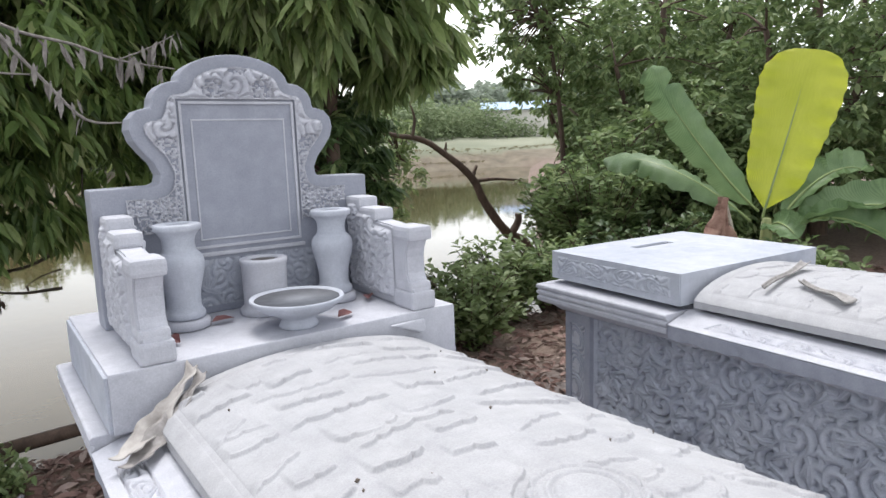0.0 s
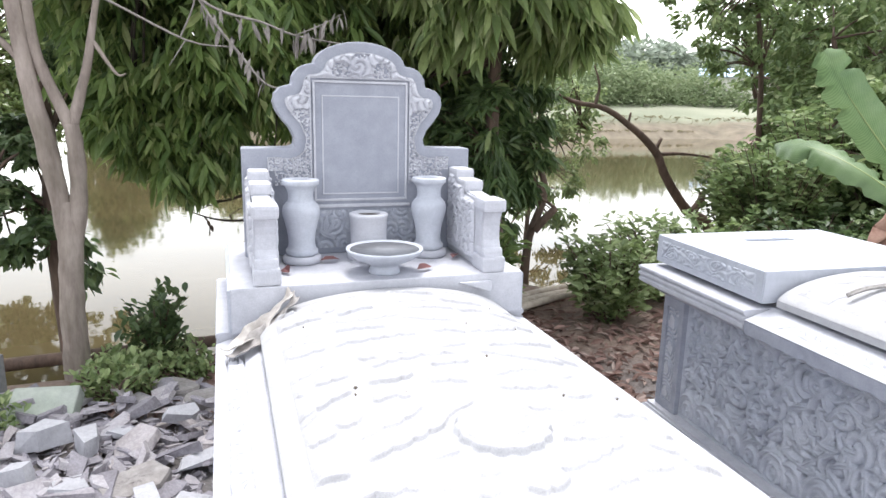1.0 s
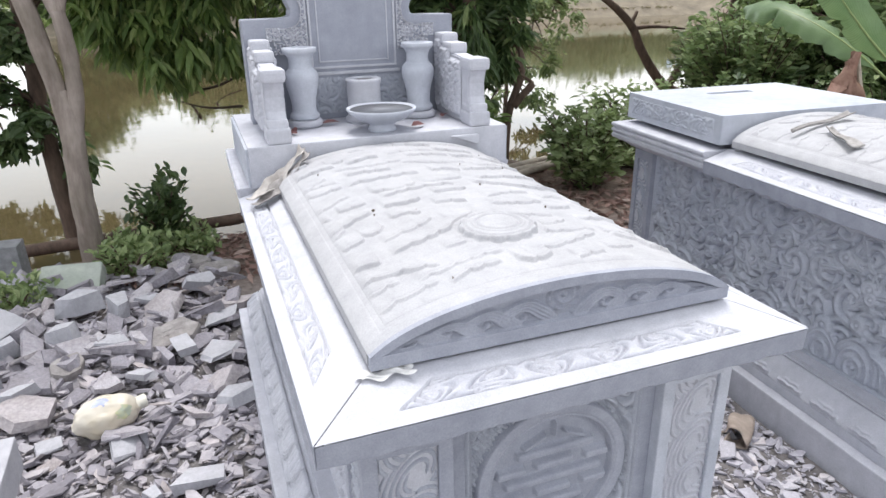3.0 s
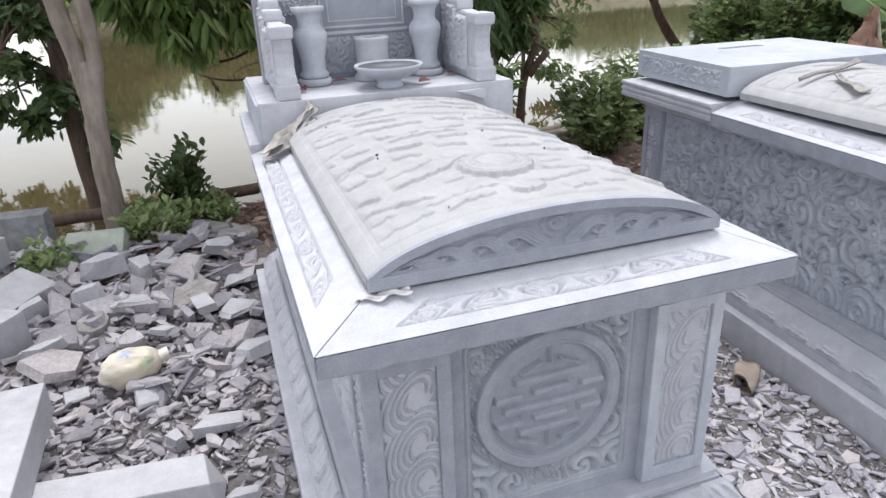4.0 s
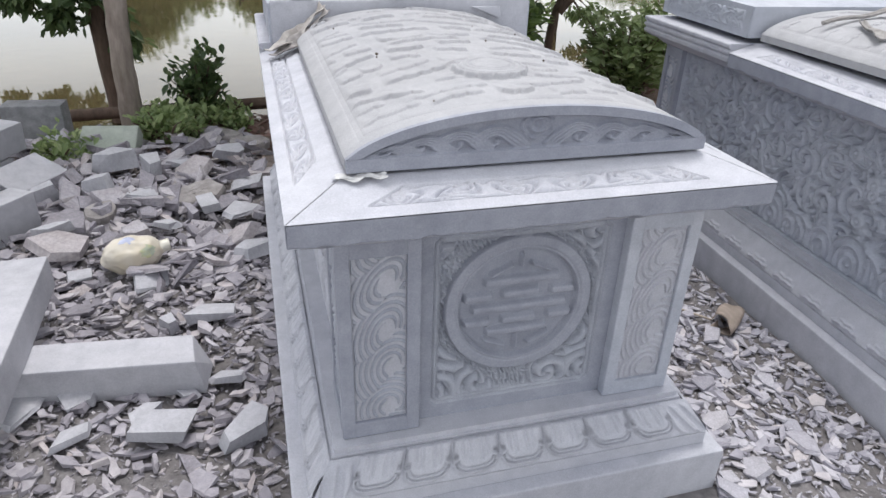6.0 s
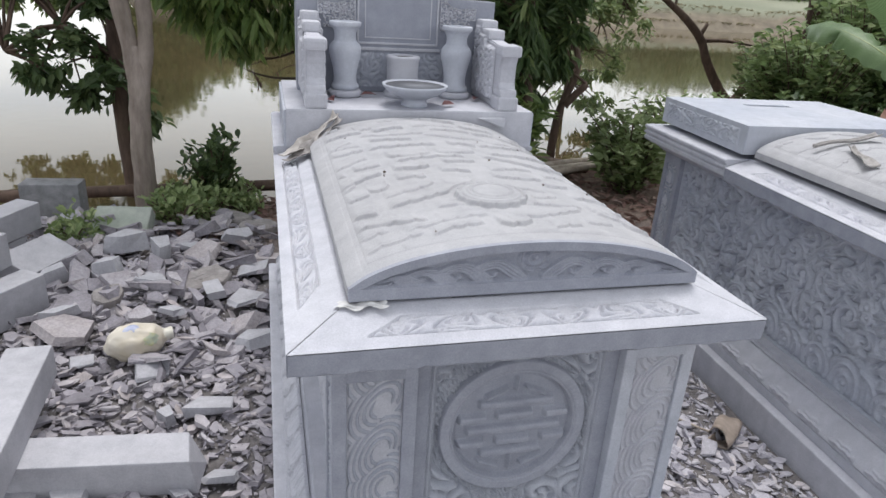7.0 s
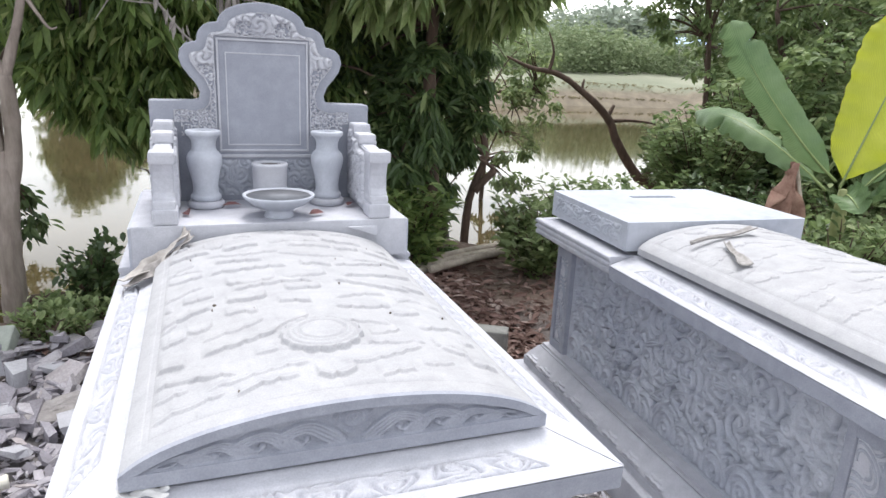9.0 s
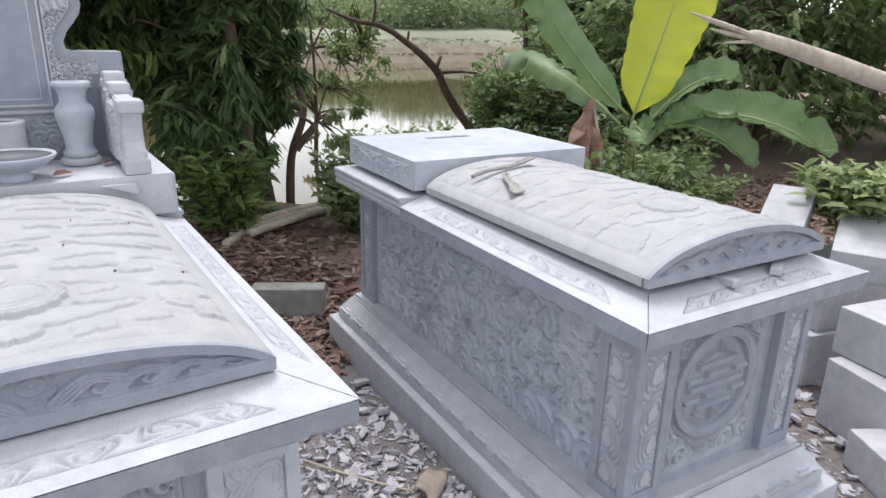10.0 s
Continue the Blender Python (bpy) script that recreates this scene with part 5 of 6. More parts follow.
tree("slender tree with pale smooth forked trunk by the pond edge",
     [([(-0.84, 3.60, -0.10), (-0.84, 3.60, 0.24), (-0.83, 3.60, 0.60), (-0.81, 3.60, 0.87), (-0.82, 3.60, 1.08)], [0.078, 0.070, 0.066, 0.064, 0.045]),
      ([(-0.82, 3.60, 0.75), (-0.84, 3.60, 1.06), (-0.89, 3.60, 1.43), (-0.94, 3.60, 1.78), (-0.98, 3.60, 2.29), (-1.07, 3.60, 3.22)], [0.05, 0.056, 0.052, 0.048, 0.042, 0.028]),
      ([(-0.81, 3.60, 0.75), (-0.75, 3.60, 1.06), (-0.74, 3.60, 1.32), (-0.75, 3.60, 1.52)], [0.045, 0.05, 0.045, 0.042]),
      ([(-0.75, 3.60, 1.49), (-0.83, 3.60, 1.71), (-0.89, 3.60, 1.92), (-0.91, 3.60, 2.29), (-0.92, 3.60, 3.09)], [0.036, 0.032, 0.029, 0.026, 0.016]),
      ([(-0.75, 3.60, 1.49), (-0.69, 3.60, 1.68), (-0.63, 3.60, 1.89), (-0.58, 3.60, 2.14), (-0.35, 3.60, 3.17)], [0.032, 0.028, 0.023, 0.018, 0.010]),
      ([(-0.96, 3.60, 1.85), (-1.08, 3.60, 1.98), (-1.32, 3.60, 2.14), (-1.56, 3.60, 2.27), (-1.95, 3.60, 2.42)], [0.022, 0.018, 0.015, 0.012, 0.006]),
      ([(-0.61, 3.60, 1.98), (-0.54, 3.60, 1.86), (-0.49, 3.60, 1.79), (-0.45, 3.60, 1.80)], [0.014, 0.010, 0.008, 0.004]),
      ([(-0.89, 3.60, 2.16), (-0.74, 3.60, 2.27), (-0.59, 3.60, 2.44)], [0.012, 0.008, 0.004])],
     M_BARK_L, [((-1.0, 3.6, 3.6), (1.0, 0.8, 0.6))], 160, 9, "oval", 0.1, 0.6, M_DARKLEAF, 41, category="tree", twigs=40)

tree("dark leafy tree leaning out over the water",
     [([(-1.2, 5.2, -0.9), (-1.23, 5.2, 0.08), (-1.26, 5.2, 0.7), (-1.22, 5.2, 1.35), (-1.3, 5.1, 2.6)], [0.085, 0.075, 0.07, 0.06, 0.04]),
      ([(-1.25, 5.2, 0.8), (-1.6, 5.1, 1.05), (-2.0, 5.0, 0.85)], [0.03, 0.02, 0.01])],
     M_BARK_M, [((-1.70, 5.1, 0.82), (0.44, 0.3, 0.25)), ((-1.30, 5.1, 0.5), (0.24, 0.22, 0.5)), ((-1.38, 5.2, 1.25), (0.36, 0.3, 0.25)), ((-2.1, 5.3, 1.38), (0.35, 0.3, 0.12)), ((-1.1, 5.4, 1.95), (0.35, 0.4, 0.30)), ((-1.6, 5.55, 2.45), (0.7, 0.4, 0.25)), ((-2.3, 5.3, 2.35), (0.4, 0.3, 0.2))],
     720, 10, "oval", 0.10, 0.5, M_DARKLEAF, 43, category="tree", twigs=120)

# The bright leaf green here also paints in sunlight on the foliage.
tree("light green tree on the bank, reaching over the pond",
     [([(-8.4, 10.8, -0.9), (-7.6, 10.9, 0.8), (-6.4, 11.0, 1.9), (-5.0, 11.0, 2.1), (-3.6, 11.0, 1.9)], [0.16, 0.14, 0.10, 0.06, 0.02]),
      ([(-7.4, 10.9, 1.0), (-6.6, 11.0, 2.9), (-5.2, 10.6, 3.9)], [0.09, 0.06, 0.03])],
     M_BARK_M, [((-3.17, 11.00, 1.43), (1.0, 0.6, 0.42)), ((-4.14, 11.00, 1.75), (0.75, 0.6, 0.35)), ((-3.66, 10.60, 2.65), (0.8, 0.5, 0.4)), ((-3.40, 10.80, 0.95), (0.5, 0.3, 0.25)), ((-2.95, 11.20, 1.15), (0.45, 0.4, 0.3)), ((-3.22, 10.80, 2.09), (1.0, 0.5, 0.5)), ((-2.70, 10.60, 2.85), (1.2, 0.6, 0.7)), ((-1.82, 11.00, 2.33), (1.0, 0.6, 0.5)), ((-1.74, 12.00, 1.75), (0.6, 0.4, 0.3))],
     1700, 9, "oval", 0.14, 0.4, M_YOUNG_LIT, 47, category="tree", twigs=60)

# dense trees on the right bank
for k, (x, y, h, rx, seed) in enumerate(((8.6, 6.1, 4.3, 1.7, 51), (11.0, 7.8, 6.0, 2.2, 52), (8.6, 3.9, 4.6, 1.6, 53), (13.0, 9.6, 6.5, 2.4, 54), (9.6, 1.6, 4.6, 1.9, 55), (12.5, 4.5, 6.0, 2.4, 56), (7.0, 4.7, 2.2, 1.0, 57), (11.5, -1.0, 4.6, 2.0, 58), (9.1, 8.0, 3.6, 1.15, 59), (14.5, 1.2, 7.4, 2.6, 60))):
    tree("dense bushy longan tree on the pond bank",
         [([(x, y, -0.3), (x + 0.1, y, 0.9), (x, y + 0.1, h * 0.5), (x - 0.2, y, h * 0.8)], [0.13, 0.11, 0.08, 0.04]),
          ([(x + 0.05, y, 1.0), (x + 0.7, y - 0.2, h * 0.5), (x + 1.1, y - 0.3, h * 0.75)], [0.07, 0.05, 0.03]),
          ([(x + 0.05, y, 0.8), (x - 0.6, y + 0.2, h * 0.4), (x - 1.0, y + 0.2, h * 0.6)], [0.07, 0.05, 0.03])],
         M_BARK_M, [((x, y, h * 0.72), (rx, rx * 0.9, h * 0.3)), ((x - rx * 0.45, y - 0.3, h * 0.4), (rx * 0.75, rx * 0.7, h * 0.27)), ((x + rx * 0.5, y - 0.2, h * 0.45), (rx * 0.7, rx * 0.7, h * 0.28)), ((x, y - 0.2, h * 0.2), (rx * 0.8, rx * 0.7, h * 0.2))],
         1500, 9, "oval", 0.13, 0.35, M_LONGAN, seed, category="tree", twigs=60)

# airy overhanging growth before the far bank
tree("sparse twiggy sapling with yellowish leaves over the water",
     [([(4.6, 8.9, -0.9), (4.65, 8.9, 0.3), (4.6, 8.8, 1.3), (4.5, 8.8, 2.1)], [0.04, 0.03, 0.02, 0.01]),
      ([(4.65, 8.9, 0.2), (4.85, 8.9, 0.7), (5.1, 8.9, 1.1), (5.5, 8.9, 1.35)], [0.016, 0.012, 0.008, 0.004])],
     M_BARK_M, [((4.7, 8.8, 1.2), (0.8, 0.4, 0.6)), ((5.3, 8.9, 1.1), (0.6, 0.4, 0.35)), ((4.9, 8.8, 1.75), (0.9, 0.4, 0.5)), ((4.3, 8.8, 0.6), (0.5, 0.3, 0.4)), ((5.1, 8.8, 0.5), (0.55, 0.3, 0.35)), ((4.9, 8.8, 0.0), (0.5, 0.3, 0.2))], 560, 6, "oval", 0.10, 0.4, M_WEED, 63, category="tree", twigs=90)

# slim tree standing in front of the far bank
tree("thin-stemmed young tree with airy leaves",
     [([(7.4, 7.1, -0.2), (7.35, 7.1, 1.2), (7.2, 7.05, 2.2), (6.9, 7.0, 3.3), (6.5, 6.9, 4.4)], [0.045, 0.04, 0.035, 0.028, 0.015])],
     M_BARK_M, [((6.6, 6.9, 3.9), (1.1, 0.8, 0.7)), ((7.1, 7.1, 3.2), (0.8, 0.7, 0.7)), ((6.9, 7.1, 2.5), (0.6, 0.5, 0.6)), ((5.45, 7.0, 2.96), (0.35, 0.3, 0.3)), ((6.11, 7.0, 2.78), (0.55, 0.4, 0.35)), ((6.91, 7.0, 2.74), (0.6, 0.4, 0.4))], 640, 8, "oval", 0.11, 0.4, M_LONGAN, 61, category="tree", twigs=120)

# cut trunk leaning from the bank
leaning = holder("fallen_trunk", label="bare cut tree trunk leaning over the water", category="dead tree")
bm = bmesh.new()
tube([(7.95, 8.2, -0.75), (7.55, 8.2, -0.2), (7.13, 8.2, 0.05), (6.69, 8.2, 0.56), (6.4, 8.2, 1.03), (5.87, 8.2, 1.42), (5.45, 8.2, 1.64), (5.0, 8.2, 1.71), (4.5, 8.0, 1.85)], [0.10, 0.092, 0.083, 0.07, 0.062, 0.05, 0.042, 0.032, 0.013], 12, 0.12, 3, bm)
tube([(7.2, 8.15, 0.02), (7.3, 8.1, 0.22), (7.31, 8.1, 0.36)], [0.07, 0.065, 0.06], 8, 0.1, 4, bm)
tube([(6.42, 8.2, 1.0), (6.52, 8.2, 1.2)], [0.04, 0.025], 6, 0.1, 5, bm)
tube([(5.9, 8.2, 1.4), (5.93, 8.2, 1.58)], [0.025, 0.015], 6, 0.1, 6, bm)
tube([(5.3, 8.2, 1.66), (5.36, 8.2, 1.95), (5.25, 8.2, 2.25)], [0.03, 0.02, 0.008], 6, 0.1, 6, bm)
tube([(6.5, 8.2, 0.95), (6.9, 8.2, 0.96), (7.5, 8.25, 0.9)], [0.035, 0.027, 0.014], 6, 0.1, 6, bm)
part("trunk", bm, M_BARK_M, leaning, smooth=True)


# ---- shrubs and weeds ----
def shrub(label, at_, h, spread, stems, per, kind, length, material, seed, category="shrub"):
    rs = np.random.RandomState(seed)
    S = holder("shrub", pose(*at_), label=label, category=category)
    bm = bmesh.new()
    C, O = [], []
    for k in range(stems):
        a, r = rs.uniform(0, 6.28), spread * rs.uniform(0.1, 1.0) ** 0.7
        hh = h * rs.uniform(0.45, 1.0)
        top = np.array((r * math.cos(a), r * math.sin(a), hh))
        mid = top * 0.55 + np.array((0, 0, hh * 0.1))
        tube([(0.1 * top[0], 0.1 * top[1], -0.08), tuple(mid), tuple(top)], [0.010, 0.007, 0.003], 5, 0, k, bm)
        for t in np.linspace(0.35, 1.0, 7):
            C.append(np.array((0, 0, -0.05)) * (1 - t) + (mid * 2 * t * (1 - t) * 0.9 + top * t * t + mid * 0.0) + rs.normal(0, 0.015, 3))
            O.append((top[0] * 0.5, top[1] * 0.5, 0.4))
    part("woody_base", bm, M_BARK_M, S)
    bases, heads, lens = tufts(rs, np.array(C), np.array(O) / max(spread, 0.2), per, 1.0, length, 0.0)
    part("foliage", leaves("foliage", bases, heads, lens, kind, rs, 0.5), material, S)
    return S


shrub("small upright dark-leaved shrub at the water's edge", (-0.40, 3.72, -0.02), 0.46, 0.20, 26, 5, "oval", 0.09, M_DARKLEAF, 71)
shrub("rounded leafy bush with pale new leaves", (2.93, 3.8, -0.05), 0.72, 0.40, 60, 6, "oval", 0.10, M_BUSH, 72)
shrub("rounded leafy bush at the pond edge", (3.6, 4.25, -0.1), 0.8, 0.42, 50, 6, "oval", 0.10, M_BUSH, 73)
shrub("low leafy bush beside the mango trunk", (1.9, 4.1, 0.0), 0.7, 0.35, 40, 5, "long", 0.16, M_MANGO, 74)
shrub("low weedy shrub at the water's edge", (-2.2, 3.9, -0.05), 0.3, 0.3, 20, 5, "oval", 0.08, M_DARKLEAF, 75)
for k, (x, y, h, s) in enumerate(((-1.10, 2.95, 0.24, 0.16), (-0.62, 3.2, 0.27, 0.24), (-0.50, 3.32, 0.22, 0.2), (-0.42, 3.5, 0.2, 0.2), (-0.18, 3.45, 0.12, 0.16), (-0.25, 3.7, 0.14, 0.22), (-0.6, 3.6, 0.16, 0.22), (-1.13, 2.80, 0.2, 0.12))):
    shrub("low clump of light green weeds among the stones", (x, y, 0.0), 0.75 * h, s, 9, 4, "oval", 0.07, M_WEED, 80 + k, "weeds")
for k, (x, y, h, s) in enumerate(((4.1, 1.95, 0.85, 0.42), (4.6, 3.2, 0.7, 0.6), (5.3, 2.6, 0.6, 0.6), (5.2, 3.9, 0.8, 0.7), (4.2, 4.2, 0.7, 0.5), (3.9, 1.4, 0.28, 0.4), (5.9, 3.4, 0.7, 0.7))):
    shrub("tangled green undergrowth on the bank", (x, y, 0.0), h, s, 46, 6, "oval", 0.10, M_DARKLEAF if k % 2 else M_LONGAN, 90 + k, "undergrowth")

for k, (x, y, h, s) in enumerate(((5.4, 4.7, 1.45, 0.6), (6.3, 4.9, 1.8, 0.8), (5.9, 5.7, 1.2, 0.5), (7.4, 5.9, 1.9, 0.8))):
    shrub("thick leafy bush on the pond bank", (x, y, -0.1), h, s, 110, 7, "oval", 0.12, M_LONGAN, 130 + k, "bush")

# ---- fallen leaves ----
rs = np.random.RandomState(17)
nl = 15200
lx = np.concatenate((rs.uniform(1.08, 2.3, 8000), rs.uniform(-0.6, 1.2, 1500), rs.uniform(2.0, 6.5, 2700), rs.uniform(4.3, 7.5, 3000)))
ly = np.concatenate((rs.uniform(1.7, 4.6, 8000), rs.uniform(2.9, 4.5, 1500), rs.uniform(2.3, 4.4, 2700), rs.uniform(0.6, 3.0, 3000)))
lb = np.stack((lx, ly, ground_z(lx, ly) + rs.uniform(0.004, 0.03, nl)), -1)
la = rs.uniform(0, 6.28, nl)
lh = np.stack((np.cos(la), np.sin(la), rs.normal(0.08, 0.22, nl)), -1)
litter = part("leaf_litter", leaves("leaf_litter", lb, lh, rs.uniform(0.05, 0.14, nl), "long", rs, 0.5), M_DRYLEAF)
tagged(litter, "reddish brown fallen leaves lying on the earth", "leaf litter", kind="stuff")


# ---- banana plants ----
def midrib_line(path):
    """Sixty places along a smooth curve through the given ones."""
    pts = np.array(path, float)
    t = np.linspace(0, 1, 60)
    tt = np.linspace(0, 1, len(pts))
    deg = min(3, len(pts) - 1)
    return np.stack([np.polyval(np.polyfit(tt, pts[:, i], deg), t) for i in range(3)], -1), t


def banana(label, foot, leaves_, trunk_h, seed):
    B = holder("banana_plant", label=label, category="banana plant")
    x, y, z = foot
    part("stem", tube([(x, y, z - 0.1), (x + 0.01, y, z + trunk_h * 0.6), (x, y, z + trunk_h)], [0.06, 0.05, 0.03], 12, 0.05, seed), M_BSTEM, B, smooth=True)
    for k, (path, side, width, material, curl) in enumerate(leaves_):
        mid, t = midrib_line(path)
        s = Vector(side)
        tan = np.gradient(mid, axis=0)
        tan /= np.linalg.norm(tan, axis=1, keepdims=True)
        sd = np.array(s)[None, :] - tan * (tan @ np.array(s))[:, None]
        sd /= np.linalg.norm(sd, axis=1, keepdims=True)
        nrm = np.cross(sd, tan)
        wid = width * np.clip((t - 0.06) / 0.14, 0, 1) ** 0.6 * np.clip(1 - ((t - 0.5) / 0.52) ** 4, 0, 1) ** 0.6
        wid = wid * (0.55 + 0.62 * t) if k == 0 else wid * (0.75 + 0.35 * t)
        g = np.random.RandomState(seed * 7 + k)
        a = np.linspace(-1, 1, 21)
        ph = g.uniform(0, 6)
        ragged = 1 + (0.03 if k else 0.008) * np.sin(t * 37 + ph) + 0.02 * np.sin(t * 71 + ph)
        reach = np.ones((60, 2))
        for c0 in range(7 if k else 0):
            at_, deep = g.uniform(0.2, 0.98), g.uniform(0.2, 0.6)
            sidek = g.randint(2)
            reach[:, sidek] *= 1 - deep * np.exp(-((t - at_) / 0.014) ** 2)
        if k:
            reach *= (1 - smooth01((t - 0.93) / 0.07)[:, None] * g.uniform(0.2, 0.5, (60, 1)))
        out = np.where(a[None, :] < 0, reach[:, :1], reach[:, 1:])
        place = mid[:, None, :] + sd[:, None, :] * (a[None, :] * out * (wid * ragged)[:, None])[..., None]
        drop = curl * a[None, :] ** 2 * wid[:, None] + 0.012 * np.sin(t[:, None] * 55 + ph) * np.abs(a)[None, :] ** 2
        place = place - nrm[:, None, :] * drop[..., None]
        lf = part("leaf", sheet("leaf", place), material, B)
        part("midrib", tube([tuple(mid[i] - nrm[i] * 0.004) for i in range(0, 60, 6)], [0.010 - 0.0008 * j for j in range(10)], 8), M_BRIB, lf, smooth=True)
    return B


def banana_mat(name, a, b2, through):
    m, n, l, b = mat(name)
    t = tex(n, l, 5, 5, 0.6)
    w = n.new("ShaderNodeTexWave")
    w.inputs["Scale"].default_value, w.inputs["Distortion"].default_value, w.inputs["Detail"].default_value = 28, 2.0, 3
    col = ramp(n, l, t.outputs["Fac"], [(0.3, a), (0.7, b2)]).outputs["Color"]
    col = mix(n, l, "MULTIPLY", 0.25, col, w.outputs["Color"])
    l.new(col, b.inputs["Base Color"])
    b.inputs["Roughness"].default_value = 0.42
    tr = n.new("ShaderNodeBsdfTranslucent")
    l.new(col, tr.inputs["Color"])
    ms = n.new("ShaderNodeMixShader")
    ms.inputs["Fac"].default_value = through
    l.new(b.outputs["BSDF"], ms.inputs[1])
    l.new(tr.outputs["BSDF"], ms.inputs[2])
    l.new(ms.outputs["Shader"], n["Material Output"].inputs["Surface"])
    bump(n, l, b, w.outputs["Fac"], 0.15, 0.004)
    return m


M_BGREEN = banana_mat("banana_leaf_green", (0.13, 0.22, 0.095), (0.22, 0.325, 0.155), 0.35)
M_BYELLOW = banana_mat("banana_leaf_yellow", (0.52, 0.58, 0.05), (0.66, 0.70, 0.09), 0.45)
M_BSTEM = plain("banana_stem", (0.16, 0.2, 0.07), (0.34, 0.36, 0.16), 10, 0.5, 0.2)
M_BRIB = plain("banana_rib", (0.20, 0.27, 0.10), (0.29, 0.35, 0.15), 12, 0.5, 0.1)

banana("banana plant with one yellow upright leaf and green drooping leaves", (4.37, 2.25, 0.1), [
    ([(4.35, 2.27, 1.0), (4.42, 2.20, 1.4), (4.50, 2.14, 1.8), (4.56, 2.10, 2.14)], (0.55, -0.83, 0.05), 0.275, M_BYELLOW, 0.10),
    ([(4.32, 2.28, 1.05), (4.02, 2.40, 1.35), (3.72, 2.52, 1.72), (3.50, 2.60, 2.03)], (0.5, -0.6, 0.6), 0.125, M_BGREEN, 0.5),
    ([(4.30, 2.32, 0.98), (4.07, 2.65, 1.28), (4.02, 3.05, 1.42), (4.12, 3.50, 1.42)], (0.7, 0.2, 0.5), 0.125, M_BGREEN, 0.5),
    ([(4.42, 2.20, 0.95), (4.58, 2.06, 1.22), (4.78, 1.95, 1.33), (4.95, 1.86, 1.30)], (0.3, 0.6, 0.5), 0.12, M_BGREEN, 0.7),
    ([(4.40, 2.15, 0.90), (4.52, 1.85, 1.08), (4.68, 1.48, 1.09), (4.84, 1.08, 0.90)], (0.8, 0.1, 0.5), 0.15, M_BGREEN, 0.75),
    ([(4.38, 2.10, 0.88), (4.42, 1.90, 1.02), (4.48, 1.65, 0.98), (4.55, 1.40, 0.80)], (0.7, 0.2, 0.5), 0.11, M_BGREEN, 0.8),
    ([(4.34, 2.20, 0.92), (4.17, 2.05, 1.0), (4.12, 1.90, 0.92)], (0.6, -0.3, 0.5), 0.10, M_BGREEN, 0.5),
], 0.9, 5)

withered = holder("dry_banana_leaf", label="brown withered banana leaf hanging in folds", category="dry leaf")
u, v = np.meshgrid(np.linspace(-1, 1, 30), np.linspace(0, 1, 26))
part("blade", sheet("blade", np.stack((4.02 + 0.2 * u * v + 0.03 * np.sin(u * 7 + v * 5), 2.38 - 0.10 * u * v + 0.05 * np.sin(u * 9), 1.13 - 0.48 * v + 0.04 * np.sin(u * 5 + v * 9)), -1)), plain("dry_banana", (0.2, 0.1, 0.075), (0.42, 0.27, 0.21), 14, 0.8, 0.4), withered)
part("stalk", tube([(4.05, 2.37, 1.14), (4.15, 2.3, 0.6), (4.2, 2.3, 0.0)], [0.012, 0.02, 0.03], 8), M_WOOD, withered)

# ---- far bank ----
rs = np.random.RandomState(23)
nf = 5600
fx_ = np.concatenate((rs.uniform(6, 82, 5000), rs.uniform(-60, 6, 600)))
left_ = fx_ < 6
fy_ = rs.uniform(46, 60, nf) + fx_ * 0.05
fy_ = np.where(left_, rs.uniform(121, 126, nf), fy_)
hump = 2.1 + 0.9 * np.sin(fx_ * 0.23) + 0.5 * np.sin(fx_ * 0.61 + 1) + rs.uniform(0, 0.9, nf)
hump = np.where(left_, np.where(fx_ > -1.5, 2.2, 0.6), hump)
fc = np.stack((fx_, fy_, 1.5 + hump * rs.uniform(0.03, 1, nf)), -1)
lane = fx_ / (fy_ + 1)
fc = fc[~((lane > 0.82) & (lane < 0.95) & (fy_ < 56) & (fc[:, 2] > 3.7))]
fo = rs.normal(0, 1, (len(fc), 3))
bs, hd, ln = tufts(rs, fc + rs.normal(0, 0.3, fc.shape), fo * 0.5, 22, 1.0, 0.42, -0.1)
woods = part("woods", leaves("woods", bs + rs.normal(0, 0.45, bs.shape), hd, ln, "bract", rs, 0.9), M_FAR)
tagged(woods, "belt of distant green trees and bananas beyond the pond", "woods", kind="stuff")
nf = 1500
fx_ = rs.uniform(-7.2, 9, nf)
crown_ = 3.6 + 0.7 * np.sin(fx_ * 1.1) + 0.5 * np.sin(fx_ * 2.7 + 1) + 2.9 * np.exp(-((fx_ + 5.9) / 1.0) ** 2)
fc = np.stack((fx_, rs.uniform(38.5, 41, nf), -0.2 + crown_ * rs.uniform(0.0, 1, nf) ** 0.8), -1)
bs, hd, ln = tufts(rs, fc, rs.normal(0, 0.5, (nf, 3)), 24, 1.0, 0.42, -0.1)
belt = part("bank_trees", leaves("bank_trees", bs + rs.normal(0, 0.35, bs.shape), hd, ln, "bract", rs, 0.9), M_LONGAN)
tagged(belt, "low belt of trees on the far bank mirrored in the pond", "woods", kind="stuff")
nf = 3000
fx_ = rs.uniform(18, 150, nf)
fc = np.stack((fx_, rs.uniform(95, 120, nf), 2 + (10 + 3.0 * np.sin(fx_ * 0.06 - 2.0) + 2.5 * np.sin(fx_ * 0.17 + 3.6)) * smooth01((fx_ - 40) / 45) * rs.uniform(0.02, 1, nf) ** 0.8), -1)
bs, hd, ln = tufts(rs, fc, rs.normal(0, 0.5, (nf, 3)), 20, 1.0, 1.7, -0.1)
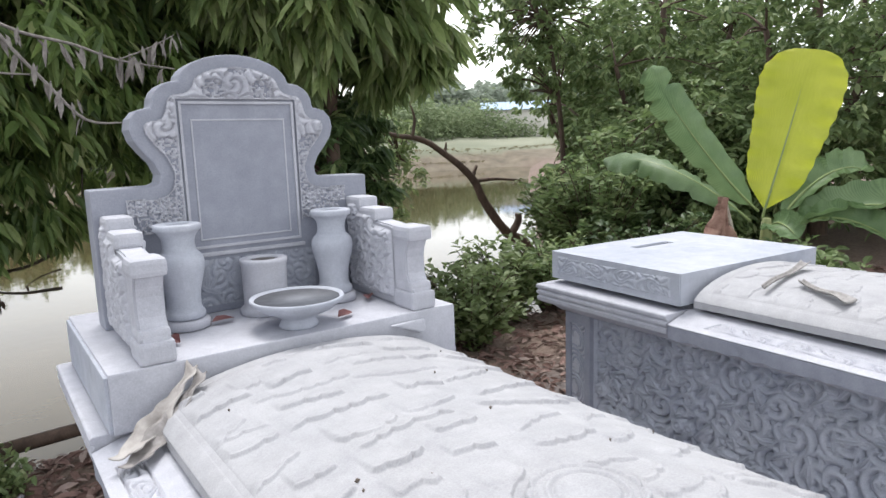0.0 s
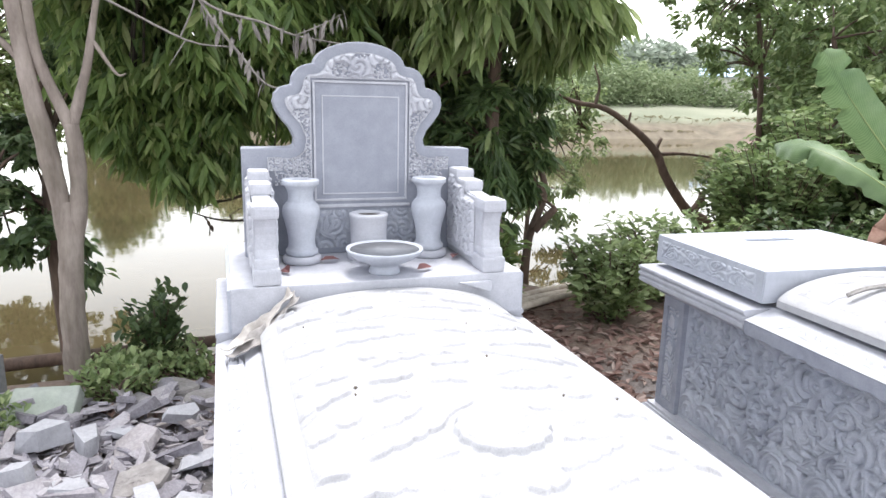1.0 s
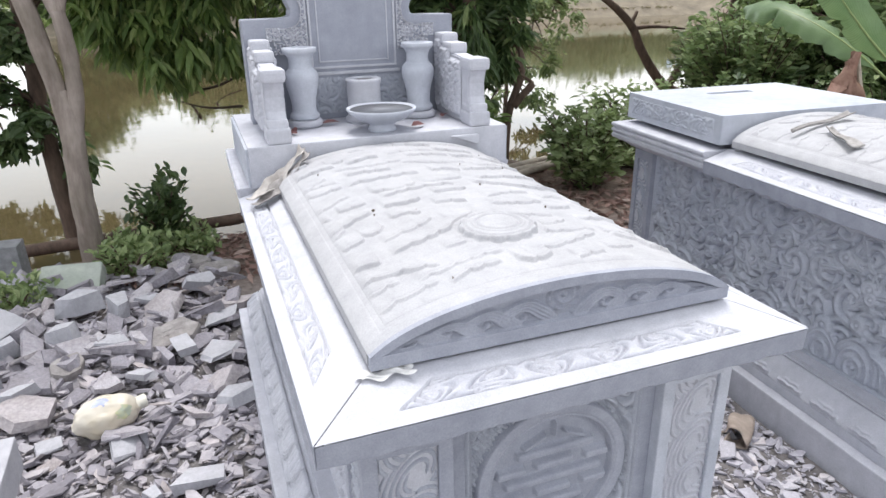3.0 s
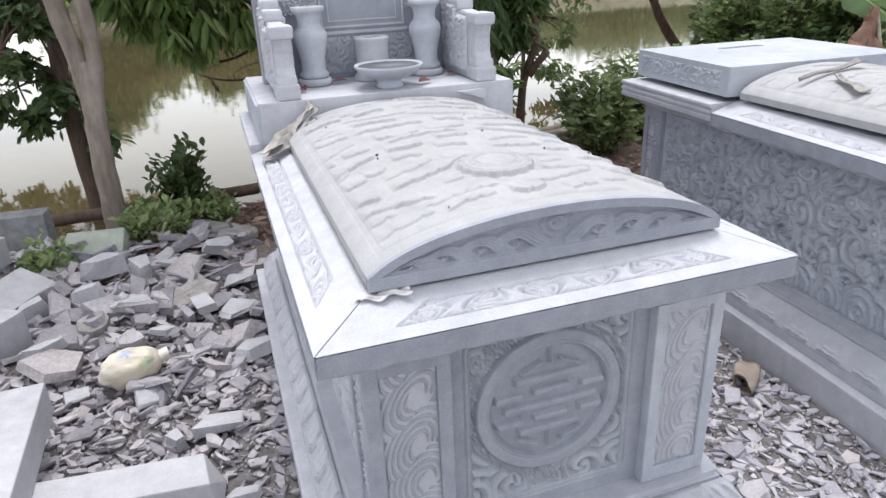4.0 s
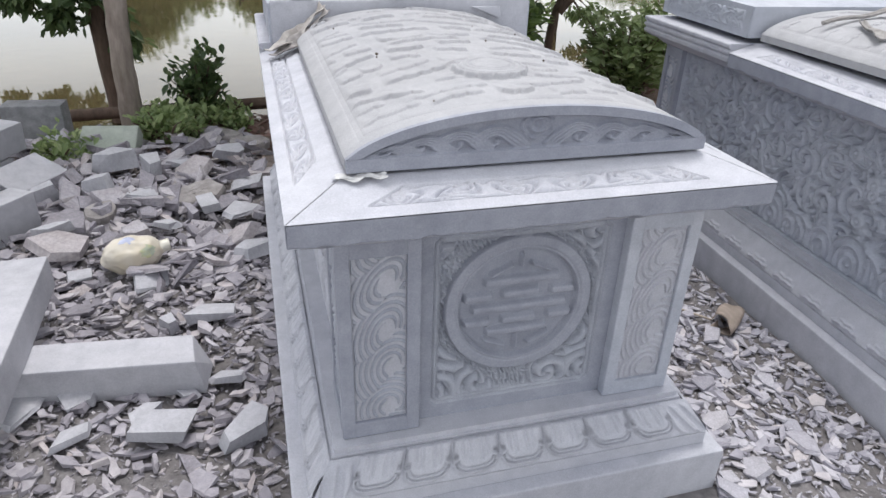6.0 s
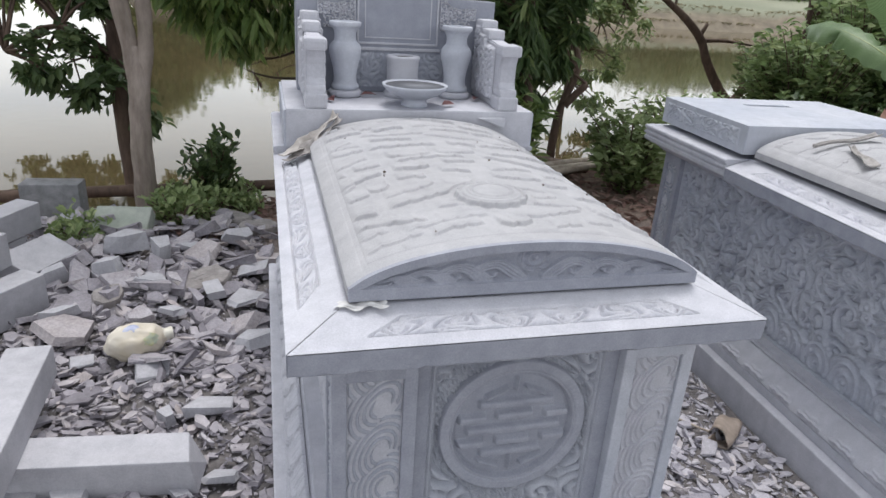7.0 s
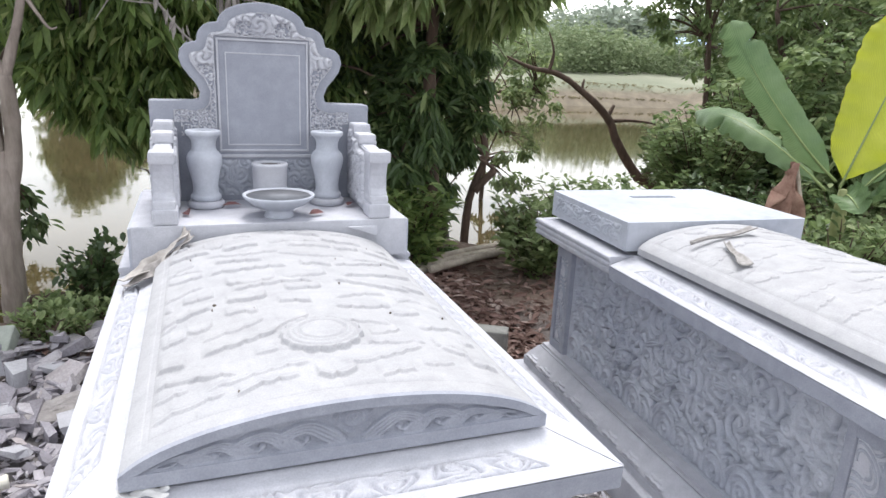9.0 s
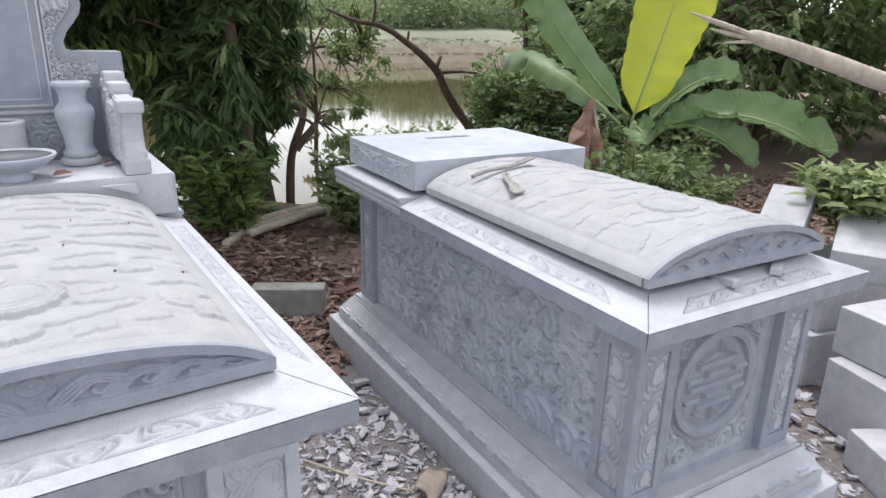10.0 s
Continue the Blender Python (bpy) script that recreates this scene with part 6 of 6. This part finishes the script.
# Leaf colour greyed and lightened to imitate haze over the rise.
hill = part("far_woods", leaves("far_woods", bs + rs.normal(0, 1.0, bs.shape), hd, ln, "bract", rs, 0.9), leafy("haze_tinted_leaf", (0.26, 0.31, 0.25), (0.34, 0.39, 0.32), (0.4, 0.44, 0.38), 0.3, 0.9))
tagged(hill, "wooded rise on the horizon in a haze-tinted green", "woods", kind="stuff")
nt = 1700
tx_ = rs.uniform(8, 62, nt)
ty_ = 37.2 + 2.6 * rs.uniform(0, 1, nt) ** 1.5
tz_ = ground_z(tx_, ty_)
ok_ = tz_ > WATER - 0.1
tb_ = np.stack((tx_, ty_, tz_), -1)[ok_]
bs, hd, ln = tufts(rs, tb_, np.tile((0, 0, 1.2), (len(tb_), 1)), 7, 0.9, 0.32, -0.5)
bank_grass = part("bank_grass", leaves("bank_grass", bs, hd, ln, "blade", rs, 0.9), leafy("straw_grass", (0.17, 0.14, 0.08), (0.3, 0.26, 0.16), (0.32, 0.34, 0.2), 0.3, 0.8))
tagged(bank_grass, "dry yellowish grass tufts on the far bank", "grass", kind="stuff")

shed = holder("farm_shed", pose(46.4, 51.7, 2.15, 0, 0, -42), label="low farm shed with a pale blue metal roof", category="shed")
part("wall", rbox(-3.2, 3.2, -2.0, 2.0, -0.8, 2.3, 0.02), M_WALL, shed)
bm = bmesh.new()
for y0, y1, z0, z1 in ((-2.4, 0, 2.25, 3.1), (0, 2.4, 3.1, 2.25)):
    n_ = 40
    for k in range(n_):
        xa, xb = -3.6 + 7.2 * k / n_, -3.6 + 7.2 * (k + 1) / n_
        d = 0.05 * (k % 2)
        bm.faces.new([bm.verts.new(p) for p in ((xa, y0, z0 + d), (xb, y0, z0 + 0.05 - d), (xb, y1, z1 + 0.05 - d), (xa, y1, z1 + d))])
bmesh.ops.remove_doubles(bm, verts=list(bm.verts), dist=1e-4)
bmesh.ops.solidify(bm, geom=list(bm.faces), thickness=0.05)
part("roof", bm, M_ROOF, shed)

# ---- logs at the water's edge ----
for k, (a, c, r) in enumerate((((-3.4, 3.62, 0.02), (0.6, 4.05, 0.03), 0.045), ((-3.0, 3.80, -0.01), (0.1, 4.12, -0.02), 0.04), ((1.9, 4.0, 0.05), (3.1, 4.42, 0.06), 0.05), ((2.0, 4.25, 0.04), (3.3, 4.62, 0.02), 0.04), ((1.8, 3.8, 0.05), (2.5, 4.35, 0.08), 0.035), ((2.0, 3.85, 0.09), (3.05, 4.28, 0.10), 0.032), ((2.1, 4.1, 0.10), (3.0, 4.5, 0.08), 0.036))):
    lg = holder("pole", label="weathered wooden pole lying along the bank", category="pole", group="poles along the bank")
    mid = tuple((p + q) / 2 + (0.03 if i == 1 else 0) for i, (p, q) in enumerate(zip(a, c)))
    part("stem", tube([a, mid, c], [r, r * 0.95, r * 0.85], 10, 0.06, k), M_WOOD if k > 1 else M_BARK_M, lg, smooth=True)

# ---- stone blocks round about ----
block("long sawn stone bar with a broken end lying on the rubble", (0.60, 0.15, 0.13), pose(-0.565, 0.79, 0.015, 0, 0, -6), 0.006, None, 0.05)
block("long sawn stone bar lying across another bar", (0.15, 0.95, 0.125), pose(-0.865, 0.79, 0.145, 0, 0, 2), 0.006)
block("pale sawn stone block in the tumbled pile", (0.28, 0.13, 0.18), pose(-1.155, 1.895, 0.06, 0, 0, 57), 0.006)
block("pale sawn stone block lying on top of the pile", (0.40, 0.22, 0.16), pose(-1.36, 1.94, 0.245, 0, 0, 67), 0.006)
block("pale sawn stone block under the pile", (0.36, 0.24, 0.19), pose(-1.47, 2.0, 0.045, 0, 0, 60), 0.006)
block("thick sawn stone slab tipped on edge in the pile", (0.33, 0.19, 0.14), pose(-1.19, 2.35, 0.075, 24, 0, 63), 0.006)
block("long sawn stone bar resting on the pile", (0.50, 0.13, 0.15), pose(-1.40, 2.53, 0.19, 3, 0, 66), 0.006)
block("sawn stone block under the long bar", (0.36, 0.2, 0.15), pose(-1.46, 2.52, 0.03, 0, 0, 60), 0.006)
block("sawn stone bar jutting from the pile", (0.32, 0.14, 0.16), pose(-1.26, 1.55, 0.02, 0, -20, 57), 0.006)
block("upright weathered grey stone block near the water", (0.34, 0.15, 0.23), pose(-1.335, 3.34, 0.04, 0, 0, -4), 0.006, stone("weathered_block", (0.17, 0.175, 0.185), (0.34, 0.345, 0.36), (0.7, 0.7, 0.7), 0.9, 0.6))
block("flat stone slab lying near the tree foot", (0.42, 0.16, 0.06), pose(-1.08, 3.2, 0.03, 0, 0, -4), 0.006)
M_LICHEN = stone("lichen_stone", (0.34, 0.37, 0.33), (0.5, 0.53, 0.48), (0.75, 0.82, 0.72), 0.9, 0.6)
block("pale slab with green lichen leaning by the weeds", (0.32, 0.24, 0.10), pose(-0.88, 3.0, 0.05, 34, 0, -8), 0.012, M_LICHEN)


def flat_rock(label, r, thick, m4, seed):
    """A rough broken slab with an uneven top."""
    g = np.random.RandomState(seed)
    K = holder("flat_rock", m4, label=label, category="rock")
    k = 22
    corner = g.uniform(0.72, 1.15, 7)
    bm = bmesh.new()
    rings = []
    for f, z in ((1.0, -0.02), (1.02, thick * 0.5), (0.97, thick * 0.9), (0.8, thick), (0.5, thick * 1.02), (0.22, thick)):
        ring = []
        for i in range(k):
            a = 2 * math.pi * i / k
            f7 = i * 7 / k
            c = (corner[int(f7)] * (1 - f7 % 1) + corner[(int(f7) + 1) % 7] * (f7 % 1)) * (1 - 0.10 * math.sin(math.pi * (f7 % 1)))
            ring.append(bm.verts.new((r * f * c * math.cos(a), r * f * c * 0.75 * math.sin(a), z + (0.0025 * g.uniform(-1, 1) if z > 0 else 0))))
        rings.append(ring)
    for p, q in zip(rings, rings[1:]):
        for i in range(k):
            bm.faces.new((p[i], p[(i + 1) % k], q[(i + 1) % k], q[i]))
    bm.faces.new(rings[-1])
    bm.faces.new(rings[0][::-1])
    part("body", bm, M_ROUGH, K)


M_ROUGH = stone("rough_brown_stone", (0.22, 0.205, 0.2), (0.42, 0.4, 0.395), (0.85, 0.82, 0.8), 0.95, 1.0)
flat_rock("large rough grey-brown slab lying flat on the rubble", 0.17, 0.04, pose(-0.37, 2.12, 0.085, 6, -3, 20), 1)
flat_rock("rough dark slab among the broken stone", 0.10, 0.035, pose(-0.78, 2.0, 0.09, 12, -6, 70), 2)
flat_rock("rough dark slab among the broken stone", 0.13, 0.04, pose(-0.10, 3.0, 0.04, 4, 4, 10), 3)
flat_rock("pale flat slab lying by the weeds", 0.15, 0.035, pose(-0.27, 3.2, 0.04, 4, 2, 140), 4)
block("large sawn stone block in a stack", (0.55, 0.42, 0.31), pose(3.56, -0.10, 0.0, 0, 0, -18), 0.006)
block("large sawn stone block on top of another", (0.55, 0.44, 0.21), pose(3.66, -0.06, 0.314, 0, 0, -12), 0.006)
block("large sawn stone block in a stack", (0.6, 0.5, 0.27), pose(3.95, 0.55, 0.0, 0, 0, -14), 0.006)
block("large sawn stone block on top of another", (0.6, 0.48, 0.24), pose(4.0, 0.56, 0.274, 0, 0, -12), 0.006)
block("stone slab leaning on the stack", (0.5, 0.26, 0.15), pose(4.10, 0.46, 0.56, 0, -14, 24), 0.006)
block("stone slab leaning on the stack", (0.5, 0.22, 0.15), pose(3.98, 0.82, 0.60, 0, -22, 22), 0.006)
block("sawn stone block lying on the ground", (0.34, 0.4, 0.16), pose(3.20, -0.30, 0.0, 0, 0, -30), 0.006)
block("sawn stone block lying on the ground", (0.5, 0.4, 0.18), pose(3.35, -0.75, 0.0, 0, 0, -20), 0.006)
block("low weathered grey stone block standing between the tombs", (0.42, 0.12, 0.18), pose(1.79, 2.44, 0.0, 0, 0, -30), 0.010, plain("mossy_stone", (0.18, 0.18, 0.17), (0.33, 0.33, 0.315), 14, 0.9, 0.5))

# splintered pole
pole = holder("bamboo_pole", label="pale splintered wooden pole leaning up over the stones", category="pole")
part("stem", tube([(2.36, 0.145, 1.61), (2.45, 0.13, 1.60), (2.9, 0.06, 1.5), (3.7, -0.08, 1.30), (5.4, -0.4, 0.86)], [0.010, 0.022, 0.030, 0.036, 0.042], 12, 0.06, 4), M_WOOD, pole, smooth=True)
for k, (p, q, r) in enumerate((((2.14, 0.17, 1.668), (2.30, 0.15, 1.632), 0.008), ((2.22, 0.16, 1.628), (2.32, 0.15, 1.612), 0.007), ((2.20, 0.165, 1.650), (2.33, 0.15, 1.622), 0.005), ((2.27, 0.15, 1.592), (2.36, 0.14, 1.596), 0.006), ((2.25, 0.17, 1.640), (2.36, 0.15, 1.618), 0.005))):
    part("splinter", tube([p, q, (2.42, 0.135, 1.60)], [0.002, r, r * 1.3], 6, 0.15, k), M_WOOD, pole)
part("support", tube([(5.2, -0.36, -0.1), (5.2, -0.36, 0.95)], [0.05, 0.045], 10, 0.05, 4), M_WOOD, pole, smooth=True)

# ---- small things ----
jug = holder("plastic_bottle", pose(-0.59, 1.55, 0.10, 0, 0, 14), label="crumpled cream plastic jug with a torn label on the rubble", category="bottle")
m, n, l, b = mat("yellowed_plastic")
t = tex(n, l, 6, 4, 0.6)
l.new(ramp(n, l, t.outputs["Fac"], [(0.42, (0.59, 0.55, 0.475)), (0.62, (0.57, 0.51, 0.40))]).outputs["Color"], b.inputs["Base Color"])
b.inputs["Roughness"].default_value = 0.4


def dented(bm):
    for v in bm.verts:
        d = noise.noise(v.co * 1.9 + Vector((3, 1, 2))) * 0.10 + noise.noise(v.co * 3.6) * 0.05 + noise.noise(v.co * 9) * 0.012
        pinch = 1 - 0.06 * math.exp(-((v.co.x - 0.3) / 0.2) ** 2)
        v.co = v.co * (1 + d)
        v.co.y *= pinch
        v.co.z *= pinch
        v.co.x *= 0.118
        v.co.y *= 0.082
        v.co.z *= 0.078


bm = bmesh.new()
bmesh.ops.create_icosphere(bm, subdivisions=5, radius=1)
dented(bm)
part("body", bm, m, jug, smooth=True)
for c, material, wide in ((Vector((-0.1, -0.2, 0.95)), plain("blue_print", (0.2, 0.25, 0.45), (0.6, 0.62, 0.7), 22, 0.5, 0.1), 0.28), (Vector((0.55, -0.75, 0.35)), plain("yellow_print", (0.60, 0.52, 0.14), (0.36, 0.44, 0.42), 16, 0.5, 0.1), 0.36)):
    bm = bmesh.new()
    bmesh.ops.create_icosphere(bm, subdivisions=5, radius=1.012)
    bmesh.ops.delete(bm, geom=[v for v in bm.verts if (v.co - c.normalized()).length > wide * (1 + 0.5 * noise.noise(v.co * 5))], context="VERTS")
    dented(bm)
    part("label_patch", bm, material, jug, smooth=True)
part("neck", tube([(0.09, 0, 0.0), (0.125, 0.012, 0.005), (0.15, 0.014, 0.006)], [0.034, 0.026, 0.027], 14, 0.08), plain("white_plastic", (0.6, 0.58, 0.5), (0.7, 0.68, 0.6), 8, 0.4, 0.1), jug, smooth=True)

card = holder("cardboard_strip", label="torn folded cardboard strip tucked between cover and altar", category="cardboard")
u, v = np.meshgrid(np.linspace(0, 1, 34), np.linspace(-1, 1, 12))
cx_ = 0.040 + 0.20 * u + 0.024 * v * (1 - 0.6 * u) + 0.004 * np.sin(u * 30)
cy_ = 1.295 + 0.14 * u - 0.024 * v * (1 - 0.5 * u) + 0.006 * np.sin(u * 17 + v * 3)
cz_ = 0.962 + 0.125 * u ** 1.5 + 0.012 * v * np.sin(u * 9 + 1) + 0.010 * np.abs(v)
me = sheet("strip", np.stack((cx_, cy_, cz_), -1))
o = part("strip", me, M_PAPER, card)
o.modifiers.new("thick", "SOLIDIFY").thickness = 0.004
me = sheet("under_strip", np.stack((cx_ + 0.012, cy_ - 0.03, cz_ - 0.010), -1))
o = part("under_strip", me, M_PALM, card)
o.modifiers.new("thick", "SOLIDIFY").thickness = 0.003

scrap = holder("paper_scrap", label="crumpled white paper scrap under the cover's corner", category="paper")
u, v = np.meshgrid(np.linspace(0, 1, 24), np.linspace(0, 1, 12))
part("sheet", sheet("sheet", np.stack((0.105 + 0.10 * u + 0.006 * np.sin(v * 9), 0.100 + 0.03 * v - 0.010 * u + 0.006 * np.sin(u * 11), 0.957 + 0.006 * u + 0.003 * np.sin(u * 13 + v * 7)), -1)), plain("white_paper", (0.5, 0.5, 0.5), (0.7, 0.7, 0.7), 30, 0.9, 0.2), scrap)

wedge = holder("mortar_lump", label="cream stone offcut set against the altar front", category="stone offcut")
part("body", outline([(0.80, 1.082), (0.91, 1.04), (0.922, 1.052), (0.915, 1.084)], 1.428, 1.4465, 0.006), M_STONE, wedge)

for k, (x, y, a) in enumerate(((0.70, 1.53, 30), (0.235, 1.60, 100), (0.40, 1.72, 10), (0.865, 1.68, 60))):
    rs = np.random.RandomState(300 + k)
    d = holder("dry_leaf", pose(x, y, AZ + 0.012, 0, 0, a), label="curled reddish dry leaf lying on the altar", category="dry leaf", group="dry leaves on the altar")
    me = leaves("blade", np.array([[-0.035, 0, 0]]), np.array([[1.0, 0, 0.15]]), np.array([0.075]), "oval", rs, 0.3)
    part("blade", me, plain("red_leaf", (0.085, 0.03, 0.034), (0.19, 0.075, 0.07), 30, 0.6, 0.2), d)

for k, (x, y, z, a, tip, ln_) in enumerate(((2.185, 0.992, 1.096, 2, -8, 0.31), (2.078, 0.811, 1.082, 64.6, -5, 0.22))):
    d = holder("palm_sheath", pose(x, y, z, 0, tip, a), label="grey dry palm sheath lying on the stone cover", category="dry sheath", group="dry sheaths on the cover")
    u, v = np.meshgrid(np.linspace(0, 1, 24), np.linspace(-1, 1, 9))
    w = (0.012 if k == 0 else 0.018) * (0.5 + (u if k == 0 else 1 - u)) * (1 - 0.3 * np.sin(u * 3))
    o = part("blade", sheet("blade", np.stack((ln_ * (u - 0.5), v * w, 0.010 * v * v + 0.005 * np.sin(u * 7)), -1)), M_SHEATH, d)
    o.modifiers.new("thick", "SOLIDIFY").thickness = 0.004

twig = holder("dry_branch", label="thin dry twig with hanging withered leaves", category="branch")
bm = bmesh.new()
tube([(-0.25, 3.05, 2.35), (0.02, 3.0, 2.12), (0.265, 3.0, 2.056), (0.43, 3.0, 2.0), (0.66, 3.0, 1.97)], [0.008, 0.007, 0.006, 0.005, 0.003], 6, 0.05, 1, bm)
tube([(-0.25, 3.05, 2.35), (-0.45, 3.2, 2.7), (-0.7, 3.4, 3.2)], [0.008, 0.010, 0.014], 6, 0.05, 1, bm)
tube([(-0.1, 3.05, 2.28), (0.02, 3.0, 2.07), (0.15, 3.0, 1.9), (0.28, 3.0, 1.75), (0.42, 3.0, 1.735)], [0.008, 0.007, 0.007, 0.006, 0.003], 6, 0.05, 2, bm)
tube([(-0.6, 3.1, 2.2), (-0.4, 3.0, 2.1), (-0.09, 3.0, 1.95), (0.1, 3.0, 1.93)], [0.007, 0.006, 0.005, 0.003], 6, 0.05, 2, bm)
tube([(-0.6, 3.1, 2.2), (-0.72, 3.3, 2.6), (-0.8, 3.4, 3.0)], [0.007, 0.009, 0.012], 6, 0.05, 1, bm)
tube([(-0.12, 3.0, 1.97), (-0.05, 2.95, 2.12), (-0.02, 2.95, 2.3)], [0.005, 0.004, 0.003], 5, 0.05, 3, bm)
tube([(-0.1, 3.0, 1.95), (-0.18, 3.0, 1.83)], [0.004, 0.002], 5, 0.05, 3, bm)
tube([(0.43, 3.0, 2.0), (0.55, 2.98, 2.05), (0.66, 2.96, 2.11)], [0.004, 0.003, 0.002], 5, 0.05, 3, bm)
part("stem", bm, M_TWIG, twig)
rs = np.random.RandomState(77)
tb = np.concatenate([np.linspace(p, q, 9) for p, q in (((0.0, 3.0, 2.11), (0.6, 3.0, 1.98)), ((-0.05, 3.02, 2.18), (0.28, 3.0, 1.76)), ((0.43, 3.0, 2.0), (0.66, 2.96, 2.11)))])
tb = np.repeat(tb, 2, 0) + rs.normal(0, 0.012, (54, 3))
th = np.stack((rs.normal(0, 0.35, 54), rs.normal(0, 0.35, 54), -np.ones(54)), -1)
part("withered_foliage", leaves("withered_foliage", tb, th, rs.uniform(0.05, 0.10, 54), "long", rs, 1.0), M_TWIG, twig)

dead = holder("dead_twigs", label="thin bare dark twigs hanging low over the pond", category="twigs")
bm = bmesh.new()
tube([(0.76, 4.90, 1.27), (0.31, 4.90, 0.98), (0.03, 4.90, 0.87), (-0.19, 4.90, 0.92), (-0.27, 4.90, 1.05)], [0.016, 0.012, 0.010, 0.006, 0.003], 6, 0.1, 1, bm)
tube([(0.28, 4.90, 0.71), (0.05, 4.90, 0.71), (-0.12, 4.90, 0.75), (-0.28, 4.90, 0.82)], [0.012, 0.010, 0.006, 0.003], 6, 0.1, 2, bm)
tube([(-0.12, 4.90, 0.75), (-0.08, 4.90, 0.68), (-0.09, 4.90, 0.59)], [0.007, 0.006, 0.003], 5, 0.1, 3, bm)
tube([(0.03, 4.90, 0.87), (-0.15, 4.90, 0.81)], [0.006, 0.003], 5, 0.1, 4, bm)
tube([(0.29, 4.90, 0.84), (0.15, 4.90, 0.80), (0.05, 4.90, 0.73)], [0.005, 0.004, 0.002], 5, 0.1, 5, bm)
part("stem", bm, M_BARK_D, dead)
rs = np.random.RandomState(79)
tb = np.array([(-0.26, 4.90, 1.03), (-0.29, 4.90, 0.83), (-0.08, 4.90, 0.66), (-0.09, 4.90, 0.61), (0.06, 4.90, 0.77), (0.24, 4.90, 0.80), (0.27, 4.90, 0.99), (-0.26, 4.90, 0.93), (-0.10, 4.90, 0.74)]) + rs.normal(0, 0.02, (9, 3))
th = np.stack((rs.normal(0, 0.3, 9), rs.normal(0, 0.3, 9), -np.ones(9)), -1)
part("withered_foliage", leaves("withered_foliage", tb, th, rs.uniform(0.03, 0.06, 9), "oval", rs, 1.0), M_BARK_M, dead)

shrub("clump of long grass growing over the block stack", (4.36, 0.60, 0.66), 0.26, 0.34, 50, 5, "long", 0.14, M_GRASS, 120, "grass clump")

wad = holder("cardboard_wad", pose(1.63, 0.64, 0.03, 20, 10, 35), label="crushed brown cardboard tube among the stone chips", category="cardboard")
u, v = np.meshgrid(np.linspace(0, 5.2, 40), np.linspace(-1, 1, 12))
rad = 0.045 + 0.008 * np.sin(u * 3 + v * 2)
o = part("tube", sheet("tube", np.stack((v * 0.085 + 0.006 * np.sin(u * 4), rad * np.cos(u), rad * np.sin(u) * 0.8 + 0.02), -1)), plain("brown_cardboard", (0.22, 0.18, 0.15), (0.38, 0.32, 0.28), 16, 0.85, 0.3), wad)
o.modifiers.new("thick", "SOLIDIFY").thickness = 0.004
rod = holder("dry_stick", label="thin dry stick lying on the chips between the tombs", category="stick")
part("stem", tube([(1.32, 1.04, 0.035), (1.45, 0.85, 0.03), (1.59, 0.66, 0.035)], [0.006, 0.005, 0.004], 6, 0.05, 2), M_WOOD, rod)
